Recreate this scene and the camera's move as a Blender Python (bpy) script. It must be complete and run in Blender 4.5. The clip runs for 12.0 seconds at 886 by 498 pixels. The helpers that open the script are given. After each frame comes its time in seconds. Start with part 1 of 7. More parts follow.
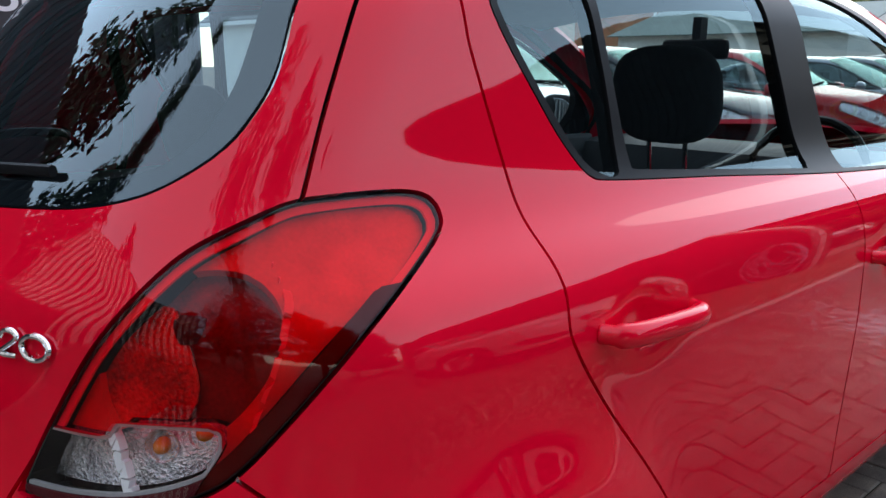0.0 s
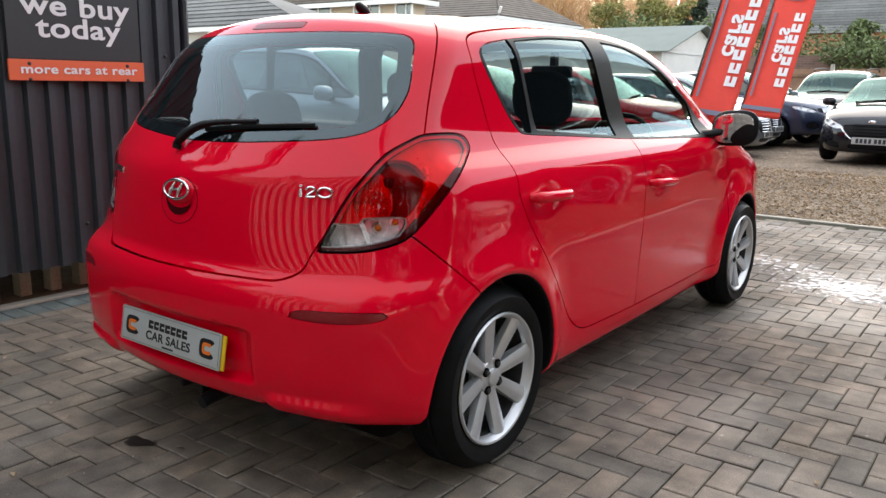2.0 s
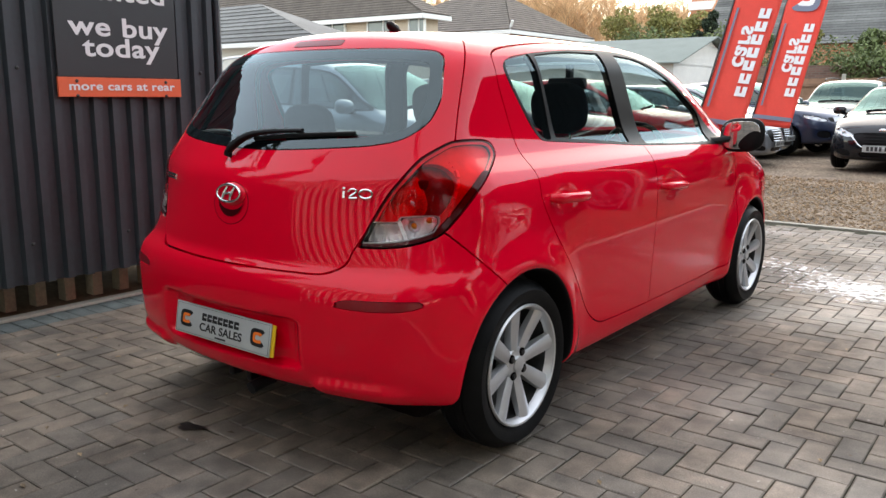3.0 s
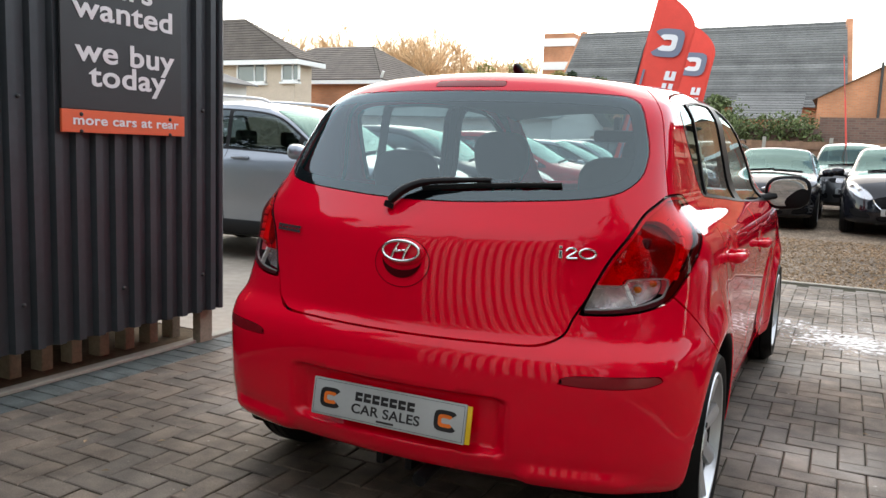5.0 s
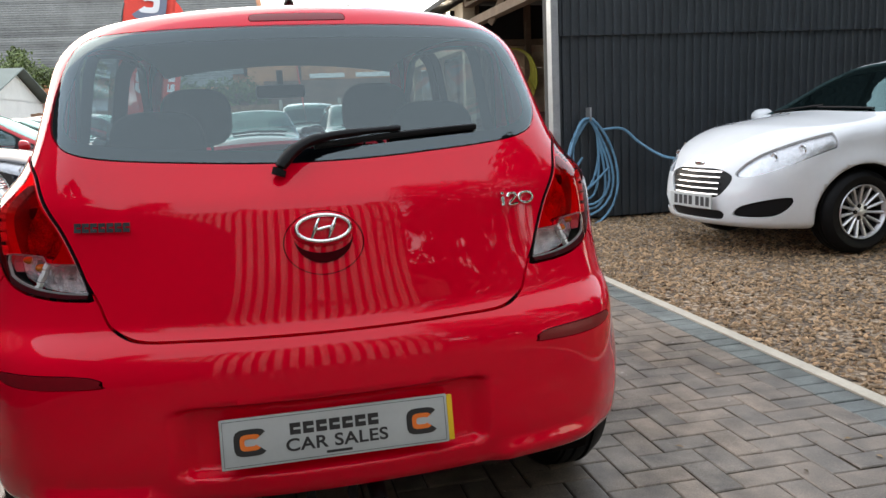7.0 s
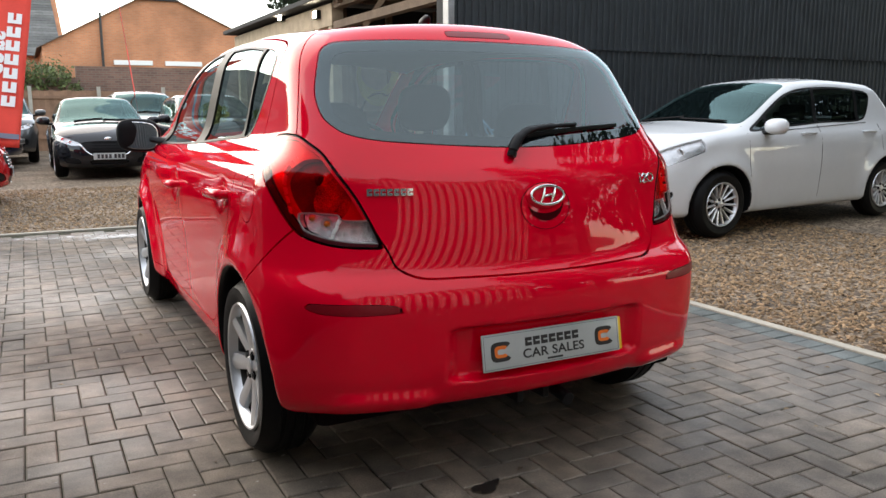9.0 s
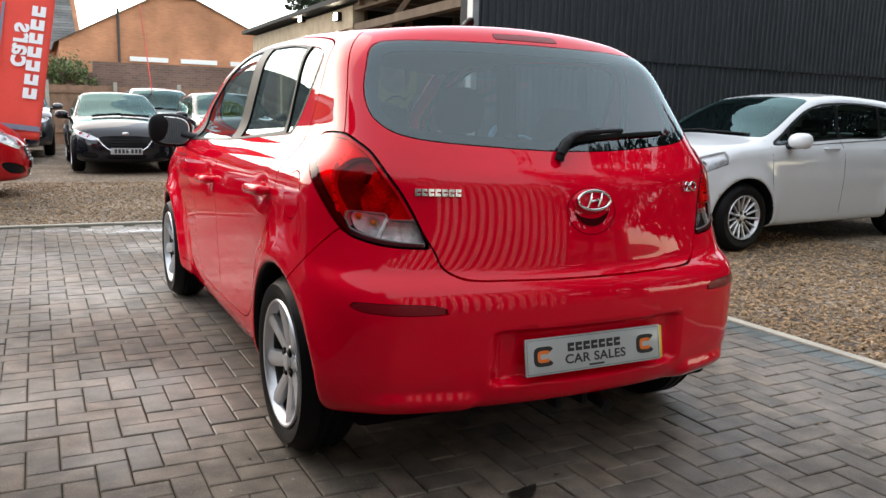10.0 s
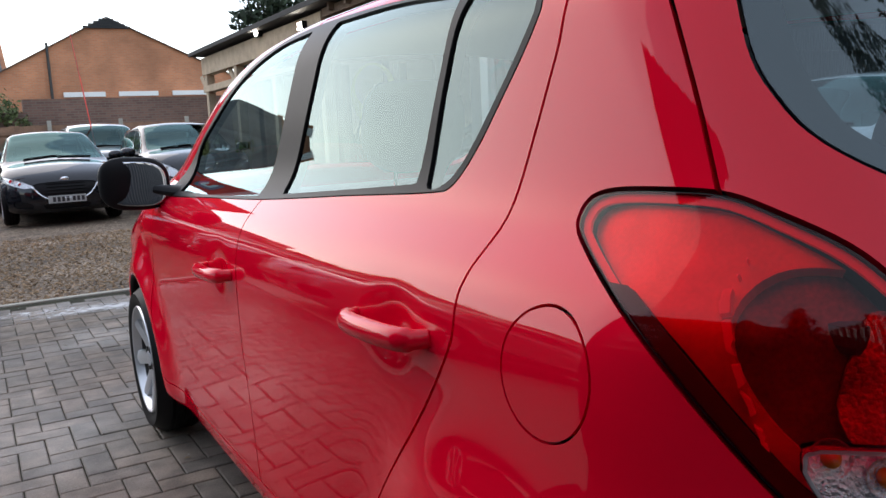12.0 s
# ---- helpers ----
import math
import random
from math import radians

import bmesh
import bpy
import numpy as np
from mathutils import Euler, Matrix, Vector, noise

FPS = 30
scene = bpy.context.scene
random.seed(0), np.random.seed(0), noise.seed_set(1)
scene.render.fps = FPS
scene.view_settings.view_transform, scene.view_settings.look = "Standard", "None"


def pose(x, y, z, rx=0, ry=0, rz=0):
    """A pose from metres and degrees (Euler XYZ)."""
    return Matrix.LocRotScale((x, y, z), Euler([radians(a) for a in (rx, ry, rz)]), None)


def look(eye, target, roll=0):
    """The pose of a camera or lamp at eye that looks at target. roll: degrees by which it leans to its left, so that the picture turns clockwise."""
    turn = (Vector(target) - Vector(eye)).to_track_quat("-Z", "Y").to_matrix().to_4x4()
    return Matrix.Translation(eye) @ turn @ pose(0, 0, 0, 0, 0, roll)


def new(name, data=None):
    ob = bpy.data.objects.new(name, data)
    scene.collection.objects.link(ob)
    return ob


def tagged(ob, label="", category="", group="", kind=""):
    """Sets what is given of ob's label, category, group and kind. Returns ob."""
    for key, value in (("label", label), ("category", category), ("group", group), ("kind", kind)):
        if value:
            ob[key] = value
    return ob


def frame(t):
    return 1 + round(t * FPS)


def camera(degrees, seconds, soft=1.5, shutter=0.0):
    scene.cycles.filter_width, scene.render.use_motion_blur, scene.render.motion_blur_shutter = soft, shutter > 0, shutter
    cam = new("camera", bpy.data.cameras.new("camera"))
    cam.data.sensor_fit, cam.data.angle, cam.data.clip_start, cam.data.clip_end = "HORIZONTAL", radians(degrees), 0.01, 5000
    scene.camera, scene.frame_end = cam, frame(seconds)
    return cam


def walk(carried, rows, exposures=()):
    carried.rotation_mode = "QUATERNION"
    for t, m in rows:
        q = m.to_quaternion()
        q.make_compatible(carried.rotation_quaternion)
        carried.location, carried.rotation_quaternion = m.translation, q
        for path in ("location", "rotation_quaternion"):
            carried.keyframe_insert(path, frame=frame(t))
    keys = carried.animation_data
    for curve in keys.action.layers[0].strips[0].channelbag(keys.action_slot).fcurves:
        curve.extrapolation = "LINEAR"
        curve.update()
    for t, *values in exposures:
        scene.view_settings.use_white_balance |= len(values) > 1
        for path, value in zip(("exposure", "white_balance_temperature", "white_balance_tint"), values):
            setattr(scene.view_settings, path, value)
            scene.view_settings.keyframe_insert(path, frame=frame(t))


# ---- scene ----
cam = camera(58.2, 12.0)
PATH = [
    (0, (1.435, -0.693, 1.224), (-0.007, 0.619, 0.779), 0.5),
    (0.5, (1.576, -1.107, 1.238), (0.261, 0.345, 0.835), 0.9),
    (1, (1.78, -1.492, 1.26), (0.555, 0.041, 0.873), 1.7),
    (1.5, (1.93, -1.845, 1.248), (0.761, -0.275, 0.839), 2.0),
    (2, (2.11, -2.044, 1.226), (0.94, -0.474, 0.816), 0.9),
    (2.5, (2.227, -2.176, 1.234), (1.032, -0.62, 0.844), 0.1),
    (3, (2.207, -2.263, 1.218), (1.007, -0.707, 0.84), 0.3),
    (3.5, (2.044, -2.394, 1.212), (0.867, -0.824, 0.824), 1.0),
    (3.7, (1.951, -2.448, 1.208), (0.791, -0.867, 0.816), 1.3),
    (5.3, (0.93, -2.602, 1.181), (0.153, -0.774, 0.949), 1.6),
    (5.5, (0.8, -2.62, 1.175), (0.11, -0.761, 0.914), 0.9),
    (6, (0.448, -2.586, 1.173), (-0.001, -0.67, 0.816), -1.4),
    (6.5, (0.125, -2.542, 1.147), (0.129, -0.575, 0.785), -1.8),
    (7, (-0.125, -2.37, 1.123), (0.304, -0.444, 0.798), -2.6),
    (7.2, (-0.207, -2.315, 1.137), (0.353, -0.419, 0.839), -2.9),
    (8.8, (-1.286, -2.568, 1.15), (-0.367, -0.826, 0.802), -0.6),
    (9, (-1.412, -2.607, 1.147), (-0.503, -0.858, 0.806), -0.2),
    (9.5, (-1.545, -2.649, 1.154), (-0.644, -0.891, 0.842), 1.2),
    (10, (-1.513, -2.546, 1.132), (-0.617, -0.788, 0.805), 1.5),
    (10.5, (-1.401, -2.217, 1.119), (-0.536, -0.449, 0.768), 1.3),
    (11, (-1.399, -1.777, 1.1), (-0.529, -0.01, 0.757), 0.7),
    (11.5, (-1.384, -1.283, 1.122), (-0.449, 0.457, 0.812), -0.5),
    (12, (-1.327, -0.773, 1.154), (-0.331, 0.936, 0.857), -2.8),
]
walk(cam, [(t, look(eye, target, roll)) for t, eye, target, roll in PATH], exposures=[(0.0, 2.3, 6500, 10), (1.0, 2.35, 6950, 10), (2.2, 2.5, 7650, 10), (5.5, 2.33, 7650, 10), (6.2, 2.42, 7650, 10), (7.0, 2.4, 7600, 10), (9.0, 2.38, 7700, 10), (10.5, 2.3, 7600, 10), (11.2, 2.1, 7200, 10), (12.0, 1.66, 6700, 12)])

# ---- light ----
world = bpy.data.worlds.new("sky")
scene.world = world
world.use_nodes = True
wn = world.node_tree
sky = wn.nodes.new("ShaderNodeTexSky")
sky.sky_type, sky.sun_disc = "NISHITA", False
sky.sun_elevation, sky.sun_rotation = radians(26), radians(-24)
sky.altitude, sky.air_density, sky.dust_density, sky.ozone_density = 0, 1.0, 0.5, 1.0
veil = wn.nodes.new("ShaderNodeMix")
veil.data_type = "RGBA"
veil.inputs[0].default_value = 0.40
veil.inputs[7].default_value = (5.2, 5.6, 6.2, 1)
wn.links.new(sky.outputs[0], veil.inputs[6])
wn.links.new(veil.outputs[2], wn.nodes["Background"].inputs[0])
wn.nodes["Background"].inputs[1].default_value = 0.12
sun = new("sun", bpy.data.lights.new("sun", "SUN"))
sun.data.energy, sun.data.angle, sun.data.color = 0.3, radians(60), (1.0, 0.90, 0.80)
sun.matrix_world = look((-8, 18, 11), (0, 0, 0))


# ---- small tools ----
def col(c):
    return (c[0], c[1], c[2], 1.0)


def plain(name, c, rough=0.5, metal=0.0, coat=0.0, vary=0.0, scale=8.0, bump=0.0, spec=0.5, per_piece=0.0, fine=0.0):
    """A surface with a base colour that wanders at two scales, optional relief, and a wander from piece to piece."""
    m = bpy.data.materials.new(name)
    m.use_nodes = True
    n, l = m.node_tree.nodes, m.node_tree.links
    b = n["Principled BSDF"]
    b.inputs["Roughness"].default_value = rough
    b.inputs["Metallic"].default_value = metal
    b.inputs["Coat Weight"].default_value = coat
    b.inputs["Coat Roughness"].default_value = 0.02
    b.inputs["Specular IOR Level"].default_value = spec
    b.inputs["Base Color"].default_value = col(c)
    if vary or bump or per_piece:
        co = n.new("ShaderNodeTexCoord")
        big, small = n.new("ShaderNodeTexNoise"), n.new("ShaderNodeTexNoise")
        big.inputs["Scale"].default_value, small.inputs["Scale"].default_value = scale, scale * 9
        big.inputs["Detail"].default_value = small.inputs["Detail"].default_value = 5
        for t in (big, small):
            l.new(co.outputs["Object"], t.inputs["Vector"])
        mix = n.new("ShaderNodeMix")
        mix.data_type = "FLOAT"
        mix.inputs[0].default_value = 0.4
        l.new(big.outputs["Fac"], mix.inputs[2])
        l.new(small.outputs["Fac"], mix.inputs[3])
        ramp = n.new("ShaderNodeMapRange")
        ramp.inputs[1].default_value, ramp.inputs[2].default_value = 0.3, 0.7
        ramp.inputs[3].default_value, ramp.inputs[4].default_value = 1 - vary, 1 + vary
        l.new(mix.outputs[0], ramp.inputs[0])
        out = ramp.outputs[0]
        if per_piece:
            info = n.new("ShaderNodeObjectInfo")
            geo = n.new("ShaderNodeNewGeometry")
            add = n.new("ShaderNodeMath")
            add.operation = "ADD"
            l.new(info.outputs["Random"], add.inputs[0])
            l.new(geo.outputs["Random Per Island"], add.inputs[1])
            fr = n.new("ShaderNodeMath")
            fr.operation = "FRACT"
            l.new(add.outputs[0], fr.inputs[0])
            r2 = n.new("ShaderNodeMapRange")
            r2.inputs[3].default_value, r2.inputs[4].default_value = 1 - per_piece, 1 + per_piece
            l.new(fr.outputs[0], r2.inputs[0])
            mu = n.new("ShaderNodeMath")
            mu.operation = "MULTIPLY"
            l.new(out, mu.inputs[0])
            l.new(r2.outputs[0], mu.inputs[1])
            out = mu.outputs[0]
        vm = n.new("ShaderNodeVectorMath")
        vm.operation = "SCALE"
        vm.inputs[0].default_value = c
        l.new(out, vm.inputs["Scale"])
        l.new(vm.outputs[0], b.inputs["Base Color"])
        if bump:
            bp = n.new("ShaderNodeBump")
            bp.inputs["Strength"].default_value = bump
            bp.inputs["Distance"].default_value = 0.01
            l.new(mix.outputs[0], bp.inputs["Height"])
            l.new(bp.outputs[0], b.inputs["Normal"])
    return m


def glass(name, tint, rough=0.0, gloss=0.085, sheen=(1, 1, 1)):
    """Clear sheet glass: a see-through tint with a mirror-like surface that grows towards grazing, alike from both faces."""
    m = bpy.data.materials.new(name)
    m.use_nodes = True
    n, l = m.node_tree.nodes, m.node_tree.links
    n.remove(n["Principled BSDF"])
    tr, gl, lw, mx = n.new("ShaderNodeBsdfTransparent"), n.new("ShaderNodeBsdfGlossy"), n.new("ShaderNodeLayerWeight"), n.new("ShaderNodeMixShader")
    tr.inputs[0].default_value = col(tint)
    gl.inputs["Roughness"].default_value = rough
    gl.inputs["Color"].default_value = col(sheen)
    lw.inputs["Blend"].default_value = 0.5
    p5, sc = n.new("ShaderNodeMath"), n.new("ShaderNodeMapRange")
    p5.operation = "POWER"
    p5.inputs[1].default_value = 5.0
    sc.inputs[3].default_value, sc.inputs[4].default_value = gloss, 1.0
    l.new(lw.outputs["Facing"], p5.inputs[0])
    l.new(p5.outputs[0], sc.inputs[0])
    l.new(sc.outputs[0], mx.inputs[0])
    l.new(tr.outputs[0], mx.inputs[1])
    l.new(gl.outputs[0], mx.inputs[2])
    l.new(mx.outputs[0], n["Material Output"].inputs[0])
    return m


def glow(name, c, power):
    m = bpy.data.materials.new(name)
    m.use_nodes = True
    b = m.node_tree.nodes["Principled BSDF"]
    b.inputs["Emission Color"].default_value = col(c)
    b.inputs["Emission Strength"].default_value = power
    return m


def box(bm, lo, hi, bevel=0.0, m=None):
    """Adds a box between two corners to bm."""
    r = bmesh.ops.create_cube(bm, size=1.0)
    vs = r["verts"]
    c = (Vector(lo) + Vector(hi)) / 2
    s = Vector(hi) - Vector(lo)
    for v in vs:
        v.co = Vector((v.co.x * s.x, v.co.y * s.y, v.co.z * s.z)) + c
    if bevel:
        es = list({e for v in vs for e in v.link_edges})
        out = bmesh.ops.bevel(bm, geom=es, offset=bevel, segments=2, affect="EDGES", profile=0.6)
        vs = list({v for f in out["faces"] for v in f.verts} | {v for v in vs if v.is_valid})
    if m is not None:
        bmesh.ops.transform(bm, matrix=m, verts=vs)
    return vs


def rod(bm, a, b, r, seg=10, r2=None):
    """Adds a round bar from a to b."""
    a, b = Vector(a), Vector(b)
    d = b - a
    m = Matrix.Translation((a + b) / 2) @ d.to_track_quat("Z", "Y").to_matrix().to_4x4()
    return bmesh.ops.create_cone(bm, cap_ends=True, segments=seg, radius1=r, radius2=r if r2 is None else r2, depth=d.length, matrix=m)["verts"]


def lathe(bm, prof, axis="x", seg=48, m=None):
    """Turns a profile of (along, radius) pairs round an axis."""
    rings = []
    for a, r in prof:
        ring = []
        for i in range(seg):
            t = 2 * math.pi * i / seg
            p = Vector((a, r * math.cos(t), r * math.sin(t)))
            ring.append(bm.verts.new(m @ p if m is not None else p))
        rings.append(ring)
    for p, q in zip(rings, rings[1:]):
        for i in range(seg):
            bm.faces.new((p[i], p[(i + 1) % seg], q[(i + 1) % seg], q[i]))
    return rings


def part(name, bm, material, parent=None, label="", smooth=None):
    """Links a bmesh as one mesh object, under a thing where one is given."""
    me = bpy.data.meshes.new(name)
    bmesh.ops.recalc_face_normals(bm, faces=bm.faces)
    bm.to_mesh(me)
    bm.free()
    for m in (material if isinstance(material, (list, tuple)) else [material]):
        me.materials.append(m)
    ob = new(name, me)
    if smooth is not None:
        me.shade_smooth()
        if smooth:
            me.set_sharp_from_angle(angle=radians(smooth))
    if parent:
        ob.parent = parent
    if label:
        tagged(ob, label)
    return ob


def raw(name, V, F, material, parent=None, label="", normals=None, smooth=True):
    me = bpy.data.meshes.new(name)
    me.from_pydata([tuple(v) for v in V], [], [tuple(int(i) for i in f) for f in F])
    me.materials.append(material)
    if smooth:
        me.shade_smooth()
    if normals is not None:
        me.normals_split_custom_set_from_vertices([tuple(n) for n in normals])
    ob = new(name, me)
    if parent:
        ob.parent = parent
    if label:
        tagged(ob, label)
    return ob


def thing(name, label, category, group="", m=None):
    ob = tagged(new(name), label, category, group)
    if m is not None:
        ob.matrix_basis = m
    return ob


# ---- materials ----
RED = plain("red_paint", (0.71, 0.001, 0.020), 0.6, coat=1.0, spec=0.0)
RED.node_tree.nodes["Principled BSDF"].inputs["Coat IOR"].default_value = 1.38
BLACK_TRIM = plain("black_trim", (0.009, 0.009, 0.010), 0.42, vary=0.1, scale=20, spec=0.12)
RUBBER = plain("tyre_rubber", (0.0055, 0.0055, 0.006), 0.5, vary=0.25, scale=25, bump=0.15, spec=0.12)
ALLOY = plain("alloy", (0.62, 0.63, 0.65), 0.32, metal=0.75, vary=0.05, scale=20)
DARK_METAL = plain("dark_metal", (0.05, 0.05, 0.05), 0.5, metal=0.6, vary=0.3, scale=15)
CHROME = plain("chrome", (0.8, 0.8, 0.82), 0.08, metal=1.0)
GAP = plain("dark_gap", (0.006, 0.004, 0.004), 0.9, spec=0.03)
CAR_GLASS = glass("window_glass", (0.62, 0.70, 0.70), gloss=0.075, sheen=(0.72, 0.90, 0.92))
REAR_GLASS = glass("rear_glass", (0.44, 0.53, 0.56), gloss=0.09, sheen=(0.80, 0.96, 1.0))
CLEAR = glass("clear_lens", (0.95, 0.95, 0.95), gloss=0.035)
RED_LENS = glass("red_lens", (0.92, 0.012, 0.060), gloss=0.020)
SEAT = plain("seat_cloth", (0.016, 0.016, 0.018), 0.95, vary=0.2, scale=30, spec=0.1)
DASH = plain("dash_plastic", (0.03, 0.03, 0.032), 0.7, vary=0.1, scale=30)
MIRROR = plain("mirror", (0.85, 0.87, 0.9), 0.02, metal=1.0)


# ---- car bodies ----
def spline(pts, lo, hi, smooth, n=900):
    """A smooth curve through a few (place, value) pairs, as a lookup."""
    x = np.array([p[0] for p in pts], float)
    y = np.array([p[1] for p in pts], float)
    s = np.linspace(lo, hi, n)
    d = np.diff(y) / np.diff(x)
    k = np.zeros_like(x)
    k[1:-1] = np.where(d[1:] * d[:-1] > 0, 2 * d[1:] * d[:-1] / (d[1:] + d[:-1] + 1e-12), 0)
    k[0], k[-1] = d[0], d[-1]
    i = np.clip(np.searchsorted(x, s) - 1, 0, len(x) - 2)
    h = x[i + 1] - x[i]
    u = np.clip((s - x[i]) / h, 0, 1)
    v = (1 + 2 * u) * (1 - u) ** 2 * y[i] + u * (1 - u) ** 2 * h * k[i] + u * u * (3 - 2 * u) * y[i + 1] + u * u * (u - 1) * h * k[i + 1]
    w = int(3 * smooth / ((hi - lo) / n)) + 1
    g = np.exp(-0.5 * (np.arange(-w, w + 1) * (hi - lo) / n / smooth) ** 2)
    v = np.convolve(np.pad(v, w, mode="edge"), g / g.sum(), mode="valid")
    return lambda q: np.interp(q, s, v)


def smax(a, b, r):
    h = np.clip(0.5 + 0.5 * (a - b) / r, 0, 1)
    return b + (a - b) * h + r * h * (1 - h)


class Shell:
    """The outer skin of a car: where its side, top, tail and nose surfaces meet, with wheel arches cut out. y runs forwards from the rear axle."""

    def __init__(self, top, tail, nose, side, plan, base, half, wheel_r, arch_r, base_len, crown=0.07, tail_bow=0.28, nose_bow=0.35, flare=0.03, corner=0.16, edge=0.10, track=0.62, recess=None, ledge=None, upper=None, bow=None, dimples=()):
        self.top, self.tail, self.nose = spline(top, -1.2, 4.2, 0.03), spline(tail, 0, 2.0, 0.009), spline(nose, 0, 2.0, 0.03)
        self.side, self.plan, self.base = spline(side, 0, 2.0, 0.02), spline(plan, -1.2, 4.2, 0.08), spline(base, -1.2, 4.2, 0.04)
        self.half, self.wheel_r, self.arch_r, self.base_len = half, wheel_r, arch_r, base_len
        self.crown, self.tail_bow, self.nose_bow, self.flare, self.corner, self.edge, self.track = crown, tail_bow, nose_bow, flare, corner, edge, track
        self.recess, self.ledge, self.dimples = recess, ledge, dimples
        self.bow = spline(bow, 0, 2.0, 0.04) if bow else None
        self.upper = spline(upper, -1.2, 4.2, 0.06) if upper else None

    def f(self, p):
        x, y, z = np.abs(p[..., 0]), p[..., 1], p[..., 2]
        xs = self.side(z) + self.plan(y) * self.half
        if self.upper:
            xs = xs + self.upper(y) * np.clip((z - 0.95) / 0.4, 0, 1)
        for yc in (0.0, self.base_len):
            r = np.sqrt((y - yc) ** 2 + (z - self.wheel_r) ** 2)
            xs = xs + self.flare * np.exp(-((r - self.arch_r) / 0.10) ** 2) * np.clip((z - 0.15) / 0.1, 0, 1)
        for y0, z0, wy, wz, dep in self.dimples:
            xs = xs - dep * np.exp(-(((y - y0) / wy) ** 2) - ((z - z0) / wz) ** 2)
        fs = (x - xs) * 0.95
        ft = (z - (self.top(y) - self.crown * (x / 0.55) ** 2)) * 0.93
        q = x * x
        fr = (self.tail(z) + (self.bow(z) if self.bow else self.tail_bow) * q + 0.12 * q * q * q - y) * 0.93
        ff = y - (self.nose(z) - self.nose_bow * q)
        fb = self.base(y) - z
        if self.recess:
            w, z0, z1, d = self.recess
            s = np.clip((w - x) / 0.06, 0, 1) * np.clip((z - z0) / 0.02, 0, 1) * np.clip((z1 - z) / 0.02, 0, 1)
            fr = fr + d * s * s * (3 - 2 * s)
        if self.ledge:
            x0, x1, z0, z1, d = self.ledge
            s = np.clip((x - x0) / 0.07, 0, 1) * np.clip((x1 - x) / 0.10, 0, 1) * np.clip((z1 - z) / (z1 - z0), 0, 1)
            fr = fr - d * s * s * (3 - 2 * s)
        out = smax(fs, fr, self.corner)
        out = smax(out, ff, self.corner * 1.3)
        out = smax(out, ft, self.edge)
        out = smax(out, fb, 0.05)
        for yc in (0.0, self.base_len):
            r = np.sqrt((y - yc) ** 2 + (z - self.wheel_r) ** 2)
            cut = np.maximum(r - self.arch_r, self.track - x)
            out = smax(out, -cut, 0.02)
        return out

    def grad(self, p, e=0.003):
        g = np.stack([self.f(p + d) - self.f(p - d) for d in np.eye(3) * e], -1) / (2 * e)
        return g

    def settle(self, V, steps=4):
        for _ in range(steps):
            g = self.grad(V)
            V = V - (self.f(V) / np.maximum((g * g).sum(-1), 0.05))[:, None] * g
        return V

    def normals(self, V):
        g = self.grad(V)
        return g / np.maximum(np.linalg.norm(g, axis=-1), 1e-9)[:, None]

    def skin(self, h, lo, hi):
        """Half of the skin (x > 0) as triangles, from a grid of step h."""
        xs = np.arange(-1.5, (hi[0]) / h + 1) * h
        ys, zs = np.arange(lo[1], hi[1], h), np.arange(lo[2], hi[2], h)
        G = np.stack(np.meshgrid(xs, ys, zs, indexing="ij"), -1)
        S = self.f(G) < 0
        n = sum(S[i : S.shape[0] - 1 + i, j : S.shape[1] - 1 + j, k : S.shape[2] - 1 + k].astype(np.int8) for i in (0, 1) for j in (0, 1) for k in (0, 1))
        act = (n > 0) & (n < 8)
        idx = -np.ones(act.shape, int)
        idx[act] = np.arange(act.sum())
        V = G[:-1, :-1, :-1][act] + h / 2
        quads = []
        for ax in range(3):
            a, b = [(1, 2), (2, 0), (0, 1)][ax]
            sl = [slice(1, -1)] * 3
            s0, s1 = [slice(1, s - 1) for s in S.shape], [slice(1, s - 1) for s in S.shape]
            s0[ax], s1[ax] = slice(0, S.shape[ax] - 1), slice(1, S.shape[ax])
            A, B = S[tuple(s0)], S[tuple(s1)]
            for flip, hit in ((False, A & ~B), (True, ~A & B)):
                w = np.argwhere(hit)
                w = w + np.array([0 if i == ax else 1 for i in range(3)])
                ea, eb = np.eye(3, dtype=int)[a], np.eye(3, dtype=int)[b]
                c = [idx[tuple((w - o).T)] for o in (ea + eb, eb, 0 * ea, ea)]
                quads.append(np.stack(c[::-1] if flip else c, 1))
        Q = np.concatenate(quads)
        V = self.settle(V, 6)
        V[np.abs(V[:, 0]) < h * 0.3, 0] = 0
        Q = Q[(V[Q][:, :, 0].min(1) > -1e-6)]
        T = np.concatenate([Q[:, [0, 1, 2]], Q[:, [0, 2, 3]]])
        return tidy(V, T)


def tidy(V, T):
    used = np.unique(T)
    m = -np.ones(len(V), int)
    m[used] = np.arange(len(used))
    return V[used], m[T]


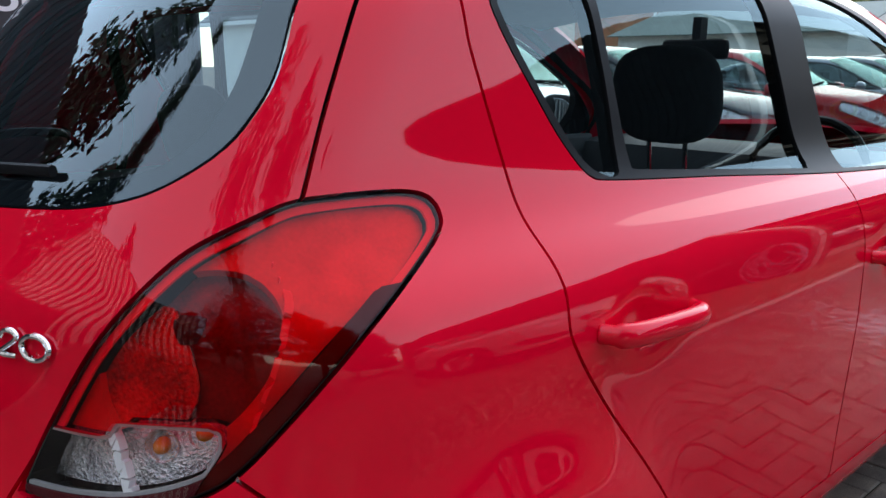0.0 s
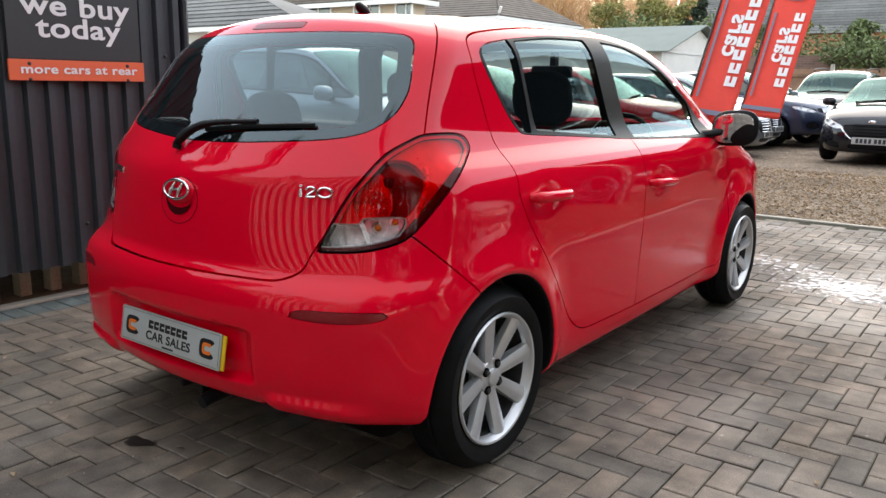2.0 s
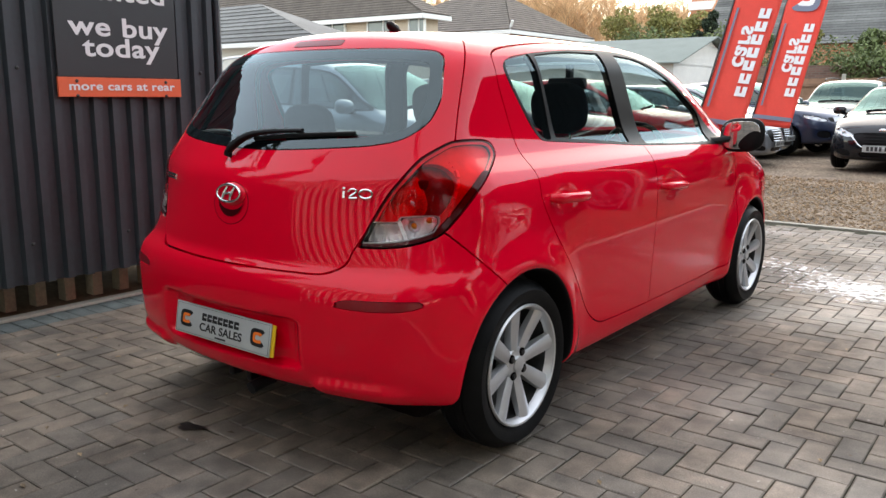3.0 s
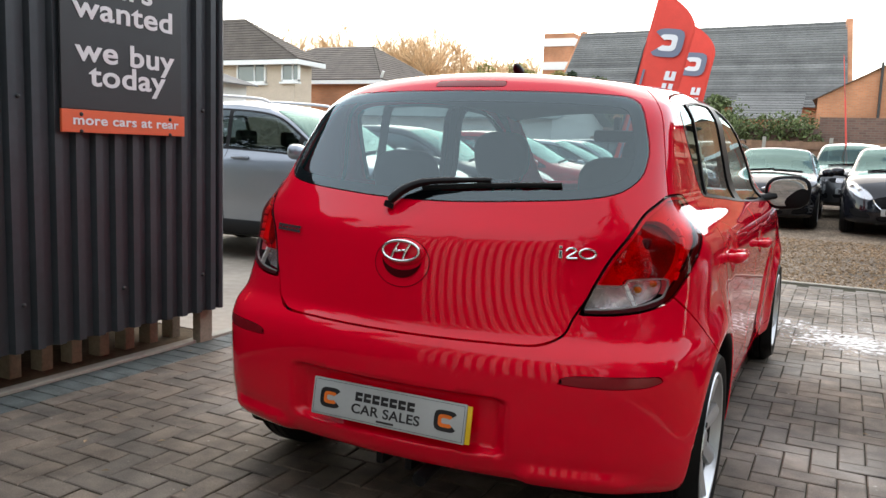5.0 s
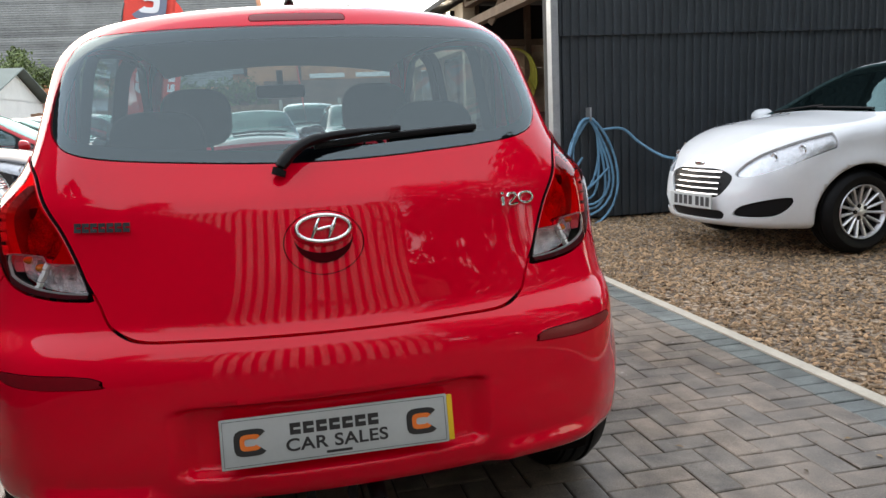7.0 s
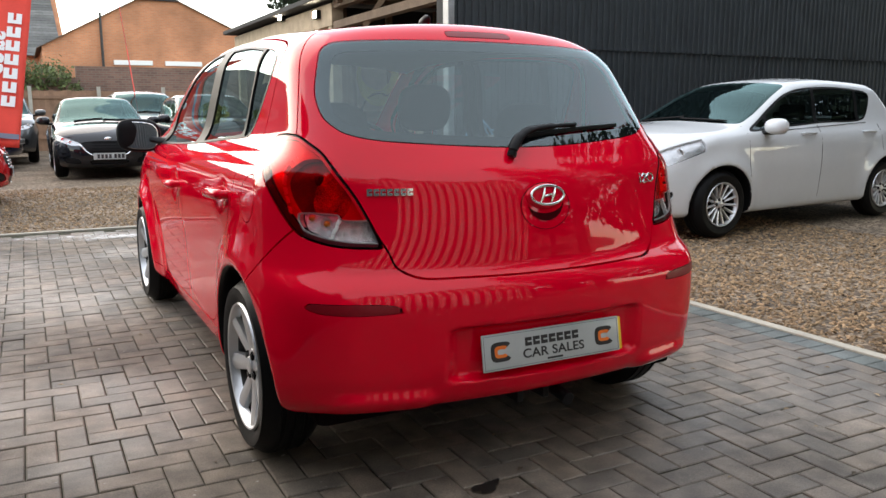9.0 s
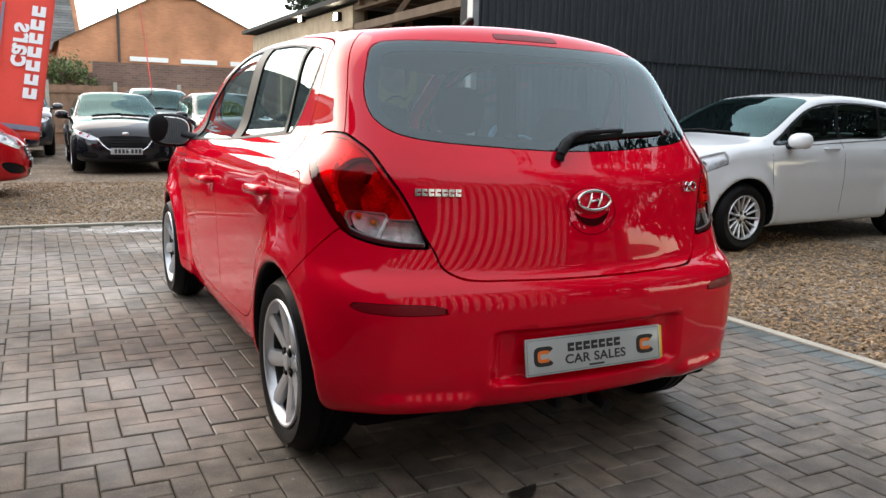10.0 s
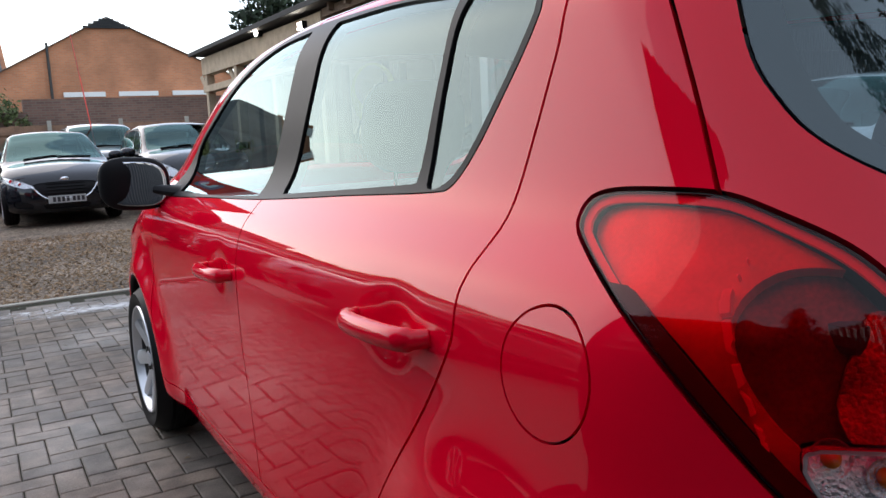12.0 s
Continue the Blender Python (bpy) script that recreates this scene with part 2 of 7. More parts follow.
def clip(V, T, d):
    """The part of a triangle mesh where d < 0, cut along d = 0."""
    if len(T) == 0:
        return V, T
    s = d < 0
    k = s[T].sum(1)
    keep = [T[k == 3]]
    V2, n0 = [V], len(V)
    E = {}
    for want in (1, 2):
        t = T[k == want]
        if not len(t):
            continue
        odd = s[t] if want == 1 else ~s[t]
        r = odd.argmax(1)
        t = np.stack([t[np.arange(len(t)), (r + j) % 3] for j in range(3)], 1)
        pts = []
        for j in (1, 2):
            a, b = t[:, 0], t[:, j]
            u = (d[a] / (d[a] - d[b]))[:, None]
            key = np.sort(np.stack([a, b], 1), 1)
            p = V[a] + (V[b] - V[a]) * u
            ids = np.empty(len(a), int)
            for i, kk in enumerate(map(tuple, key)):
                if kk not in E:
                    E[kk] = (n0 + len(E), p[i])
                ids[i] = E[kk][0]
            pts.append(ids)
        if want == 1:
            keep.append(np.stack([t[:, 0], pts[0], pts[1]], 1))
        else:
            keep += [np.stack([t[:, 1], t[:, 2], pts[0]], 1), np.stack([pts[0], t[:, 2], pts[1]], 1)]
    if E:
        V2.append(np.array([v[1] for v in E.values()]))
    return tidy(np.concatenate(V2), np.concatenate(keep))


def outline(pts, n=8):
    """A closed smooth outline through points; a third value of 1 marks a sharp corner."""
    P = [np.array(p[:2], float) for p in pts]
    sharp = [len(p) > 2 and p[2] for p in pts]
    out, m = [], len(P)
    for i in range(m):
        a, b, c, d = P[i - 1], P[i], P[(i + 1) % m], P[(i + 2) % m]
        t1 = (c - b) if sharp[i] else (c - a) / 2 * min(1, 2 * np.linalg.norm(c - b) / (np.linalg.norm(c - a) + 1e-9))
        t2 = (c - b) if sharp[(i + 1) % m] else (d - b) / 2 * min(1, 2 * np.linalg.norm(c - b) / (np.linalg.norm(d - b) + 1e-9))
        for j in range(n):
            u = j / n
            out.append((1 + 2 * u) * (1 - u) ** 2 * b + u * (1 - u) ** 2 * t1 + u * u * (3 - 2 * u) * c + u * u * (u - 1) * t2)
    return np.array(out)


def inside(P, poly):
    """Signed distance to a closed polygon: negative inside."""
    best = np.full(len(P), 1e9)
    odd = np.zeros(len(P), bool)
    for a, b in zip(poly, np.roll(poly, -1, 0)):
        e = b - a
        w = P - a
        u = np.clip((w @ e) / (e @ e + 1e-15), 0, 1)
        best = np.minimum(best, ((w - u[:, None] * e) ** 2).sum(1))
        c = (a[1] > P[:, 1]) != (b[1] > P[:, 1])
        with np.errstate(divide="ignore", invalid="ignore"):
            odd ^= c & (P[:, 0] < (b[0] - a[0]) * (P[:, 1] - a[1]) / (b[1] - a[1]) + a[0])
    return np.where(odd, -1, 1) * np.sqrt(best)


def rimmed(V, T, N, depth, solid=False):
    """Turns the open edges of a skin inwards by depth, so that it has thickness there."""
    e = np.concatenate([T[:, [0, 1]], T[:, [1, 2]], T[:, [2, 0]]])
    k = e.min(1).astype(np.int64) * (len(V) + 1) + e.max(1)
    u, inv, cnt = np.unique(k, return_inverse=True, return_counts=True)
    b = e[cnt[inv] == 1]
    b = b[~((np.abs(V[b[:, 0], 0]) < 1e-5) & (np.abs(V[b[:, 1], 0]) < 1e-5))]
    n = len(V)
    A, B = V[b[:, 0]], V[b[:, 1]]
    out = np.cross(B - A, (N[b[:, 0]] + N[b[:, 1]]) / 2)
    out /= np.maximum(np.linalg.norm(out, axis=1), 1e-9)[:, None]
    m = len(b)
    ring = np.concatenate([A, B, B - N[b[:, 1]] * depth, A - N[b[:, 0]] * depth])
    i = np.arange(m)
    q = np.stack([n + m + i, n + i, n + 3 * m + i, n + 2 * m + i], 1)
    V2, N2 = np.concatenate([V, ring]), np.concatenate([N, np.tile(out, (4, 1))])
    F = [tuple(t) for t in T] + [tuple(t) for t in q]
    return V2, F, N2


def both(V, T):
    """A half skin and its mirror image, joined along the middle."""
    n = len(V)
    mid = np.abs(V[:, 0]) < 1e-6
    m = np.where(mid, np.arange(n), n + np.arange(n))
    V2 = np.concatenate([V, V * np.array([-1, 1, 1])])
    return tidy(V2, np.concatenate([T, m[T][:, ::-1]]))


def panel(name, shell, V, T, material, parent, label="", depth=0.012, lift=0.0, mirror=None):
    """One body panel. mirror: None for x > 0 alone, 'both' for a panel across the middle, 'left' for the far side."""
    if not len(T):
        return None
    if mirror == "both":
        V, T = both(V, T)
    elif mirror == "left":
        V, T = V * np.array([-1, 1, 1]), T[:, ::-1]
    N = shell.normals(V)
    wrong = (np.cross(V[T[:, 1]] - V[T[:, 0]], V[T[:, 2]] - V[T[:, 0]]) * N[T].sum(1)).sum(1) < 0
    T = np.where(wrong[:, None], T[:, ::-1], T)
    V = V + N * lift
    V, F, N = rimmed(V, T, N, depth) if depth else (V, T, N)
    return raw(name, V, F, material, parent, label, N)

# ---- the red hatchback ----
HATCH = dict(
    top=[(-0.9, 1.36), (-0.3, 1.425), (-0.1, 1.445), (0.24, 1.470), (0.7, 1.488), (1.1, 1.488), (1.45, 1.468), (1.7, 1.42), (2.05, 1.27), (2.45, 1.06), (2.7, 0.975), (3.0, 0.90), (3.25, 0.80), (3.5, 0.70)],
    tail=[(0.15, -0.55), (0.25, -0.595), (0.31, -0.628), (0.38, -0.648), (0.45, -0.652), (0.58, -0.654), (0.635, -0.645), (0.665, -0.622), (0.685, -0.600), (0.75, -0.595), (0.85, -0.581), (0.935, -0.563), (0.96, -0.550), (1.0, -0.516), (1.08, -0.448), (1.2, -0.345), (1.34, -0.230), (1.385, -0.190), (1.41, -0.175), (1.5, -0.12)],
    nose=[(0.15, 3.10), (0.3, 3.30), (0.5, 3.34), (0.7, 3.31), (0.85, 3.15), (1.0, 3.0), (1.5, 2.6)],
    side=[(0.1, 0.70), (0.2, 0.760), (0.3, 0.784), (0.4, 0.79), (0.55, 0.798), (0.7, 0.806), (0.83, 0.808), (0.92, 0.798), (0.97, 0.772), (1.02, 0.715), (1.08, 0.684), (1.2, 0.658), (1.36, 0.622), (1.46, 0.585), (1.6, 0.53)],
    plan=[(-0.7, -0.05), (-0.35, -0.008), (0.0, 0.0), (0.8, 0.004), (1.6, 0.0), (2.3, -0.01), (2.8, -0.03), (3.2, -0.09), (3.5, -0.16)],
    base=[(-0.7, 0.27), (-0.5, 0.26), (-0.3, 0.235), (0.0, 0.21), (0.4, 0.185), (2.1, 0.185), (2.5, 0.2), (3.4, 0.2)],
    half=1.0, wheel_r=0.300, arch_r=0.338, base_len=2.525, crown=0.05, bow=[(0.3, 0.24), (0.6, 0.24), (0.68, 0.30), (0.78, 0.38), (0.93, 0.40), (1.0, 0.32), (1.1, 0.26), (1.4, 0.20)], tail_bow=0.27, nose_bow=0.40, flare=0.040, corner=0.15, edge=0.10, track=0.60,
    dimples=[(0.290, 0.862, 0.060, 0.044, 0.012), (1.265, 0.822, 0.060, 0.044, 0.012)], recess=(0.375, 0.345, 0.525, 0.032), ledge=(0.36, 0.74, 0.305, 0.350, 0.020), upper=[(-0.6, -0.03), (-0.2, 0.0), (0.2, 0.0), (1.2, 0.0), (2.0, 0.0), (2.6, -0.03)])

LAMP = [(0.011, 0.752, 1), (0.054, 0.835), (0.115, 0.930), (0.200, 1.020), (0.270, 1.058), (0.325, 1.077), (0.424, 1.076), (0.462, 1.062), (0.474, 1.025), (0.407, 0.946), (0.319, 0.848), (0.262, 0.796), (0.190, 0.770), (0.106, 0.756)]
LAMP_CLEAR = [(-0.05, 0.70, 1), (-0.05, 0.836, 1), (0.128, 0.836), (0.142, 0.852), (0.255, 0.856), (0.262, 0.835), (0.235, 0.79), (0.20, 0.70, 1)]
REAR_PANE = [(-0.1, 1.036, 1), (0.10, 1.037), (0.31, 1.048), (0.48, 1.062), (0.566, 1.083), (0.607, 1.125), (0.613, 1.18), (0.604, 1.23), (0.572, 1.318), (0.545, 1.352), (0.50, 1.368), (0.3, 1.378), (-0.1, 1.381, 1)]
TAILGATE = [(-0.7, 0.662, 1), (-0.40, 0.662), (-0.21, 0.664), (-0.1025, 0.668), (-0.034, 0.695), (-0.003, 0.745), (0.060, 0.835), (0.122, 0.930), (0.207, 1.018), (0.275, 1.054), (0.324, 1.077, 1), (0.340, 1.166), (0.363, 1.272), (0.385, 1.375), (0.387, 1.44), (0.36, 1.6, 1), (-0.7, 1.6, 1)]
SURROUND = [(0.30, 1.058), (0.65, 1.036), (1.1, 1.008), (1.6, 0.990), (2.0, 0.976), (2.11, 0.985), (2.0, 1.085), (1.86, 1.180), (1.56, 1.322), (1.3, 1.392), (1.05, 1.412), (0.67, 1.402), (0.33, 1.374), (0.17, 1.350), (0.118, 1.31), (0.20, 1.165), (0.265, 1.080)]
QUARTER = [(0.322, 1.362), (0.358, 1.070), (0.290, 1.076), (0.212, 1.172), (0.134, 1.303), (0.146, 1.342), (0.20, 1.357)]
REAR_DOOR_PANE = [(0.350, 1.368, 1), (0.392, 1.066, 1), (0.70, 1.044), (0.995, 1.024, 1), (0.95, 1.20), (0.898, 1.399, 1), (0.6, 1.391)]
FRONT_DOOR_PANE = [(1.145, 1.014, 1), (1.040, 1.398, 1), (1.29, 1.380), (1.55, 1.308), (1.80, 1.194), (1.915, 1.122), (1.932, 0.994, 1), (1.5, 1.000)]
REAR_DOOR = [(0.08, 1.36), (0.066, 1.28), (0.08, 1.20), (0.105, 1.09), (0.110, 1.0), (0.113, 0.94), (0.115, 0.87), (0.20, 0.745), (0.36, 0.555), (0.50, 0.390), (0.59, 0.325), (0.68, 0.303), (1.13, 0.293, 1), (1.122, 0.42), (1.117, 0.65), (1.103, 0.85), (1.092, 0.95), (1.10, 1.017), (1.05, 1.425, 1), (0.6, 1.428), (0.2, 1.392)]
FRONT_DOOR = [(1.13, 0.293, 1), (2.12, 0.300), (2.20, 0.40), (2.235, 0.60), (2.20, 0.82), (2.15, 0.96), (2.06, 1.10), (1.86, 1.215), (1.56, 1.362), (1.3, 1.430), (1.05, 1.440, 1), (1.10, 1.017), (1.092, 0.95), (1.103, 0.85), (1.117, 0.65), (1.122, 0.42)]
BUMPER = [(-1.0, 0.815, 1), (-0.352, 0.812, 1), (-0.277, 0.735), (-0.144, 0.615, 1), (0.1, 0.4, 1), (0.1, 0.0, 1), (-1.0, 0.0, 1)]
WINDSCREEN = [(-0.1, 1.63, 1), (0.35, 1.61), (0.50, 1.60), (0.545, 1.66), (0.60, 2.0), (0.64, 2.36), (0.60, 2.44), (0.3, 2.52), (-0.1, 2.53, 1)]
STRIP = [(0.488, 0.580), (0.52, 0.600), (0.62, 0.606), (0.735, 0.606), (0.742, 0.592), (0.71, 0.580), (0.6, 0.574)]
BRAKE = [(-0.1, 1.394, 1), (0.122, 1.394), (0.126, 1.403), (0.118, 1.414), (-0.1, 1.416, 1)]
FLAP = [(-0.08 + 0.078 * math.cos(a * math.pi / 6), 0.876 + 0.076 * math.sin(a * math.pi / 6)) for a in range(12)]


def cutters(V):
    """The flat views in which panels are outlined: from the side, from behind, from above, and askew on the rear corner."""
    return V[:, [1, 2]], V[:, [0, 2]], V[:, [0, 1]], np.stack([(V[:, 0] + V[:, 1]) / math.sqrt(2), V[:, 2]], 1)


def red_hatchback():
    car = thing("hatchback_car", "glossy red five-door hatchback parked on block paving", "car")
    sh = Shell(**HATCH)
    V, T = sh.skin(0.0135, (0, -0.75, 0.1), (0.98, 3.5, 1.56))
    g = 0.0028

    def take(V, T, fn, gap=g):
        """Splits off what fn marks, with a real gap; gives the piece and the rest."""
        d = fn(V)
        a, b = clip(V, T, d + gap), clip(V, T, gap - d)
        return (sh.settle(a[0], 2), a[1]), (sh.settle(b[0], 2), b[1])

    side = lambda o, grow=0.0: (lambda V: np.maximum(inside(V[:, [1, 2]], o) - grow, 0.45 - V[:, 0]))
    o = {k: outline(v) for k, v in dict(lamp=LAMP, clear=LAMP_CLEAR, pane=REAR_PANE, gate=TAILGATE, sur=SURROUND, q=QUARTER, rp=REAR_DOOR_PANE, fp=FRONT_DOOR_PANE, rd=REAR_DOOR, fd=FRONT_DOOR, bump=BUMPER, ws=WINDSCREEN, flap=FLAP, strip=STRIP, brake=BRAKE).items()}
    arch = lambda V: np.minimum(np.hypot(V[:, 1], V[:, 2] - 0.30), np.hypot(V[:, 1] - 2.525, V[:, 2] - 0.30)) - 0.345
    liner, (V, T) = take(V, T, arch, 0.0)
    lamp, (V, T) = take(V, T, lambda V: np.maximum(inside(cutters(V)[3], o["lamp"]), V[:, 1] - 0.5))
    pane, (V, T) = take(V, T, lambda V: np.maximum(inside(V[:, [0, 2]], o["pane"]), V[:, 1] - 0.2), 0.0015)
    # Black strips added behind the gaps, so that no light shows through.
    backings = [("both", clip(V, T, np.maximum(np.abs(inside(cutters(V)[3], o["gate"])) - 0.016, V[:, 1] - 0.01)))]
    gate, (V, T) = take(V, T, lambda V: np.maximum(inside(cutters(V)[3], o["gate"]), V[:, 1] - 0.03))
    bump, (V, T) = take(V, T, lambda V: inside(V[:, [1, 2]], o["bump"]))
    screen, (V, T) = take(V, T, lambda V: np.maximum(inside(V[:, [0, 1]], o["ws"]), 0.9 - V[:, 2]), 0.0)
    sur, (V, T) = take(V, T, side(o["sur"]), 0.001)
    for k in ("rd", "fd"):
        ring = clip(V, T, np.maximum(np.abs(inside(V[:, [1, 2]], o[k])) - 0.014, 0.45 - V[:, 0]))
        backings += [(None, ring), ("left", ring)]
    for mir, ring in backings:
        panel("seal_strip", sh, *ring, GAP, car, "black rubber seal behind the panel gap", depth=0, lift=-0.021, mirror=mir)
    rdoor, (V, T) = take(V, T, side(o["rd"]))
    fdoor, (V, T) = take(V, T, side(o["fd"]))
    flap, left = take(V, T, side(o["flap"]), 0.0018)
    body = (np.concatenate([V, left[0] * np.array([-1, 1, 1])]), np.concatenate([T, left[1][:, ::-1] + len(V)]))
    b = panel("body", sh, *body, RED, car, depth=0.02)
    strip, bump = take(*bump, lambda V: np.maximum(inside(V[:, [0, 2]], o["strip"]), V[:, 1] - 0.2), 0.001)
    brake, gate = take(*gate, lambda V: np.maximum(inside(V[:, [0, 2]], o["brake"]), V[:, 1] - 0.2), 0.001)
    panel("high_brake_light", sh, *brake, STRIP_RED, car, "dark red high brake light", depth=0.008, lift=0.001, mirror="both")
    panel("bumper", sh, *bump, RED, car, depth=0.02, mirror="both")
    gate_ob = panel("tailgate", sh, *gate, RED, car, depth=0.02, mirror="both")
    inner, ring = take(*pane, lambda V: inside(V[:, [0, 2]], o["pane"]) + 0.032, 0.0)
    panel("rear_window", sh, *pane, REAR_GLASS, car, "tinted rear window glass", depth=0, lift=0.001, mirror="both").visible_shadow = False
    panel("rear_window_edge", sh, *ring, GLOSS_BLACK, car, "black printed band under the glass edge", depth=0.004, lift=-0.004, mirror="both")
    panel("windscreen", sh, *screen, CAR_GLASS, car, depth=0, mirror="both").visible_shadow = False
    panel("fuel_flap", sh, *flap, RED, car, depth=0.015, mirror="left")
    panes = []
    for k, nm in (("q", "quarter_window"), ("rp", "rear_door_window"), ("fp", "front_door_window")):
        p, sur = take(*sur, side(o[k]), 0.0)
        panes.append((nm, p))
    for mir in (None, "left"):
        panel("bumper_reflector", sh, *strip, STRIP_RED, car, "dark red bumper reflector", depth=0.008, lift=0.0005, mirror=mir)
        for ahead in (1, -1):
            panel("wheel_arch_liner", sh, *clip(*liner, ahead * (liner[0][:, 1] - 1.2)), BLACK_TRIM, car, depth=0, mirror=mir)
        panel("window_surround", sh, *sur, BLACK_TRIM, car, "matt black window surround", depth=0.03, lift=0.001, mirror=mir)
        panel("rear_door", sh, *rdoor, RED, car, depth=0.02, mirror=mir)
        panel("front_door", sh, *fdoor, RED, car, depth=0.02, mirror=mir)
        for nm, p in panes:
            panel(nm, sh, *p, CAR_GLASS, car, depth=0, lift=-0.004, mirror=mir).visible_shadow = False
        tail_lamp(sh, lamp, o, car, mir, take)
    return car, sh, gate_ob


def tail_lamp(sh, lamp, o, car, mir, take):
    at = lambda k: (lambda V: inside(cutters(V)[3], k))
    rest, rim = take(*lamp, lambda V: at(o["lamp"])(V) + 0.0045, 0.0)
    frame_ob = panel("tail_lamp", sh, *rim, BLACK_TRIM, car, "red and clear tail lamp", depth=0.05, lift=0.001, mirror=mir)
    clear, red = take(*rest, at(o["clear"]), 0.0005)
    panel("red_lens", sh, *red, RED_LENS, frame_ob, "glossy red plastic lens", depth=0, lift=0.004, mirror=mir)
    panel("clear_lens", sh, *clear, CLEAR, frame_ob, "clear plastic lens", depth=0, lift=0.004, mirror=mir)
    # behind the lenses: a smoked band along the lower edge, a bright rim, a red reflecting bowl, a dark oval pod with a
    # patch of painted red glow, and a ridge
    low = o["lamp"] + np.array([-0.019, 0.013])
    keep, band = take(*red, lambda V: np.minimum(at(low)(V), 0.985 - V[:, 2]), 0.0)
    panel("smoked_band", sh, *band, LAMP_DARK, frame_ob, "dark smoked band inside the lens", depth=0.004, lift=-0.003, mirror=mir)
    core, edge = take(*keep, lambda V: at(o["lamp"])(V) + 0.013, 0.0)
    panel("lens_edge", sh, *edge, LAMP_EDGE, frame_ob, "bright red lens edge", depth=0.004, lift=-0.004, mirror=mir)
    oval = outline([(0.212 + 0.104 * math.cos(a * math.pi / 5) * (1 + 0.1 * math.sin(a * math.pi / 5)) + 0.03 * math.sin(a * math.pi / 5), 0.920 + 0.098 * math.sin(a * math.pi / 5)) for a in range(10)])
    pod, bowl = take(*core, at(oval), 0.0)
    panel("reflector", sh, *bowl, LAMP_RED, frame_ob, depth=0.02, lift=-0.016, mirror=mir)
    glow_patch, pod = take(*pod, at(outline([(0.09, 0.845, 1), (0.205, 0.845, 1), (0.225, 0.885), (0.212, 0.935), (0.190, 0.985), (0.150, 0.955), (0.10, 0.90)])), 0.0)
    panel("inner_bowl", sh, *glow_patch, LAMP_MID, frame_ob, "red glinting inner bowl", depth=0.006, lift=-0.026, mirror=mir)
    panel("lamp_pod", sh, *pod, LAMP_POD, frame_ob, depth=0.02, lift=-0.034, mirror=mir)
    ridge = outline([(0.288, 0.850, 1), (0.2935, 0.850, 1), (0.322, 0.925), (0.330, 0.985), (0.312, 1.016, 1), (0.300, 1.020, 1), (0.320, 0.985), (0.314, 0.925)])
    line, _ = take(*core, at(ridge), 0.0)
    panel("pod_ridge", sh, *line, LAMP_EDGE, frame_ob, depth=0.012, lift=-0.003, mirror=mir)
    keep, under = take(*clear, at(o["lamp"] + np.array([-0.012, 0.013])), 0.0)
    panel("smoked_band", sh, *under, LAMP_DARK, frame_ob, depth=0.004, lift=0.0035, mirror=mir)
    clear = keep
    bowl, lip = take(*clear, lambda V: np.maximum(at(o["clear"])(V), at(o["lamp"] + np.array([-0.012, 0.013]))(V)) + 0.004, 0.0)
    panel("clear_edge", sh, *lip, GREY_PLASTIC, frame_ob, "pale lens edge", depth=0.006, lift=-0.001, mirror=mir)
    panel("reversing_bowl", sh, *bowl, LAMP_SILVER, frame_ob, depth=0.02, lift=-0.035, mirror=mir)
    bar = outline([(0.126, 0.846, 1), (0.137, 0.846, 1), (0.172, 0.760, 1), (0.160, 0.758, 1)])
    rib, _ = take(*clear, at(bar), 0.0)
    panel("lens_rib", sh, *rib, WHITE_PLASTIC, frame_ob, depth=0.012, lift=-0.002, mirror=mir)
    s = -1 if mir else 1
    for x, y, z in ((0.655, -0.395, 0.820), (0.688, -0.360, 0.836)):
        c = Vector((s * (x - 0.014), y + 0.014, z))
        q = Vector((s * 0.7, -0.7, 0.1)).to_track_quat("Z", "Y").to_matrix().to_4x4()
        bm = bmesh.new()
        lathe(bm, [(-0.012, 0.006), (-0.008, 0.012), (0.0, 0.019), (0.002, 0.0195), (0.0, 0.0175)], seg=24, m=Matrix.Translation(c) @ q @ pose(0, 0, 0, 0, -90, 0))
        part("bulb_dish", bm, LAMP_SILVER, frame_ob, smooth=40)
        bm = bmesh.new()
        vs = bmesh.ops.create_uvsphere(bm, u_segments=14, v_segments=10, radius=0.0095)["verts"]
        for v in vs:
            v.co.z *= 1.5
        bmesh.ops.transform(bm, matrix=Matrix.Translation(c) @ q, verts=vs)
        part("bulb", bm, AMBER, frame_ob, "amber indicator bulb", smooth=0)


GLOSS_BLACK = plain("printed_black", (0.006, 0.007, 0.009), 0.8, spec=0.02)
LAMP_RED = plain("lamp_reflector", (0.68, 0.16, 0.20), 0.35, metal=0.2, vary=0.2, scale=24)
LAMP_EDGE = plain("lamp_edge", (0.95, 0.75, 0.75), 0.4)
LAMP_DARK = plain("lamp_dark", (0.07, 0.006, 0.010), 0.6, vary=0.1, scale=20, spec=0.03)
LAMP_POD = plain("lamp_pod", (0.16, 0.05, 0.05), 0.3, metal=0.3, vary=0.7, scale=24, spec=0.2)
# Brighter blotched red: the glow in the pod is put into this colour.
LAMP_MID = plain("lamp_inner", (0.60, 0.14, 0.16), 0.2, metal=0.5, vary=0.9, scale=22, bump=0.8)
# Light and dark blotches put facet glints into the bowl's colour.
LAMP_SILVER = plain("lamp_bowl", (0.80, 0.80, 0.82), 0.16, metal=0.8, vary=0.7, scale=30, bump=1.0)
STRIP_RED = plain("reflector_red", (0.20, 0.004, 0.010), 0.3, vary=0.1, scale=80, spec=0.3)
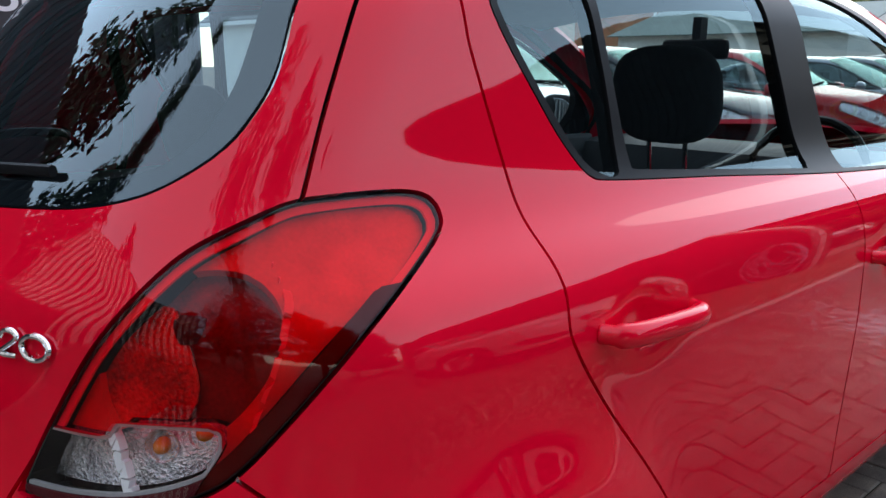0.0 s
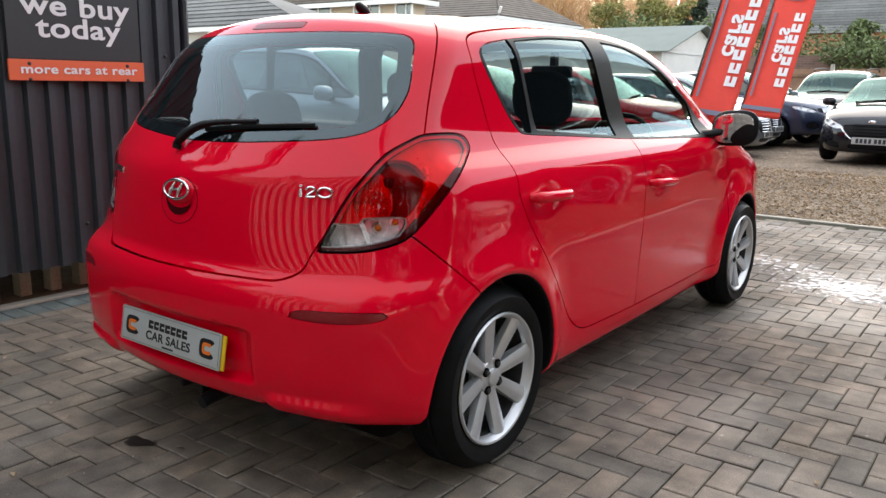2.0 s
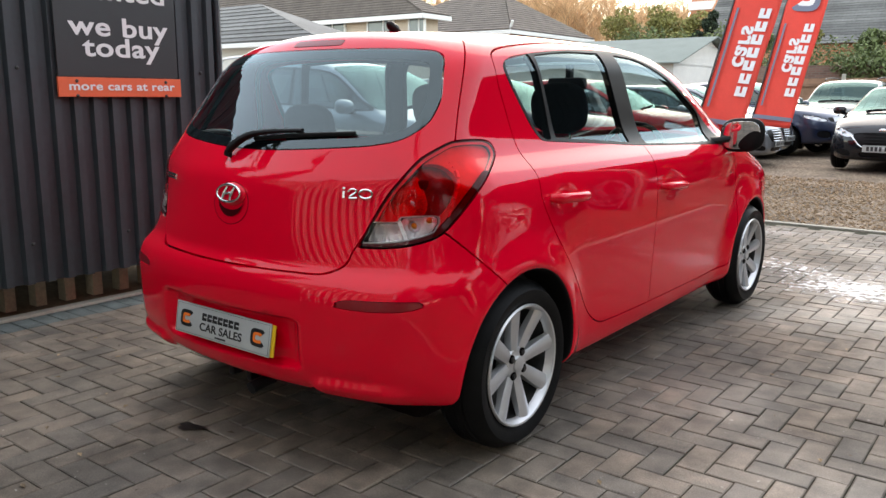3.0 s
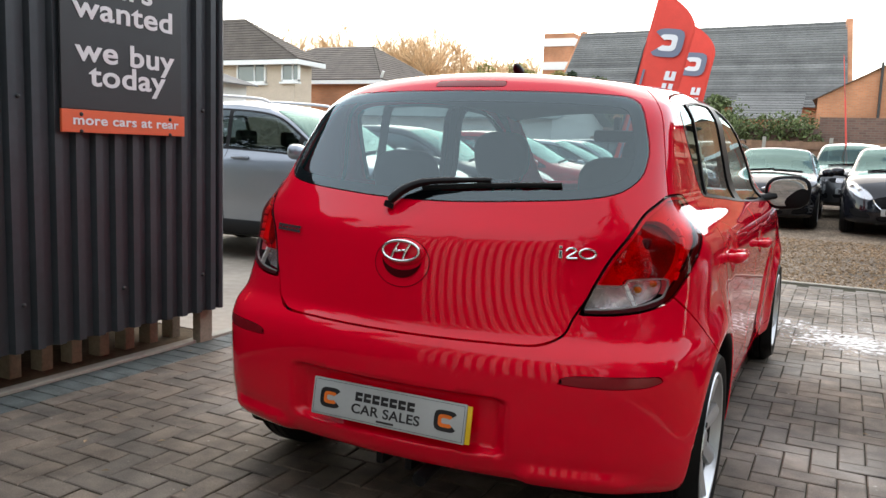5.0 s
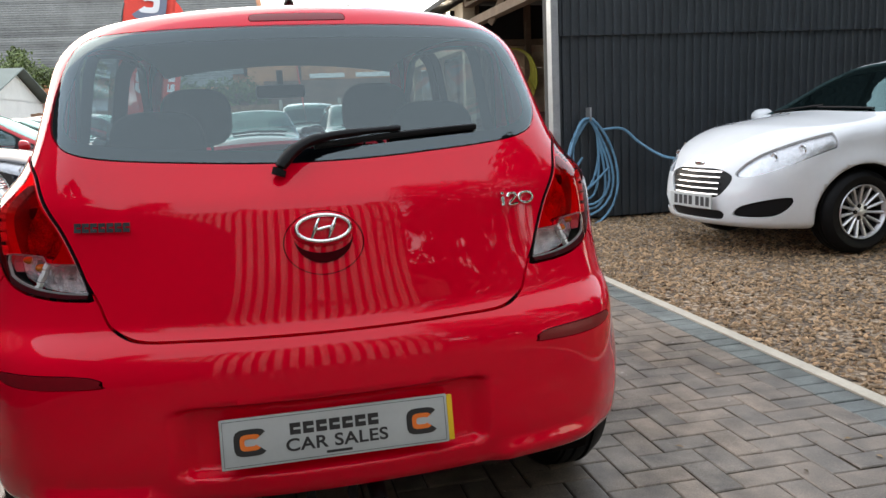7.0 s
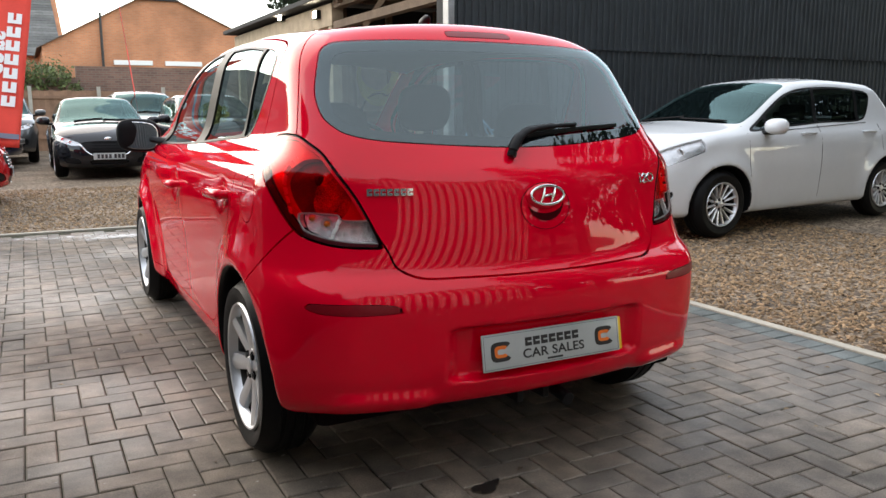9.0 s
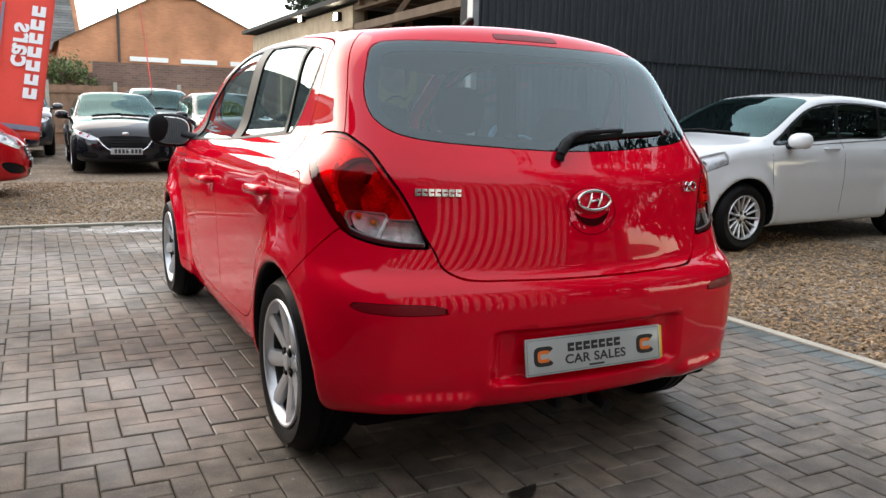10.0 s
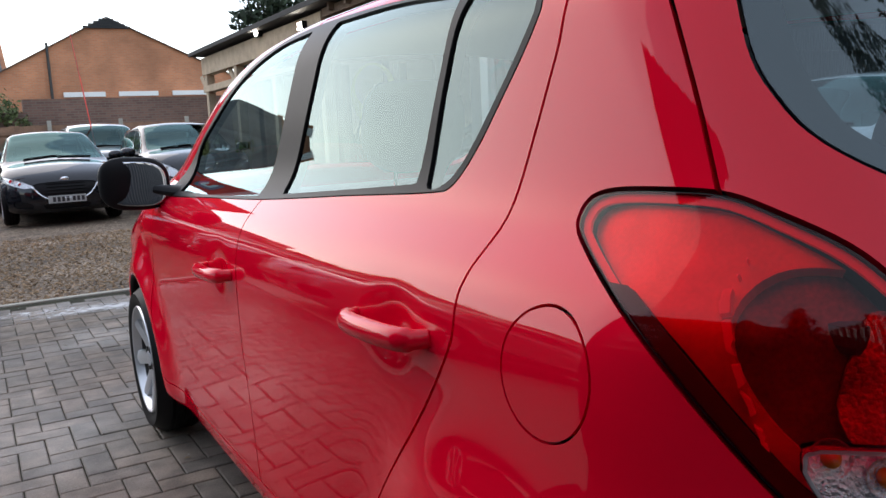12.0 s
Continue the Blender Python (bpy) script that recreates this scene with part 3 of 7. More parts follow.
AMBER = plain("amber", (0.55, 0.15, 0.01), 0.15)
WHITE_PLASTIC = plain("white_plastic", (0.75, 0.75, 0.75), 0.4)
GREY_PLASTIC = plain("grey_plastic", (0.30, 0.30, 0.30), 0.3)


def tube(bm, pts, radii, seg=10, flat=1.0):
    """A bar of changing thickness along a path; flat squashes it upright."""
    pts = [Vector(p) for p in pts]
    rings = []
    for i, p in enumerate(pts):
        d = (pts[min(i + 1, len(pts) - 1)] - pts[max(i - 1, 0)]).normalized()
        up = Vector((0, 0, 1)) if abs(d.z) < 0.9 else Vector((0, 1, 0))
        s = d.cross(up).normalized()
        u = s.cross(d)
        r = radii[i] if isinstance(radii, (list, tuple)) else radii
        rings.append([bm.verts.new(p + s * r * math.cos(2 * math.pi * k / seg) + u * r * flat * math.sin(2 * math.pi * k / seg)) for k in range(seg)])
    for a, b in zip(rings, rings[1:]):
        for k in range(seg):
            bm.faces.new((a[k], a[(k + 1) % seg], b[(k + 1) % seg], b[k]))
    bm.faces.new(rings[0][::-1])
    bm.faces.new(rings[-1])


def bend(pts, n=6):
    """A smooth path through points in space."""
    P = [Vector(p) for p in pts]
    out = []
    for i in range(len(P) - 1):
        a, b, c, d = P[max(i - 1, 0)], P[i], P[i + 1], P[min(i + 2, len(P) - 1)]
        for j in range(n):
            u = j / n
            out.append(0.5 * ((2 * b) + (c - a) * u + (2 * a - 5 * b + 4 * c - d) * u * u + (3 * b - a - 3 * c + d) * u ** 3))
    return out + [P[-1]]


def wheel(r, rim_r, width, spokes, car, m, rim_mat, lugs=4, spoke_w=(0.026, 0.046), twin=False, name="wheel"):
    """A road wheel that faces +x, at the pose m under a car: tyre, rim, disc, cap and bolts."""
    w = new(name)
    w.parent = car
    w.matrix_basis = m
    bm = bmesh.new()
    h = width / 2
    lathe(bm, [(-h + 0.012, rim_r - 0.012), (-h, rim_r + 0.008), (-h - 0.006, (r + rim_r) / 2), (-h + 0.010, r - 0.022), (-h + 0.035, r - 0.004), (-h * 0.5, r), (-h * 0.46, r - 0.006), (-h * 0.36, r - 0.006), (-h * 0.32, r), (-h * 0.05, r), (0, r - 0.006), (h * 0.05, r), (h * 0.32, r), (h * 0.36, r - 0.006), (h * 0.46, r - 0.006), (h * 0.5, r), (h - 0.035, r - 0.004), (h - 0.010, r - 0.022), (h + 0.006, (r + rim_r) / 2 + 0.006), (h + 0.004, rim_r + 0.020), (h - 0.006, rim_r + 0.002), (h - 0.012, rim_r - 0.010)], seg=56)
    part("tyre", bm, RUBBER, w, smooth=35)
    bm = bmesh.new()
    lathe(bm, [(h - 0.004, rim_r - 0.004), (h + 0.003, rim_r - 0.008), (h + 0.001, rim_r - 0.014), (h - 0.016, rim_r - 0.022), (h - 0.030, rim_r - 0.026)], seg=56)
    n = spokes
    for k in range(n):
        t = 360.0 * k / n
        mm = pose(0, 0, 0, t, 0, 0)
        pr = [(0.045, h - 0.030, spoke_w[0], 0.020), (rim_r * 0.5, h - 0.022, (spoke_w[0] + spoke_w[1]) / 2, 0.018), (rim_r - 0.012, h - 0.007, spoke_w[1], 0.012)]
        rings = []
        for rad, x, ww, th in pr:
            rings.append([bm.verts.new(mm @ Vector(c)) for c in ((x - th * 1.7, -ww * 0.55, rad), (x - 0.006, -ww * 0.5, rad), (x + 0.001, -ww * 0.12, rad), (x + 0.001, ww * 0.12, rad), (x - 0.006, ww * 0.5, rad), (x - th * 1.7, ww * 0.55, rad))])
        for a, b in zip(rings, rings[1:]):
            for q in range(6):
                bm.faces.new((a[q], a[(q + 1) % 6], b[(q + 1) % 6], b[q]))
    lathe(bm, [(h - 0.075, 0.066), (h - 0.045, 0.066), (h - 0.030, 0.058), (h - 0.026, 0.034), (h - 0.026, 0.0005)], seg=32)
    part("rim", bm, rim_mat, w, "silver alloy rim", smooth=30)
    # The barrel is darker than the rim: shade between spokes put into its colour.
    bm = bmesh.new()
    lathe(bm, [(h - 0.030, rim_r - 0.026), (h - 0.09, rim_r - 0.034), (-h + 0.02, rim_r - 0.03)], seg=40)
    part("barrel", bm, DARK_METAL, w, smooth=30)
    bm = bmesh.new()
    lathe(bm, [(h - 0.027, 0.030), (h - 0.019, 0.029), (h - 0.016, 0.022), (h - 0.016, 0.0005)], seg=28)
    part("centre_cap", bm, rim_mat, w, smooth=30)
    bm = bmesh.new()
    lathe(bm, [(h - 0.095, 0.0005), (h - 0.095, rim_r * 0.74), (h - 0.105, rim_r * 0.74), (h - 0.105, 0.0005)], seg=32)
    part("brake_disc", bm, DARK_METAL, w, smooth=30)
    for k in range(lugs):
        t = 2 * math.pi * (k + 0.5) / lugs
        bm = bmesh.new()
        rod(bm, (h - 0.045, 0.046 * math.cos(t), 0.046 * math.sin(t)), (h - 0.019, 0.046 * math.cos(t), 0.046 * math.sin(t)), 0.0095, 6)
        bolt = part("wheel_bolt", bm, DARK_METAL, w)
        # Near-black disc round the bolt: the pocket's shade as colour, no recess.
        bm = bmesh.new()
        rod(bm, (h - 0.040, 0.046 * math.cos(t), 0.046 * math.sin(t)), (h - 0.0245, 0.046 * math.cos(t), 0.046 * math.sin(t)), 0.0155, 16)
        part("bolt_pocket", bm, GAP, bolt)
    return w


def lettering(text, size, material, parent, m, label="", depth=0.001, align="LEFT", wide=1.0, bold=0.0):
    """Words in the built-in font, each letter a mesh of its own, in the plane x-y of the pose m."""
    def mesh(body):
        cu = bpy.data.curves.new("text", "FONT")
        cu.body, cu.size, cu.extrude, cu.offset = body, size, depth, bold
        cu.space_character = 1.05
        tmp = bpy.data.objects.new("text", cu)
        me = bpy.data.meshes.new_from_object(tmp)
        bpy.data.objects.remove(tmp)
        return me
    right = lambda me: max(v.co.x for v in me.vertices)
    shift = -right(mesh(text)) / 2 if align == "CENTER" else 0.0
    for k, ch in enumerate(text):
        if ch == " ":
            continue
        me = mesh(ch)
        dx = right(mesh(text[: k + 1])) - right(me)
        me.transform(Matrix.Diagonal((wide, 1, 1, 1)) @ Matrix.Translation((dx + shift, 0, 0)))
        me.materials.append(material)
        ob = new("letter", me)
        ob.parent = parent
        ob.matrix_basis = m


def glyph_blocks(count, width, height, material, parent, m, name="emblem_letter", hollow=True, gap=0.18, slant=0.0, depth=0.002):
    """Plain letter-sized shapes in a row, in the plane x-y of the pose m."""
    step = width / count
    for k in range(count):
        bm = bmesh.new()
        w = step * (1 - gap)
        t = height * 0.40
        bars = [((0, 0), (w, t)), ((0, height - t), (w, height)), ((0, t), (w * 0.35, height - t))] if hollow else [((0, 0), (w, height))]
        for a, b in bars:
            vs = box(bm, (a[0], a[1], 0), (b[0], b[1], depth))
            for v in vs:
                v.co.x += slant * v.co.y
        ob = part(name, bm, material, parent)
        ob.matrix_basis = m @ pose(k * step, 0, 0)


def c_mark(bm, cx, cy, w, h, t, depth, z0=0.0, seg=20):
    """A rounded letter-C band, open to the right."""
    ring = []
    for i in range(seg + 1):
        a = math.radians(38 + (322 - 38) * i / seg)
        c, s = math.cos(a), math.sin(a)
        k = (abs(c) ** 4 + abs(s) ** 4) ** -0.25
        o = Vector((cx + c * k * w / 2, cy + s * k * h / 2, z0))
        n = Vector((cx + c * k * (w / 2 - t), cy + s * k * (h / 2 - t), z0))
        ring.append([bm.verts.new(p + Vector((0, 0, d))) for p in (o, n) for d in (0, depth)])
    for a, b in zip(ring, ring[1:]):
        for i, j in ((0, 2), (2, 3), (3, 1), (1, 0)):
            bm.faces.new((a[i], a[j], b[j], b[i]))
    bm.faces.new([ring[0][i] for i in (0, 1, 3, 2)])
    bm.faces.new([ring[-1][i] for i in (0, 2, 3, 1)])


def tail_y(sh, x, z, lo=-0.9, hi=0.6):
    ys = np.linspace(lo, hi, 1500)
    f = sh.f(np.stack([np.full_like(ys, x), ys, np.full_like(ys, z)], 1))
    return float(ys[np.argmax(f < 0)])


def side_x(sh, y, z):
    xs = np.linspace(1.0, 0.2, 900)
    f = sh.f(np.stack([xs, np.full_like(xs, y), np.full_like(xs, z)], 1))
    return float(xs[np.argmax(f < 0)])


def seat(parent, x, y, back_z=0.98):
    s = new("seat")
    s.parent = parent
    bm = bmesh.new()
    box(bm, (-0.25, -0.02, 0.38), (0.25, 0.50, 0.55), 0.05)
    part("cushion", bm, SEAT, s, smooth=40)
    bm = bmesh.new()
    box(bm, (-0.25, -0.09, -0.02), (0.25, 0.07, back_z - 0.50), 0.06, m=pose(0, -0.02, 0.5, 14, 0, 0))
    part("backrest", bm, SEAT, s, smooth=40)
    bm = bmesh.new()
    vs = bmesh.ops.create_uvsphere(bm, u_segments=20, v_segments=14, radius=1)["verts"]
    for v in vs:
        c = v.co
        v.co = Vector((math.copysign(abs(c.x) ** 0.6, c.x) * 0.138, math.copysign(abs(c.y) ** 0.7, c.y) * 0.060, math.copysign(abs(c.z) ** 0.7, c.z) * 0.115))
    bmesh.ops.transform(bm, matrix=pose(0, -0.18, back_z + 0.235, 10, 0, 0), verts=vs)
    part("headrest", bm, SEAT, s, smooth=0)
    for dx in (-0.05, 0.05):
        bm = bmesh.new()
        rod(bm, (dx, -0.165, back_z + 0.14), (dx, -0.145, back_z - 0.02), 0.006, 8)
        part("headrest_rod", bm, CHROME, s)
    s.matrix_basis = pose(x, y, 0)
    return s


def fit_out(car, sh):
    # number plate: white trade plate, with the yellow one behind it showing at one end
    y0, y1 = -0.652, -0.634
    tilt = math.degrees(math.atan2(y1 - y0, 0.106))
    m = pose(0.001, (y0 + y1) / 2, 0.434, 90 - tilt, 0, 0)
    plate = tagged(new("number_plate"), "white trade plate with black lettering")
    plate.parent = car
    plate.matrix_basis = m
    bm = bmesh.new()
    box(bm, (-0.262, -0.056, -0.005), (0.252, 0.056, 0.001), 0.004)
    part("plate_face", bm, PLATE_WHITE, plate, smooth=30)
    bm = bmesh.new()
    box(bm, (-0.25, -0.054, -0.010), (0.266, 0.052, -0.005), 0.003)
    part("yellow_plate", bm, PLATE_YELLOW, plate, "yellow plate edge", smooth=30)
    for a, b in (((-0.256, 0.0495), (0.246, 0.0505)), ((-0.256, -0.0505), (0.246, -0.0495)), ((-0.256, -0.05), (-0.255, 0.05)), ((0.245, -0.05), (0.246, 0.05))):
        bm = bmesh.new()
        box(bm, (a[0], a[1], 0.001), (b[0], b[1], 0.0016))
        part("border_line", bm, INK, plate)
    for cx in (-0.197, 0.190):
        bm = bmesh.new()
        c_mark(bm, cx, 0.0, 0.072, 0.060, 0.014, 0.001, 0.001)
        part("round_mark", bm, INK, plate)
        bm = bmesh.new()
        c_mark(bm, cx, 0.0, 0.046, 0.036, 0.010, 0.001, 0.0011)
        part("inner_mark", bm, ORANGE, plate, "orange mark")
    glyph_blocks(7, 0.205, 0.026, INK, plate, pose(-0.110, 0.006, 0.001), name="letter_block", depth=0.001)
    lettering("CAR SALES", 0.039, INK, plate, pose(-0.006, -0.030, 0.0016), align="CENTER", wide=1.18, bold=0.0008, depth=0.0004)
    bm = bmesh.new()
    box(bm, (-0.032, -0.045, 0.001), (0.026, -0.039, 0.0015))
    part("small_print", bm, INK, plate)

    # badge, its grip drawn as a ring and a shade-coloured crescent, and the chrome letters
    def on_tail(x, z, lift=0.0):
        y = tail_y(sh, x, z)
        n = sh.normals(np.array([[x, y, z]]))[0]
        n = Vector(n)
        q = Vector((0, 0, 1))
        r = q.cross(n).normalized()
        u = n.cross(r)
        return Matrix.Translation(Vector((x, y, z)) + n * lift) @ Matrix((r, u, n)).transposed().to_4x4()
    bm = bmesh.new()
    ring = []
    for i in range(40):
        a = 2 * math.pi * i / 40
        c = Vector((0.060 * math.cos(a), 0.0295 * math.sin(a), 0.004))
        o = Vector((math.cos(a), math.sin(a), 0))
        ring.append([bm.verts.new(c + o * 0.0055 * math.cos(t) + Vector((0, 0, 0.005 * math.sin(t)))) for t in (0, 1.2, 2.4, 3.6, 4.8)])
    for i in range(40):
        for j in range(5):
            bm.faces.new((ring[i][j], ring[(i + 1) % 40][j], ring[(i + 1) % 40][(j + 1) % 5], ring[i][(j + 1) % 5]))
    emblem = part("emblem", bm, CHROME, car, "chrome oval emblem", smooth=0)
    emblem.matrix_basis = on_tail(0, 0.889, 0.012)
    for a, b, w in (((-0.028, -0.022), (-0.008, 0.022), 0.010), ((0.010, -0.022), (0.030, 0.022), 0.010), ((-0.018, -0.004), (0.020, 0.004), 0.008)):
        bm = bmesh.new()
        tube(bm, [(a[0], a[1], 0.005), ((a[0] + b[0]) / 2, (a[1] + b[1]) / 2, 0.008), (b[0], b[1], 0.005)], [w * 0.3, w * 0.6, w * 0.3], 8)
        part("emblem_bar", bm, CHROME, emblem, smooth=40)
    bm = bmesh.new()
    vs = bmesh.ops.create_uvsphere(bm, u_segments=40, v_segments=20, radius=1)["verts"]
    for v in vs:
        v.co = Vector((v.co.x * 0.070, v.co.y * 0.040, v.co.z * 0.013))
    ped = part("emblem_pad", bm, RED, car, smooth=0)
    ped.matrix_basis = on_tail(0, 0.888, 0.0)
    bm = bmesh.new()
    lathe(bm, [(0.0006, 0.0885), (0.0008, 0.0902), (0.0002, 0.0908)], seg=64, m=pose(0, 0, 0, 0, -90, 0) @ pose(0, 0, 0))
    part("grip_edge", bm, GAP, car).matrix_basis = on_tail(0, 0.858, 0.001) @ Matrix.Diagonal((1, 0.80, 1, 1))
    # Flat dark crescent: the shade inside the grip, put into its colour.
    bm = bmesh.new()
    cres = []
    for i in range(25):
        a = math.radians(188 + 164 * i / 24)
        k = math.sin(math.pi * i / 24)
        o = Vector((0.066 * math.cos(a), 0.060 * math.sin(a), 0.0))
        n = Vector((0.066 * math.cos(a), 0.060 * math.sin(a) + 0.004 + 0.019 * k, -0.002))
        cres.append((bm.verts.new(o), bm.verts.new((o + n) / 2 + Vector((0, 0, 0.001))), bm.verts.new(n)))
    for p, q in zip(cres, cres[1:]):
        bm.faces.new((p[0], q[0], q[1], p[1]))
        bm.faces.new((p[1], q[1], q[2], p[2]))
    part("shade_crescent", bm, GRIP_SHADE, car, "dark crescent coloured as the shade in the tailgate grip", smooth=0).matrix_basis = on_tail(0, 0.872, 0.003)
    glyph_blocks(7, 0.138, 0.021, CHROME, car, on_tail(-0.478, 0.914, 0.001) @ pose(-0.069, -0.0105, 0), name="chrome_letter", depth=0.005, gap=0.16)
    mb = on_tail(0.49, 0.916, 0.001)
    bm = bmesh.new()
    box(bm, (-0.050, -0.014, 0), (-0.041, 0.008, 0.005), 0.001)
    box(bm, (-0.050, 0.013, 0), (-0.041, 0.020, 0.005), 0.001)
    part("chrome_letter", bm, CHROME, car).matrix_basis = mb
    bm = bmesh.new()
    tube(bm, bend([(-0.030, 0.006, 0.003), (-0.022, 0.014, 0.003), (-0.008, 0.014, 0.003), (-0.004, 0.006, 0.003), (-0.028, -0.012, 0.003), (0.000, -0.012, 0.003)]), 0.0035, 8)
    part("chrome_digit", bm, CHROME, car, smooth=40).matrix_basis = mb
    bm = bmesh.new()
    tube(bm, [(0.028 + 0.022 * math.cos(a * 0.2618), 0.001 + 0.0135 * math.sin(a * 0.2618), 0.003) for a in range(25)], 0.0036, 8)
    part("chrome_digit", bm, CHROME, car, smooth=40).matrix_basis = mb

    # rear wiper
    wip = new("rear_wiper")
    wip.parent = car
    bm = bmesh.new()
    py = lambda x, z, l: (x, tail_y(sh, x, z) - l, z)
    tube(bm, bend([py(-0.088, 1.010, 0.014), py(-0.078, 1.034, 0.030), py(-0.045, 1.066, 0.036), py(0.01, 1.088, 0.034), py(0.10, 1.098, 0.028), py(0.21, 1.103, 0.022)]), [0.016] * 7 + [0.018] * 6 + [0.016] * 6 + [0.013] * 6 + [0.010] * 5 + [0.009], 10, 0.8)
    part("wiper_arm", bm, BLACK_TRIM, wip, smooth=40)
    bm = bmesh.new()
    tube(bm, bend([py(0.0, 1.070, 0.012), py(0.14, 1.083, 0.012), py(0.28, 1.092, 0.012), py(0.412, 1.098, 0.012)]), [0.006] * 19, 8, 1.3)
    part("wiper_blade", bm, BLACK_TRIM, wip, smooth=40)

    # roof aerial, tow eye and silencer
    bm = bmesh.new()
    tube(bm, [(0, 0.31, 1.472), (0, 0.27, 1.482), (0, 0.235, 1.500), (0, 0.222, 1.506)], [0.004, 0.020, 0.014, 0.004], 10, 1.2)
    part("roof_aerial", bm, BLACK_TRIM, car, smooth=40)
    bm = bmesh.new()
    tube(bm, bend([(0.09, -0.50, 0.235), (0.09, -0.57, 0.228), (0.09, -0.60, 0.222)]), 0.022, 14)
    part("exhaust_pipe", bm, BLACK_TRIM, car, smooth=40)
    bm = bmesh.new()
    box(bm, (-0.70, -0.42, 0.20), (0.70, 2.9, 0.30), 0.03)
    part("underbody", bm, GAP, car)
    for x in (-0.07, 0.03):
        bm = bmesh.new()
        box(bm, (x - 0.012, -0.56, 0.225), (x + 0.012, -0.45, 0.30), 0.005)
        part("tow_bracket", bm, BLACK_TRIM, car)

    # door handles, door mirrors
    for s in (1, -1):
        for y, z in ((0.295, 0.862), (1.270, 0.822)):
            hd = new("door_handle")
            hd.parent = car
            xh = side_x(sh, y - 0.16, z)
            f = lambda dy, dz, l: (s * (xh + l), y + dy, z + dz)
            bm = bmesh.new()
            tube(bm, bend([f(-0.118, 0.003, -0.004), f(-0.100, 0.003, 0.026), f(-0.05, 0.002, 0.036), f(0.05, -0.002, 0.036), f(0.100, -0.004, 0.026), f(0.118, -0.004, -0.004)]), [0.013] * 5 + [0.016] * 21 + [0.013] * 5, 12, 1.15)
            part("grip", bm, RED, hd, smooth=0)
        mir = new("door_mirror")
        mir.parent = car
        c = Vector((s * 0.855, 2.10, 1.022))
        bm = bmesh.new()
        vs = bmesh.ops.create_uvsphere(bm, u_segments=28, v_segments=18, radius=1)["verts"]
        for v in vs:
            p = v.co.copy()
            q = Vector((math.copysign(abs(p.x) ** 0.7, p.x), p.y, math.copysign(abs(p.z) ** 0.75, p.z)))
            dep = 0.095 if q.y > 0 else 0.004
            v.co = c + Vector((q.x * 0.105, q.y * dep, q.z * 0.080 + q.x * s * 0.006))
        part("mirror_shell", bm, RED, mir, smooth=0)
        bm = bmesh.new()
        vs = bmesh.ops.create_uvsphere(bm, u_segments=28, v_segments=18, radius=1)["verts"]
        for v in vs:
            p = v.co.copy()
            q = Vector((math.copysign(abs(p.x) ** 0.65, p.x), p.y, math.copysign(abs(p.z) ** 0.7, p.z)))
            v.co = c + Vector((q.x * 0.116, -0.010 + q.y * (0.070 if q.y > 0 else 0.028), q.z * 0.090 + q.x * s * 0.006))
        part("mirror_bezel", bm, BLACK_TRIM, mir, smooth=0)
        bm = bmesh.new()
        vs = bmesh.ops.create_uvsphere(bm, u_segments=28, v_segments=18, radius=1)["verts"]
        for v in vs:
            p = v.co.copy()
            q = Vector((math.copysign(abs(p.x) ** 0.65, p.x), p.y, math.copysign(abs(p.z) ** 0.7, p.z)))
            v.co = Vector((q.x * 0.098, q.y * 0.002, q.z * 0.074 + q.x * s * 0.006))
        part("mirror_glass", bm, MIRROR, mir, "mirror glass", smooth=0).matrix_basis = Matrix.Translation(c + Vector((0, -0.040, 0))) @ pose(0, 0, 0, 9 if s > 0 else -3, 0, 9 if s > 0 else -13)
        bm = bmesh.new()
        tube(bm, bend([(s * 0.70, 1.985, 0.985), (s * 0.745, 2.02, 0.992), (s * 0.79, 2.06, 1.0)]), [0.055, 0.05, 0.046, 0.042, 0.04, 0.038, 0.036, 0.034, 0.032, 0.03, 0.03, 0.03, 0.03], 12, 0.6)
        part("mirror_arm", bm, BLACK_TRIM, mir, smooth=40)
        for y, steer in ((0.0, 0), (2.525, 4)):
            wheel(0.300, 0.221, 0.185, 8, car, pose(s * 0.728, y, 0.300, 11, 0, 0 if s > 0 else 180), ALLOY, spoke_w=(0.040, 0.060))

    # inside
    for x in (-0.36, 0.36):
        seat(car, x, 1.18, 0.93)
    for x in (-0.42, 0.42):
        seat(car, x, 0.36, 0.83)
    bm = bmesh.new()
    box(bm, (-0.66, -0.36, 0.93), (0.66, 0.16, 0.96), 0.01)
    part("parcel_shelf", bm, DASH, car)
    bm = bmesh.new()
    box(bm, (-0.70, 1.98, 0.55), (0.70, 2.40, 0.95), 0.08)
    part("dashboard", bm, DASH, car, smooth=40)
    bm = bmesh.new()
    box(bm, (-0.70, -0.30, 0.26), (0.70, 2.45, 0.30))
    part("cabin_floor", bm, SEAT, car)
    bm = bmesh.new()
    ring = [Vector((0.36 + 0.185 * math.cos(a * math.pi / 12), 1.80 + 0.06 * math.sin(a * math.pi / 12), 0.90 + 0.175 * math.sin(a * math.pi / 12))) for a in range(25)]
    tube(bm, ring, 0.014, 8)
    tube(bm, [(0.18, 1.80, 0.90), (0.36, 1.84, 0.89), (0.54, 1.80, 0.90)], [0.015, 0.045, 0.015], 8)
    part("steering_wheel", bm, BLACK_TRIM, car, smooth=40)
    bm = bmesh.new()
    box(bm, (-0.12, 1.70, 1.255), (0.12, 1.73, 1.32), 0.02)
    box(bm, (-0.015, 1.72, 1.31), (0.015, 1.76, 1.39))
    part("rear_view_mirror", bm, BLACK_TRIM, car, smooth=40)
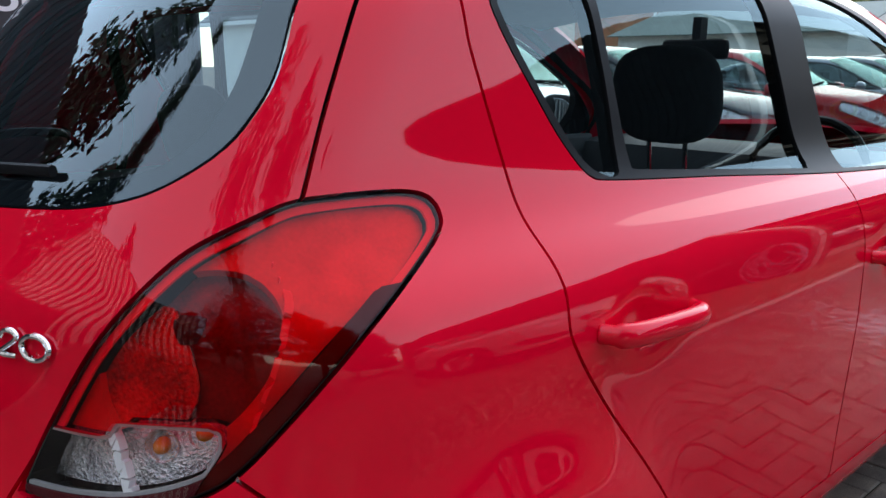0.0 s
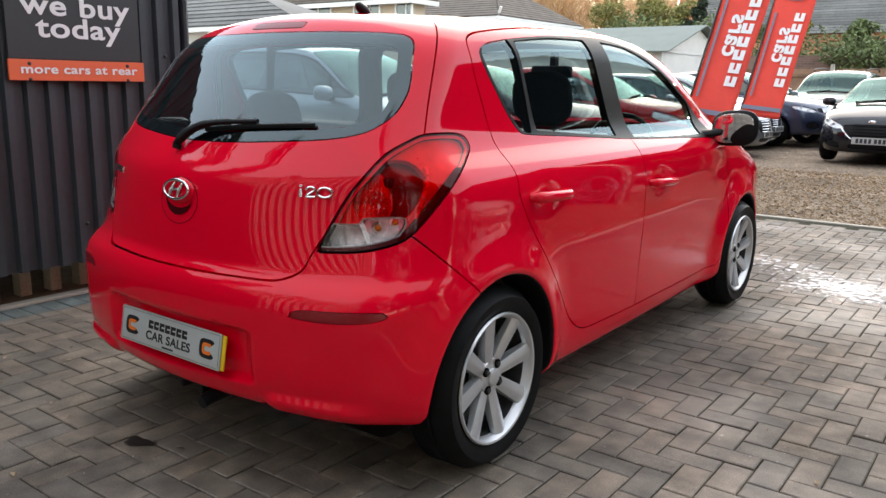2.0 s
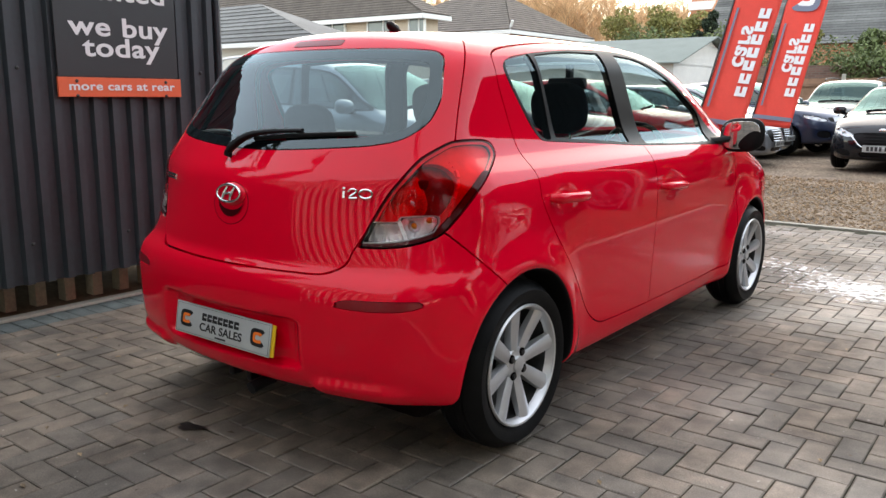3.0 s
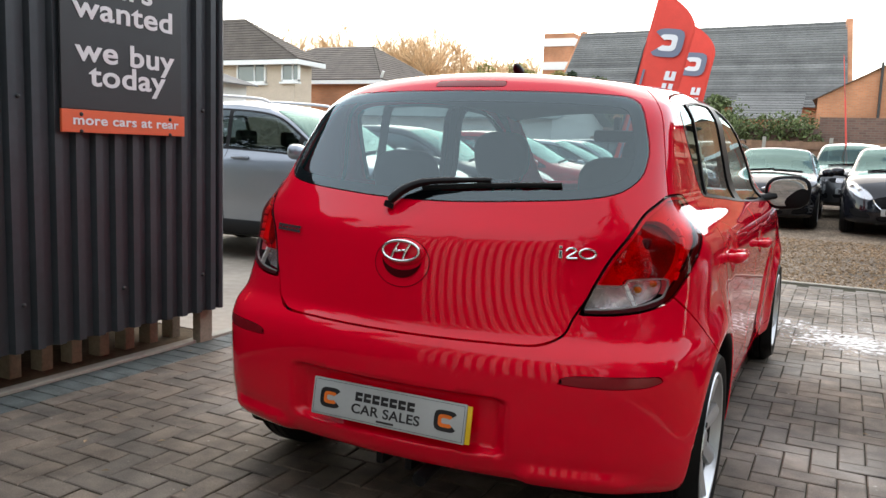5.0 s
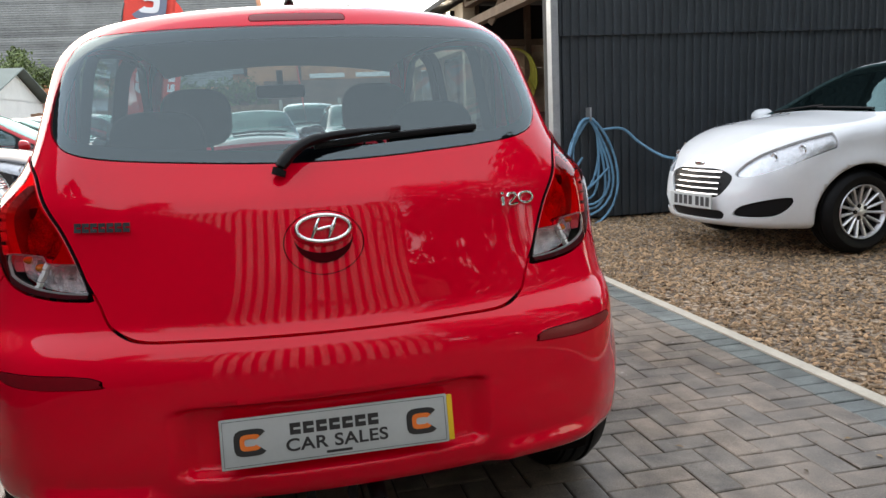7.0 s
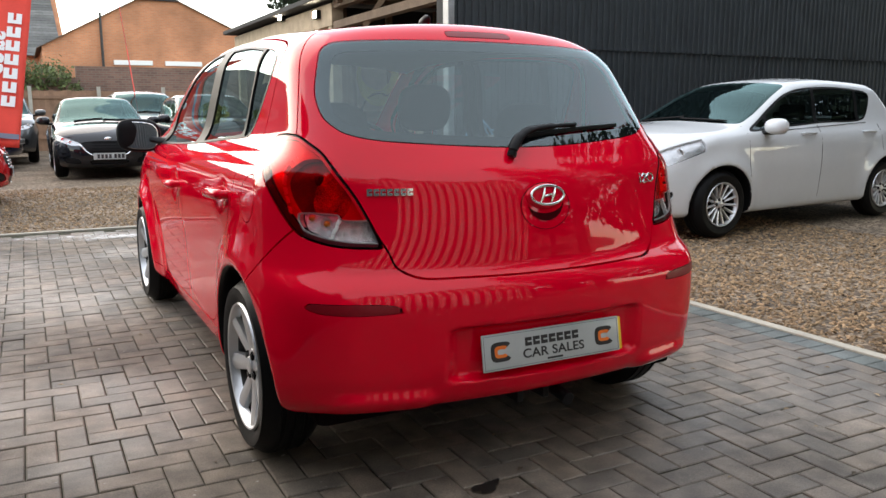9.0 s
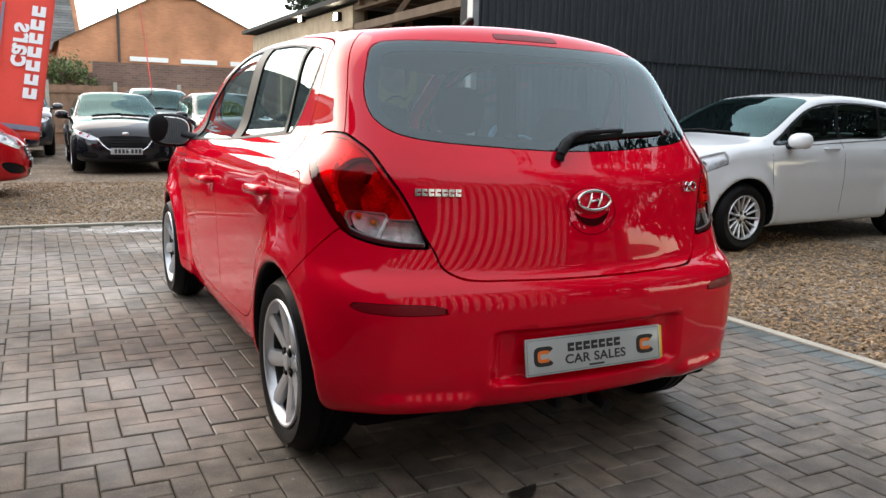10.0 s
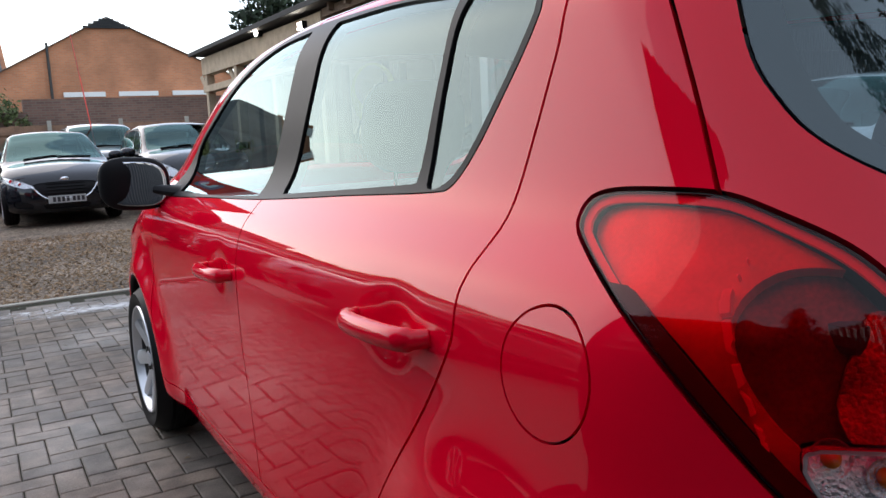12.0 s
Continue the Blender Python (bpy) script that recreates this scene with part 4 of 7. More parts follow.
    for s in (1, -1):
        for y0, y1 in ((0.13, 1.08), (1.14, 2.05)):
            bm = bmesh.new()
            box(bm, (s * 0.665 - 0.02, y0, 0.30), (s * 0.665 + 0.02, y1, 0.96), 0.015)
            part("door_lining", bm, DASH, car)
    bm = bmesh.new()
    box(bm, (-0.62, -0.27, 0.35), (0.62, -0.22, 0.98), 0.02, m=None)
    part("tailgate_lining", bm, DASH, car)
    bm = bmesh.new()
    bmesh.ops.create_grid(bm, x_segments=12, y_segments=16, size=0.5)
    for v in bm.verts:
        x, y = v.co.x * 1.04, 0.77 + v.co.y * 1.56
        v.co = Vector((x, y, float(skin.top(y)) - 0.05 * (x / 0.55) ** 2 - 0.055))
    part("headlining", bm, HEADLINING, car, smooth=0)


PLATE_WHITE = plain("plate_white", (0.39, 0.41, 0.41), 0.3, vary=0.04, scale=10, coat=0.3)
PLATE_YELLOW = plain("plate_yellow", (0.75, 0.47, 0.02), 0.35)
INK = plain("ink", (0.012, 0.012, 0.014), 0.4)
ORANGE = plain("orange", (0.75, 0.16, 0.02), 0.4)
GRIP_SHADE = plain("grip_shade", (0.05, 0.001, 0.003), 0.8, spec=0.05)
HEADLINING = plain("headlining", (0.35, 0.35, 0.34), 0.9, vary=0.05, scale=30)
hatch, skin, tailgate = red_hatchback()
fit_out(hatch, skin)


# ---- surfaces of the yard ----
def brickwork(name, c1, c2, mortar, scale=4.4, rough=0.9):
    """Brick courses for walls far off, with stains on them."""
    m = bpy.data.materials.new(name)
    m.use_nodes = True
    n, l = m.node_tree.nodes, m.node_tree.links
    b = n["Principled BSDF"]
    b.inputs["Roughness"].default_value = rough
    co, br = n.new("ShaderNodeTexCoord"), n.new("ShaderNodeTexBrick")
    mp = n.new("ShaderNodeMapping")
    mp.inputs["Rotation"].default_value = (radians(90), 0, 0)
    l.new(co.outputs["Object"], mp.inputs["Vector"])
    l.new(mp.outputs[0], br.inputs["Vector"])
    br.inputs["Color1"].default_value, br.inputs["Color2"].default_value, br.inputs["Mortar"].default_value = col(c1), col(c2), col(mortar)
    br.inputs["Scale"].default_value, br.inputs["Mortar Size"].default_value = 1.0, 0.010
    br.inputs["Brick Width"].default_value, br.inputs["Row Height"].default_value = 0.225, 0.075
    no = n.new("ShaderNodeTexNoise")
    no.inputs["Scale"].default_value, no.inputs["Detail"].default_value = 0.7, 8
    l.new(co.outputs["Object"], no.inputs["Vector"])
    mr = n.new("ShaderNodeMapRange")
    mr.inputs[1].default_value, mr.inputs[2].default_value, mr.inputs[3].default_value, mr.inputs[4].default_value = 0.3, 0.7, 0.7, 1.2
    l.new(no.outputs["Fac"], mr.inputs[0])
    vm = n.new("ShaderNodeVectorMath")
    vm.operation = "SCALE"
    l.new(br.outputs["Color"], vm.inputs[0])
    l.new(mr.outputs[0], vm.inputs["Scale"])
    l.new(vm.outputs[0], b.inputs["Base Color"])
    return m


def gravel_material():
    """Bark chips and fine gravel: light and dark flakes at two sizes, with relief."""
    m = bpy.data.materials.new("bark_gravel")
    m.use_nodes = True
    n, l = m.node_tree.nodes, m.node_tree.links
    b = n["Principled BSDF"]
    b.inputs["Roughness"].default_value = 0.95
    co = n.new("ShaderNodeTexCoord")
    vo = n.new("ShaderNodeTexVoronoi")
    vo.inputs["Scale"].default_value = 45
    no = n.new("ShaderNodeTexNoise")
    no.inputs["Scale"].default_value, no.inputs["Detail"].default_value = 0.9, 9
    for t in (vo, no):
        l.new(co.outputs["Object"], t.inputs["Vector"])
    sep = n.new("ShaderNodeSeparateColor")
    l.new(vo.outputs["Color"], sep.inputs[0])
    r = n.new("ShaderNodeValToRGB")
    e = r.color_ramp.elements
    e[0].position, e[0].color = 0.0, (0.045, 0.030, 0.020, 1)
    e[1].position, e[1].color = 1.0, (0.40, 0.31, 0.22, 1)
    x = e.new(0.45)
    x.color = (0.15, 0.105, 0.07, 1)
    l.new(sep.outputs[0], r.inputs[0])
    mr = n.new("ShaderNodeMapRange")
    mr.inputs[1].default_value, mr.inputs[2].default_value, mr.inputs[3].default_value, mr.inputs[4].default_value = 0.35, 0.65, 0.55, 1.15
    l.new(no.outputs["Fac"], mr.inputs[0])
    vm = n.new("ShaderNodeVectorMath")
    vm.operation = "SCALE"
    l.new(r.outputs[0], vm.inputs[0])
    l.new(mr.outputs[0], vm.inputs["Scale"])
    l.new(vm.outputs[0], b.inputs["Base Color"])
    bp = n.new("ShaderNodeBump")
    bp.inputs["Strength"].default_value, bp.inputs["Distance"].default_value = 0.8, 0.015
    l.new(sep.outputs[1], bp.inputs["Height"])
    l.new(bp.outputs[0], b.inputs["Normal"])
    return m


def foam_material():
    """Dried soap suds: broken white film with holes."""
    m = bpy.data.materials.new("soap_foam")
    m.use_nodes = True
    n, l = m.node_tree.nodes, m.node_tree.links
    b = n["Principled BSDF"]
    b.inputs["Base Color"].default_value, b.inputs["Roughness"].default_value = (0.75, 0.75, 0.76, 1), 0.35
    co = n.new("ShaderNodeTexCoord")
    a, c = n.new("ShaderNodeTexNoise"), n.new("ShaderNodeTexNoise")
    a.inputs["Scale"].default_value, a.inputs["Detail"].default_value = 1.3, 4
    c.inputs["Scale"].default_value, c.inputs["Detail"].default_value = 22, 8
    for t in (a, c):
        l.new(co.outputs["Object"], t.inputs["Vector"])
    dist = n.new("ShaderNodeVectorMath")
    dist.operation = "LENGTH"
    l.new(co.outputs["Object"], dist.inputs[0])
    fall = n.new("ShaderNodeMapRange")
    fall.inputs[1].default_value, fall.inputs[2].default_value, fall.inputs[3].default_value, fall.inputs[4].default_value = 0.2, 1.25, 0.13, -0.22
    l.new(dist.outputs["Value"], fall.inputs[0])
    ad = n.new("ShaderNodeMath")
    ad.operation = "ADD"
    l.new(a.outputs["Fac"], ad.inputs[0])
    l.new(c.outputs["Fac"], ad.inputs[1])
    ad2 = n.new("ShaderNodeMath")
    ad2.operation = "ADD"
    l.new(ad.outputs[0], ad2.inputs[0])
    l.new(fall.outputs[0], ad2.inputs[1])
    mr = n.new("ShaderNodeMapRange")
    mr.inputs[1].default_value, mr.inputs[2].default_value = 1.06, 1.24
    mr.inputs[4].default_value = 0.55
    l.new(ad2.outputs[0], mr.inputs[0])
    l.new(mr.outputs[0], b.inputs["Alpha"])
    return m


GRAVEL = gravel_material()
FOAM = foam_material()


def paver_material(name, c, c2):
    """Concrete blocks: a colour from block to block, dirt and damp across many blocks, grain and pale specks."""
    m = bpy.data.materials.new(name)
    m.use_nodes = True
    n, l = m.node_tree.nodes, m.node_tree.links
    b = n["Principled BSDF"]
    geo, info = n.new("ShaderNodeNewGeometry"), n.new("ShaderNodeObjectInfo")
    add, fr = n.new("ShaderNodeMath"), n.new("ShaderNodeMath")
    add.operation, fr.operation = "ADD", "FRACT"
    l.new(info.outputs["Random"], add.inputs[0])
    l.new(geo.outputs["Random Per Island"], add.inputs[1])
    l.new(add.outputs[0], fr.inputs[0])
    mix = n.new("ShaderNodeMix")
    mix.data_type = "RGBA"
    mix.inputs[6].default_value, mix.inputs[7].default_value = col(c), col(c2)
    l.new(fr.outputs[0], mix.inputs[0])

    def noise_range(scale, detail, a, d, lo, hi):
        t, r = n.new("ShaderNodeTexNoise"), n.new("ShaderNodeMapRange")
        t.inputs["Scale"].default_value, t.inputs["Detail"].default_value = scale, detail
        l.new(geo.outputs["Position"], t.inputs["Vector"])
        r.inputs[1].default_value, r.inputs[2].default_value, r.inputs[3].default_value, r.inputs[4].default_value = a, d, lo, hi
        l.new(t.outputs["Fac"], r.inputs[0])
        return t, r.outputs[0]

    def times(p, q):
        t = n.new("ShaderNodeMath")
        t.operation = "MULTIPLY"
        l.new(p, t.inputs[0])
        l.new(q, t.inputs[1])
        return t.outputs[0]
    _, dirt = noise_range(1.1, 7, 0.35, 0.65, 0.62, 1.18)
    _, spots = noise_range(9, 6, 0.35, 0.7, 0.62, 1.22)
    grain_t, grain = noise_range(230, 4, 0.3, 0.7, 0.68, 1.32)
    vm = n.new("ShaderNodeVectorMath")
    vm.operation = "SCALE"
    l.new(mix.outputs[2], vm.inputs[0])
    l.new(times(times(dirt, spots), grain), vm.inputs["Scale"])
    _, pale = noise_range(38, 3, 0.70, 0.76, 0.0, 0.55)
    top = n.new("ShaderNodeMix")
    top.data_type = "RGBA"
    top.inputs[7].default_value = (0.45, 0.43, 0.40, 1)
    l.new(pale, top.inputs[0])
    l.new(vm.outputs[0], top.inputs[6])
    l.new(top.outputs[2], b.inputs["Base Color"])
    _, damp = noise_range(0.9, 5, 0.4, 0.62, 0.85, 0.48)
    l.new(damp, b.inputs["Roughness"])
    bp = n.new("ShaderNodeBump")
    bp.inputs["Strength"].default_value, bp.inputs["Distance"].default_value = 0.35, 0.004
    l.new(grain_t.outputs["Fac"], bp.inputs["Height"])
    l.new(bp.outputs[0], b.inputs["Normal"])
    return m


PAVER = paver_material("paver", (0.194, 0.152, 0.116), (0.132, 0.113, 0.093))
PAVER_GREY = paver_material("grey_paver", (0.122, 0.142, 0.134), (0.096, 0.114, 0.111))
JOINT = plain("joint_sand", (0.036, 0.036, 0.024), 0.95, vary=0.5, scale=3, spec=0.1)
CONCRETE = plain("concrete", (0.36, 0.31, 0.255), 0.9, vary=0.3, scale=1.2, bump=0.3)
DIRT = plain("dirt", (0.13, 0.095, 0.062), 0.95, vary=0.5, scale=4, bump=0.6, spec=0.1)
EDGING = plain("edging", (0.38, 0.355, 0.30), 0.9, vary=0.2, scale=5, bump=0.3)
CHIP = plain("bark_chip", (0.285, 0.190, 0.110), 0.9, vary=0.2, scale=10, per_piece=0.5)
DARK_SHEET = plain("black_sheet", (0.027, 0.034, 0.040), 0.5, vary=0.25, scale=3, bump=0.1)
DARK_BOARD = plain("dark_board", (0.016, 0.017, 0.018), 0.8, vary=0.3, scale=5, bump=0.2)
POST_WOOD = plain("post_wood", (0.44, 0.34, 0.235), 0.85, vary=0.25, scale=6, bump=0.3)
FOOT_WOOD = plain("foot_wood", (0.27, 0.225, 0.17), 0.9, vary=0.35, scale=6, bump=0.3)
OLD_WOOD = plain("old_wood", (0.16, 0.11, 0.075), 0.9, vary=0.35, scale=4, bump=0.3)
FENCE_WOOD = plain("fence_wood", (0.26, 0.15, 0.095), 0.9, vary=0.3, scale=4, bump=0.3, per_piece=0.15)
GALV = plain("galvanised", (0.35, 0.36, 0.37), 0.45, metal=0.7, vary=0.2, scale=8)
SIGN_BLACK = plain("sign_black", (0.022, 0.024, 0.026), 0.45, vary=0.1, scale=8)
SIGN_ORANGE = plain("sign_orange", (0.72, 0.12, 0.045), 0.45, vary=0.05, scale=8)
SIGN_WHITE = plain("sign_white", (0.72, 0.72, 0.72), 0.5)
FLAG_RED = plain("flag_red", (0.70, 0.055, 0.035), 0.75, vary=0.08, scale=5)
FLAG_GREY = plain("flag_grey", (0.16, 0.18, 0.24), 0.75)
HOSE_BLUE = plain("hose_blue", (0.10, 0.24, 0.36), 0.4, vary=0.15, scale=20)
HOSE_YELLOW = plain("hose_yellow", (0.50, 0.46, 0.08), 0.4, vary=0.15, scale=20)
MACHINE_RED = plain("machine_red", (0.50, 0.02, 0.02), 0.4, vary=0.1, scale=10)
BRICK_ORANGE = brickwork("orange_brick", (0.56, 0.225, 0.11), (0.48, 0.185, 0.09), (0.42, 0.25, 0.16))
BRICK_BROWN = brickwork("brown_brick", (0.22, 0.12, 0.09), (0.15, 0.085, 0.068), (0.19, 0.15, 0.12))
RENDERED = plain("cream_render", (0.55, 0.45, 0.35), 0.9, vary=0.1, scale=1.5, bump=0.1)
PALE_BOARD = plain("pale_board", (0.64, 0.61, 0.56), 0.8, vary=0.2, scale=2, bump=0.2)
WHITE_WALL = plain("white_wall", (0.72, 0.70, 0.66), 0.9, vary=0.08, scale=2)
ROOF_TILE = plain("roof_tile", (0.125, 0.105, 0.09), 0.9, vary=0.3, scale=2, bump=0.3)
SLATE = plain("slate", (0.135, 0.135, 0.13), 0.85, vary=0.3, scale=0.8, bump=0.3, per_piece=0.25)
FELT = plain("roof_felt", (0.15, 0.18, 0.165), 0.9, vary=0.15, scale=2)
FRAME_WHITE = plain("frame_white", (0.75, 0.75, 0.73), 0.5)
PANE = plain("house_pane", (0.10, 0.13, 0.14), 0.05, coat=0.6)
LEAF = plain("leaf", (0.095, 0.125, 0.042), 0.7, per_piece=0.5)
LEAF_DARK = plain("dark_leaf", (0.020, 0.035, 0.016), 0.8, per_piece=0.5)
# Twig brown lightened to gold: low sunlight is put into the colour.
TWIG_SUNLIT = plain("bare_twig_sunlit", (0.60, 0.40, 0.23), 0.95, per_piece=0.3)
LEAF_OLIVE = plain("olive_leaf", (0.20, 0.19, 0.055), 0.7, per_piece=0.45)
BARK = plain("bark", (0.10, 0.075, 0.055), 0.95, vary=0.3, scale=6)

bm = bmesh.new()
bmesh.ops.create_grid(bm, x_segments=2, y_segments=2, size=600)
tagged(part("ground", bm, GRAVEL), "brown bark chips and fine gravel", "ground", kind="structure").location.z = -0.016
bm = bmesh.new()
box(bm, (-14, 1.15, -0.10), (-2.32, 8.2, -0.004), 0.0)
tagged(part("concrete_apron", bm, CONCRETE), "worn pale concrete apron", "concrete", kind="structure")
bm = bmesh.new()
box(bm, (3.25, 6.5, -0.10), (9.0, 16.5, 0.004), 0.0)
tagged(part("barn_floor", bm, CONCRETE), "dusty concrete floor of the barn", "concrete", kind="structure")
bm = bmesh.new()
box(bm, (-4.7, -7.0, -0.10), (-2.295, 1.12, -0.002), 0.0)
tagged(part("verge", bm, DIRT), "brown dirt strip under the edge of the cabin", "dirt", kind="structure")
PX0, PX1, PY0, PY1 = -2.20, 2.02, -7.0, 5.95
bm = bmesh.new()
box(bm, (PX0 - 0.02, PY0, -0.10), (PX1 + 0.02, PY1, -0.007), 0.0)
pavement = tagged(part("pavement", bm, JOINT), "grey-brown herringbone block paving", "paving", kind="structure")
for nm, lo, hi in (("kerb_edging", (PX0 - 0.09, PY0, -0.1), (PX0 - 0.02, PY1 + 0.07, 0.010)), ("kerb_edging", (PX1 + 0.02, PY0, -0.1), (PX1 + 0.085, PY1 + 0.07, 0.010)), ("kerb_edging", (PX0 - 0.02, PY1, -0.1), (PX1 + 0.02, PY1 + 0.07, 0.006))):
    bm = bmesh.new()
    box(bm, lo, hi, 0.006)
    tagged(part(nm, bm, EDGING), "pale concrete edging strip", "edging", kind="structure")


# ---- the other cars of the yard ----
def paint(name, c, metal=0.0, rough=0.3):
    return plain(name, c, rough, metal=metal, coat=1.0, vary=0.03, scale=3, spec=0.0 if metal < 0.3 else 0.5)


SILVER = paint("silver_paint", (0.225, 0.255, 0.29), 0.6)
WHITE = paint("white_paint", (0.60, 0.62, 0.64))
BLACK = paint("black_paint", (0.010, 0.011, 0.015), 0.2)
NAVY = paint("navy_paint", (0.016, 0.025, 0.06), 0.4)
DARK_GREY = paint("dark_grey_paint", (0.05, 0.052, 0.055), 0.5)
STEEL_GREY = paint("steel_grey_paint", (0.20, 0.22, 0.24), 0.6)
DEEP_RED = paint("deep_red_paint", (0.42, 0.008, 0.012))
HEADLAMP = plain("headlamp_inner", (0.55, 0.56, 0.58), 0.15, metal=0.8, vary=0.3, scale=40, bump=0.5)
SCREEN_GLASS = glass("windscreen_glass", (0.26, 0.38, 0.38), gloss=0.075, sheen=(0.42, 0.66, 0.64))
DARK_GLASS = glass("dark_glass", (0.30, 0.36, 0.36), gloss=0.08, sheen=(0.8, 0.95, 1.0))
PRINT = plain("dark_print", (0.02, 0.02, 0.025), 0.4)


def profile(kind):
    """Side profile, plan and sizes of a family of cars; y runs from the rear axle to the nose."""
    if kind == "supermini":
        return dict(
            top=[(-0.9, 1.36), (-0.35, 1.43), (0.3, 1.485), (0.8, 1.50), (1.25, 1.472), (1.55, 1.375), (2.0, 1.15), (2.25, 1.06), (2.6, 1.01), (2.95, 0.935), (3.2, 0.82), (3.4, 0.70)],
            tail=[(0.2, -0.55), (0.4, -0.64), (0.7, -0.62), (0.95, -0.56), (1.1, -0.46), (1.35, -0.24), (1.5, -0.12)],
            nose=[(0.15, 3.20), (0.25, 3.29), (0.4, 3.31), (0.6, 3.28), (0.72, 3.22), (0.82, 3.13), (0.92, 2.98), (1.0, 2.85), (1.5, 2.5)],
            side=[(0.1, 0.72), (0.25, 0.785), (0.45, 0.81), (0.65, 0.822), (0.82, 0.818), (0.93, 0.795), (1.0, 0.745), (1.1, 0.70), (1.3, 0.635), (1.45, 0.57)],
            plan=[(-0.7, -0.06), (0.0, 0.0), (2.0, 0.0), (2.6, -0.03), (3.0, -0.10), (3.4, -0.22)],
            base=[(-0.7, 0.26), (0.0, 0.2), (2.4, 0.2), (3.4, 0.22)],
            half=1.0, wheel_r=0.312, arch_r=0.355, base_len=2.49, crown=0.040, tail_bow=0.28, nose_bow=0.42, flare=0.035, corner=0.15, edge=0.085, track=0.60), dict(
            glass=[(0.32, 1.06), (1.0, 1.03), (1.7, 0.99), (2.12, 0.965), (1.95, 1.07), (1.55, 1.29), (1.25, 1.37), (0.7, 1.395), (0.2, 1.36), (0.12, 1.30)],
            posts=[(0.42, 0.36), (1.12, 1.06), (1.86, 1.84)], screen=(1.36, 2.26, 0.65), length=3.42, height=1.56, rim=0.208, lamp=[(0.38, 0.615), (0.46, 0.735), (0.60, 0.832), (0.72, 0.908), (0.80, 0.930), (0.81, 0.865), (0.75, 0.755), (0.63, 0.655), (0.50, 0.605)],
            grille=[(-0.1, 0.44, 1), (-0.1, 0.655, 1), (0.22, 0.65), (0.36, 0.60), (0.33, 0.51), (0.25, 0.445)], doors=(0.10, 1.12, 2.17), fog=[(0.40, 0.31), (0.45, 0.38), (0.69, 0.45), (0.69, 0.38), (0.62, 0.31)], plate_z=0.405)
    if kind == "suv":
        return dict(
            top=[(-0.9, 1.52), (-0.4, 1.60), (0.4, 1.66), (1.0, 1.67), (1.45, 1.63), (1.75, 1.53), (2.25, 1.22), (2.45, 1.14), (2.8, 1.09), (3.2, 1.01), (3.45, 0.88), (3.7, 0.76)],
            tail=[(0.2, -0.72), (0.45, -0.86), (0.8, -0.86), (1.05, -0.78), (1.4, -0.55), (1.65, -0.35)],
            nose=[(0.2, 3.36), (0.35, 3.50), (0.55, 3.51), (0.75, 3.46), (0.9, 3.38), (1.05, 3.18), (1.3, 2.9), (1.6, 2.5)],
            side=[(0.15, 0.78), (0.3, 0.83), (0.5, 0.855), (0.75, 0.872), (0.95, 0.868), (1.05, 0.845), (1.13, 0.795), (1.25, 0.75), (1.5, 0.675), (1.65, 0.60)],
            plan=[(-0.9, -0.06), (0.0, 0.0), (2.2, 0.0), (2.8, -0.02), (3.2, -0.09), (3.6, -0.2)],
            base=[(-0.9, 0.34), (0.0, 0.26), (2.6, 0.26), (3.6, 0.30)],
            half=1.0, wheel_r=0.348, arch_r=0.41, base_len=2.60, crown=0.035, tail_bow=0.22, nose_bow=0.40, flare=0.03, corner=0.15, edge=0.09, track=0.64), dict(
            glass=[(-0.25, 1.19), (0.6, 1.165), (1.5, 1.135), (2.30, 1.105), (2.12, 1.22), (1.72, 1.47), (1.4, 1.545), (0.7, 1.575), (-0.05, 1.54), (-0.30, 1.46)],
            posts=[(0.12, 0.10), (1.10, 1.06), (2.0, 1.97)], screen=(1.56, 2.46, 0.72), length=3.62, height=1.75, rim=0.235, lamp=[(0.42, 0.80), (0.52, 0.855), (0.70, 0.90), (0.80, 0.905), (0.80, 0.85), (0.70, 0.80), (0.55, 0.775)],
            grille=[(-0.1, 0.76, 1), (-0.1, 0.86, 1), (0.3, 0.86), (0.41, 0.84), (0.38, 0.78), (0.3, 0.76)], doors=(0.18, 1.12, 2.28), fog=[(0.42, 0.42), (0.44, 0.54), (0.66, 0.56), (0.66, 0.44)], plate_z=0.58)
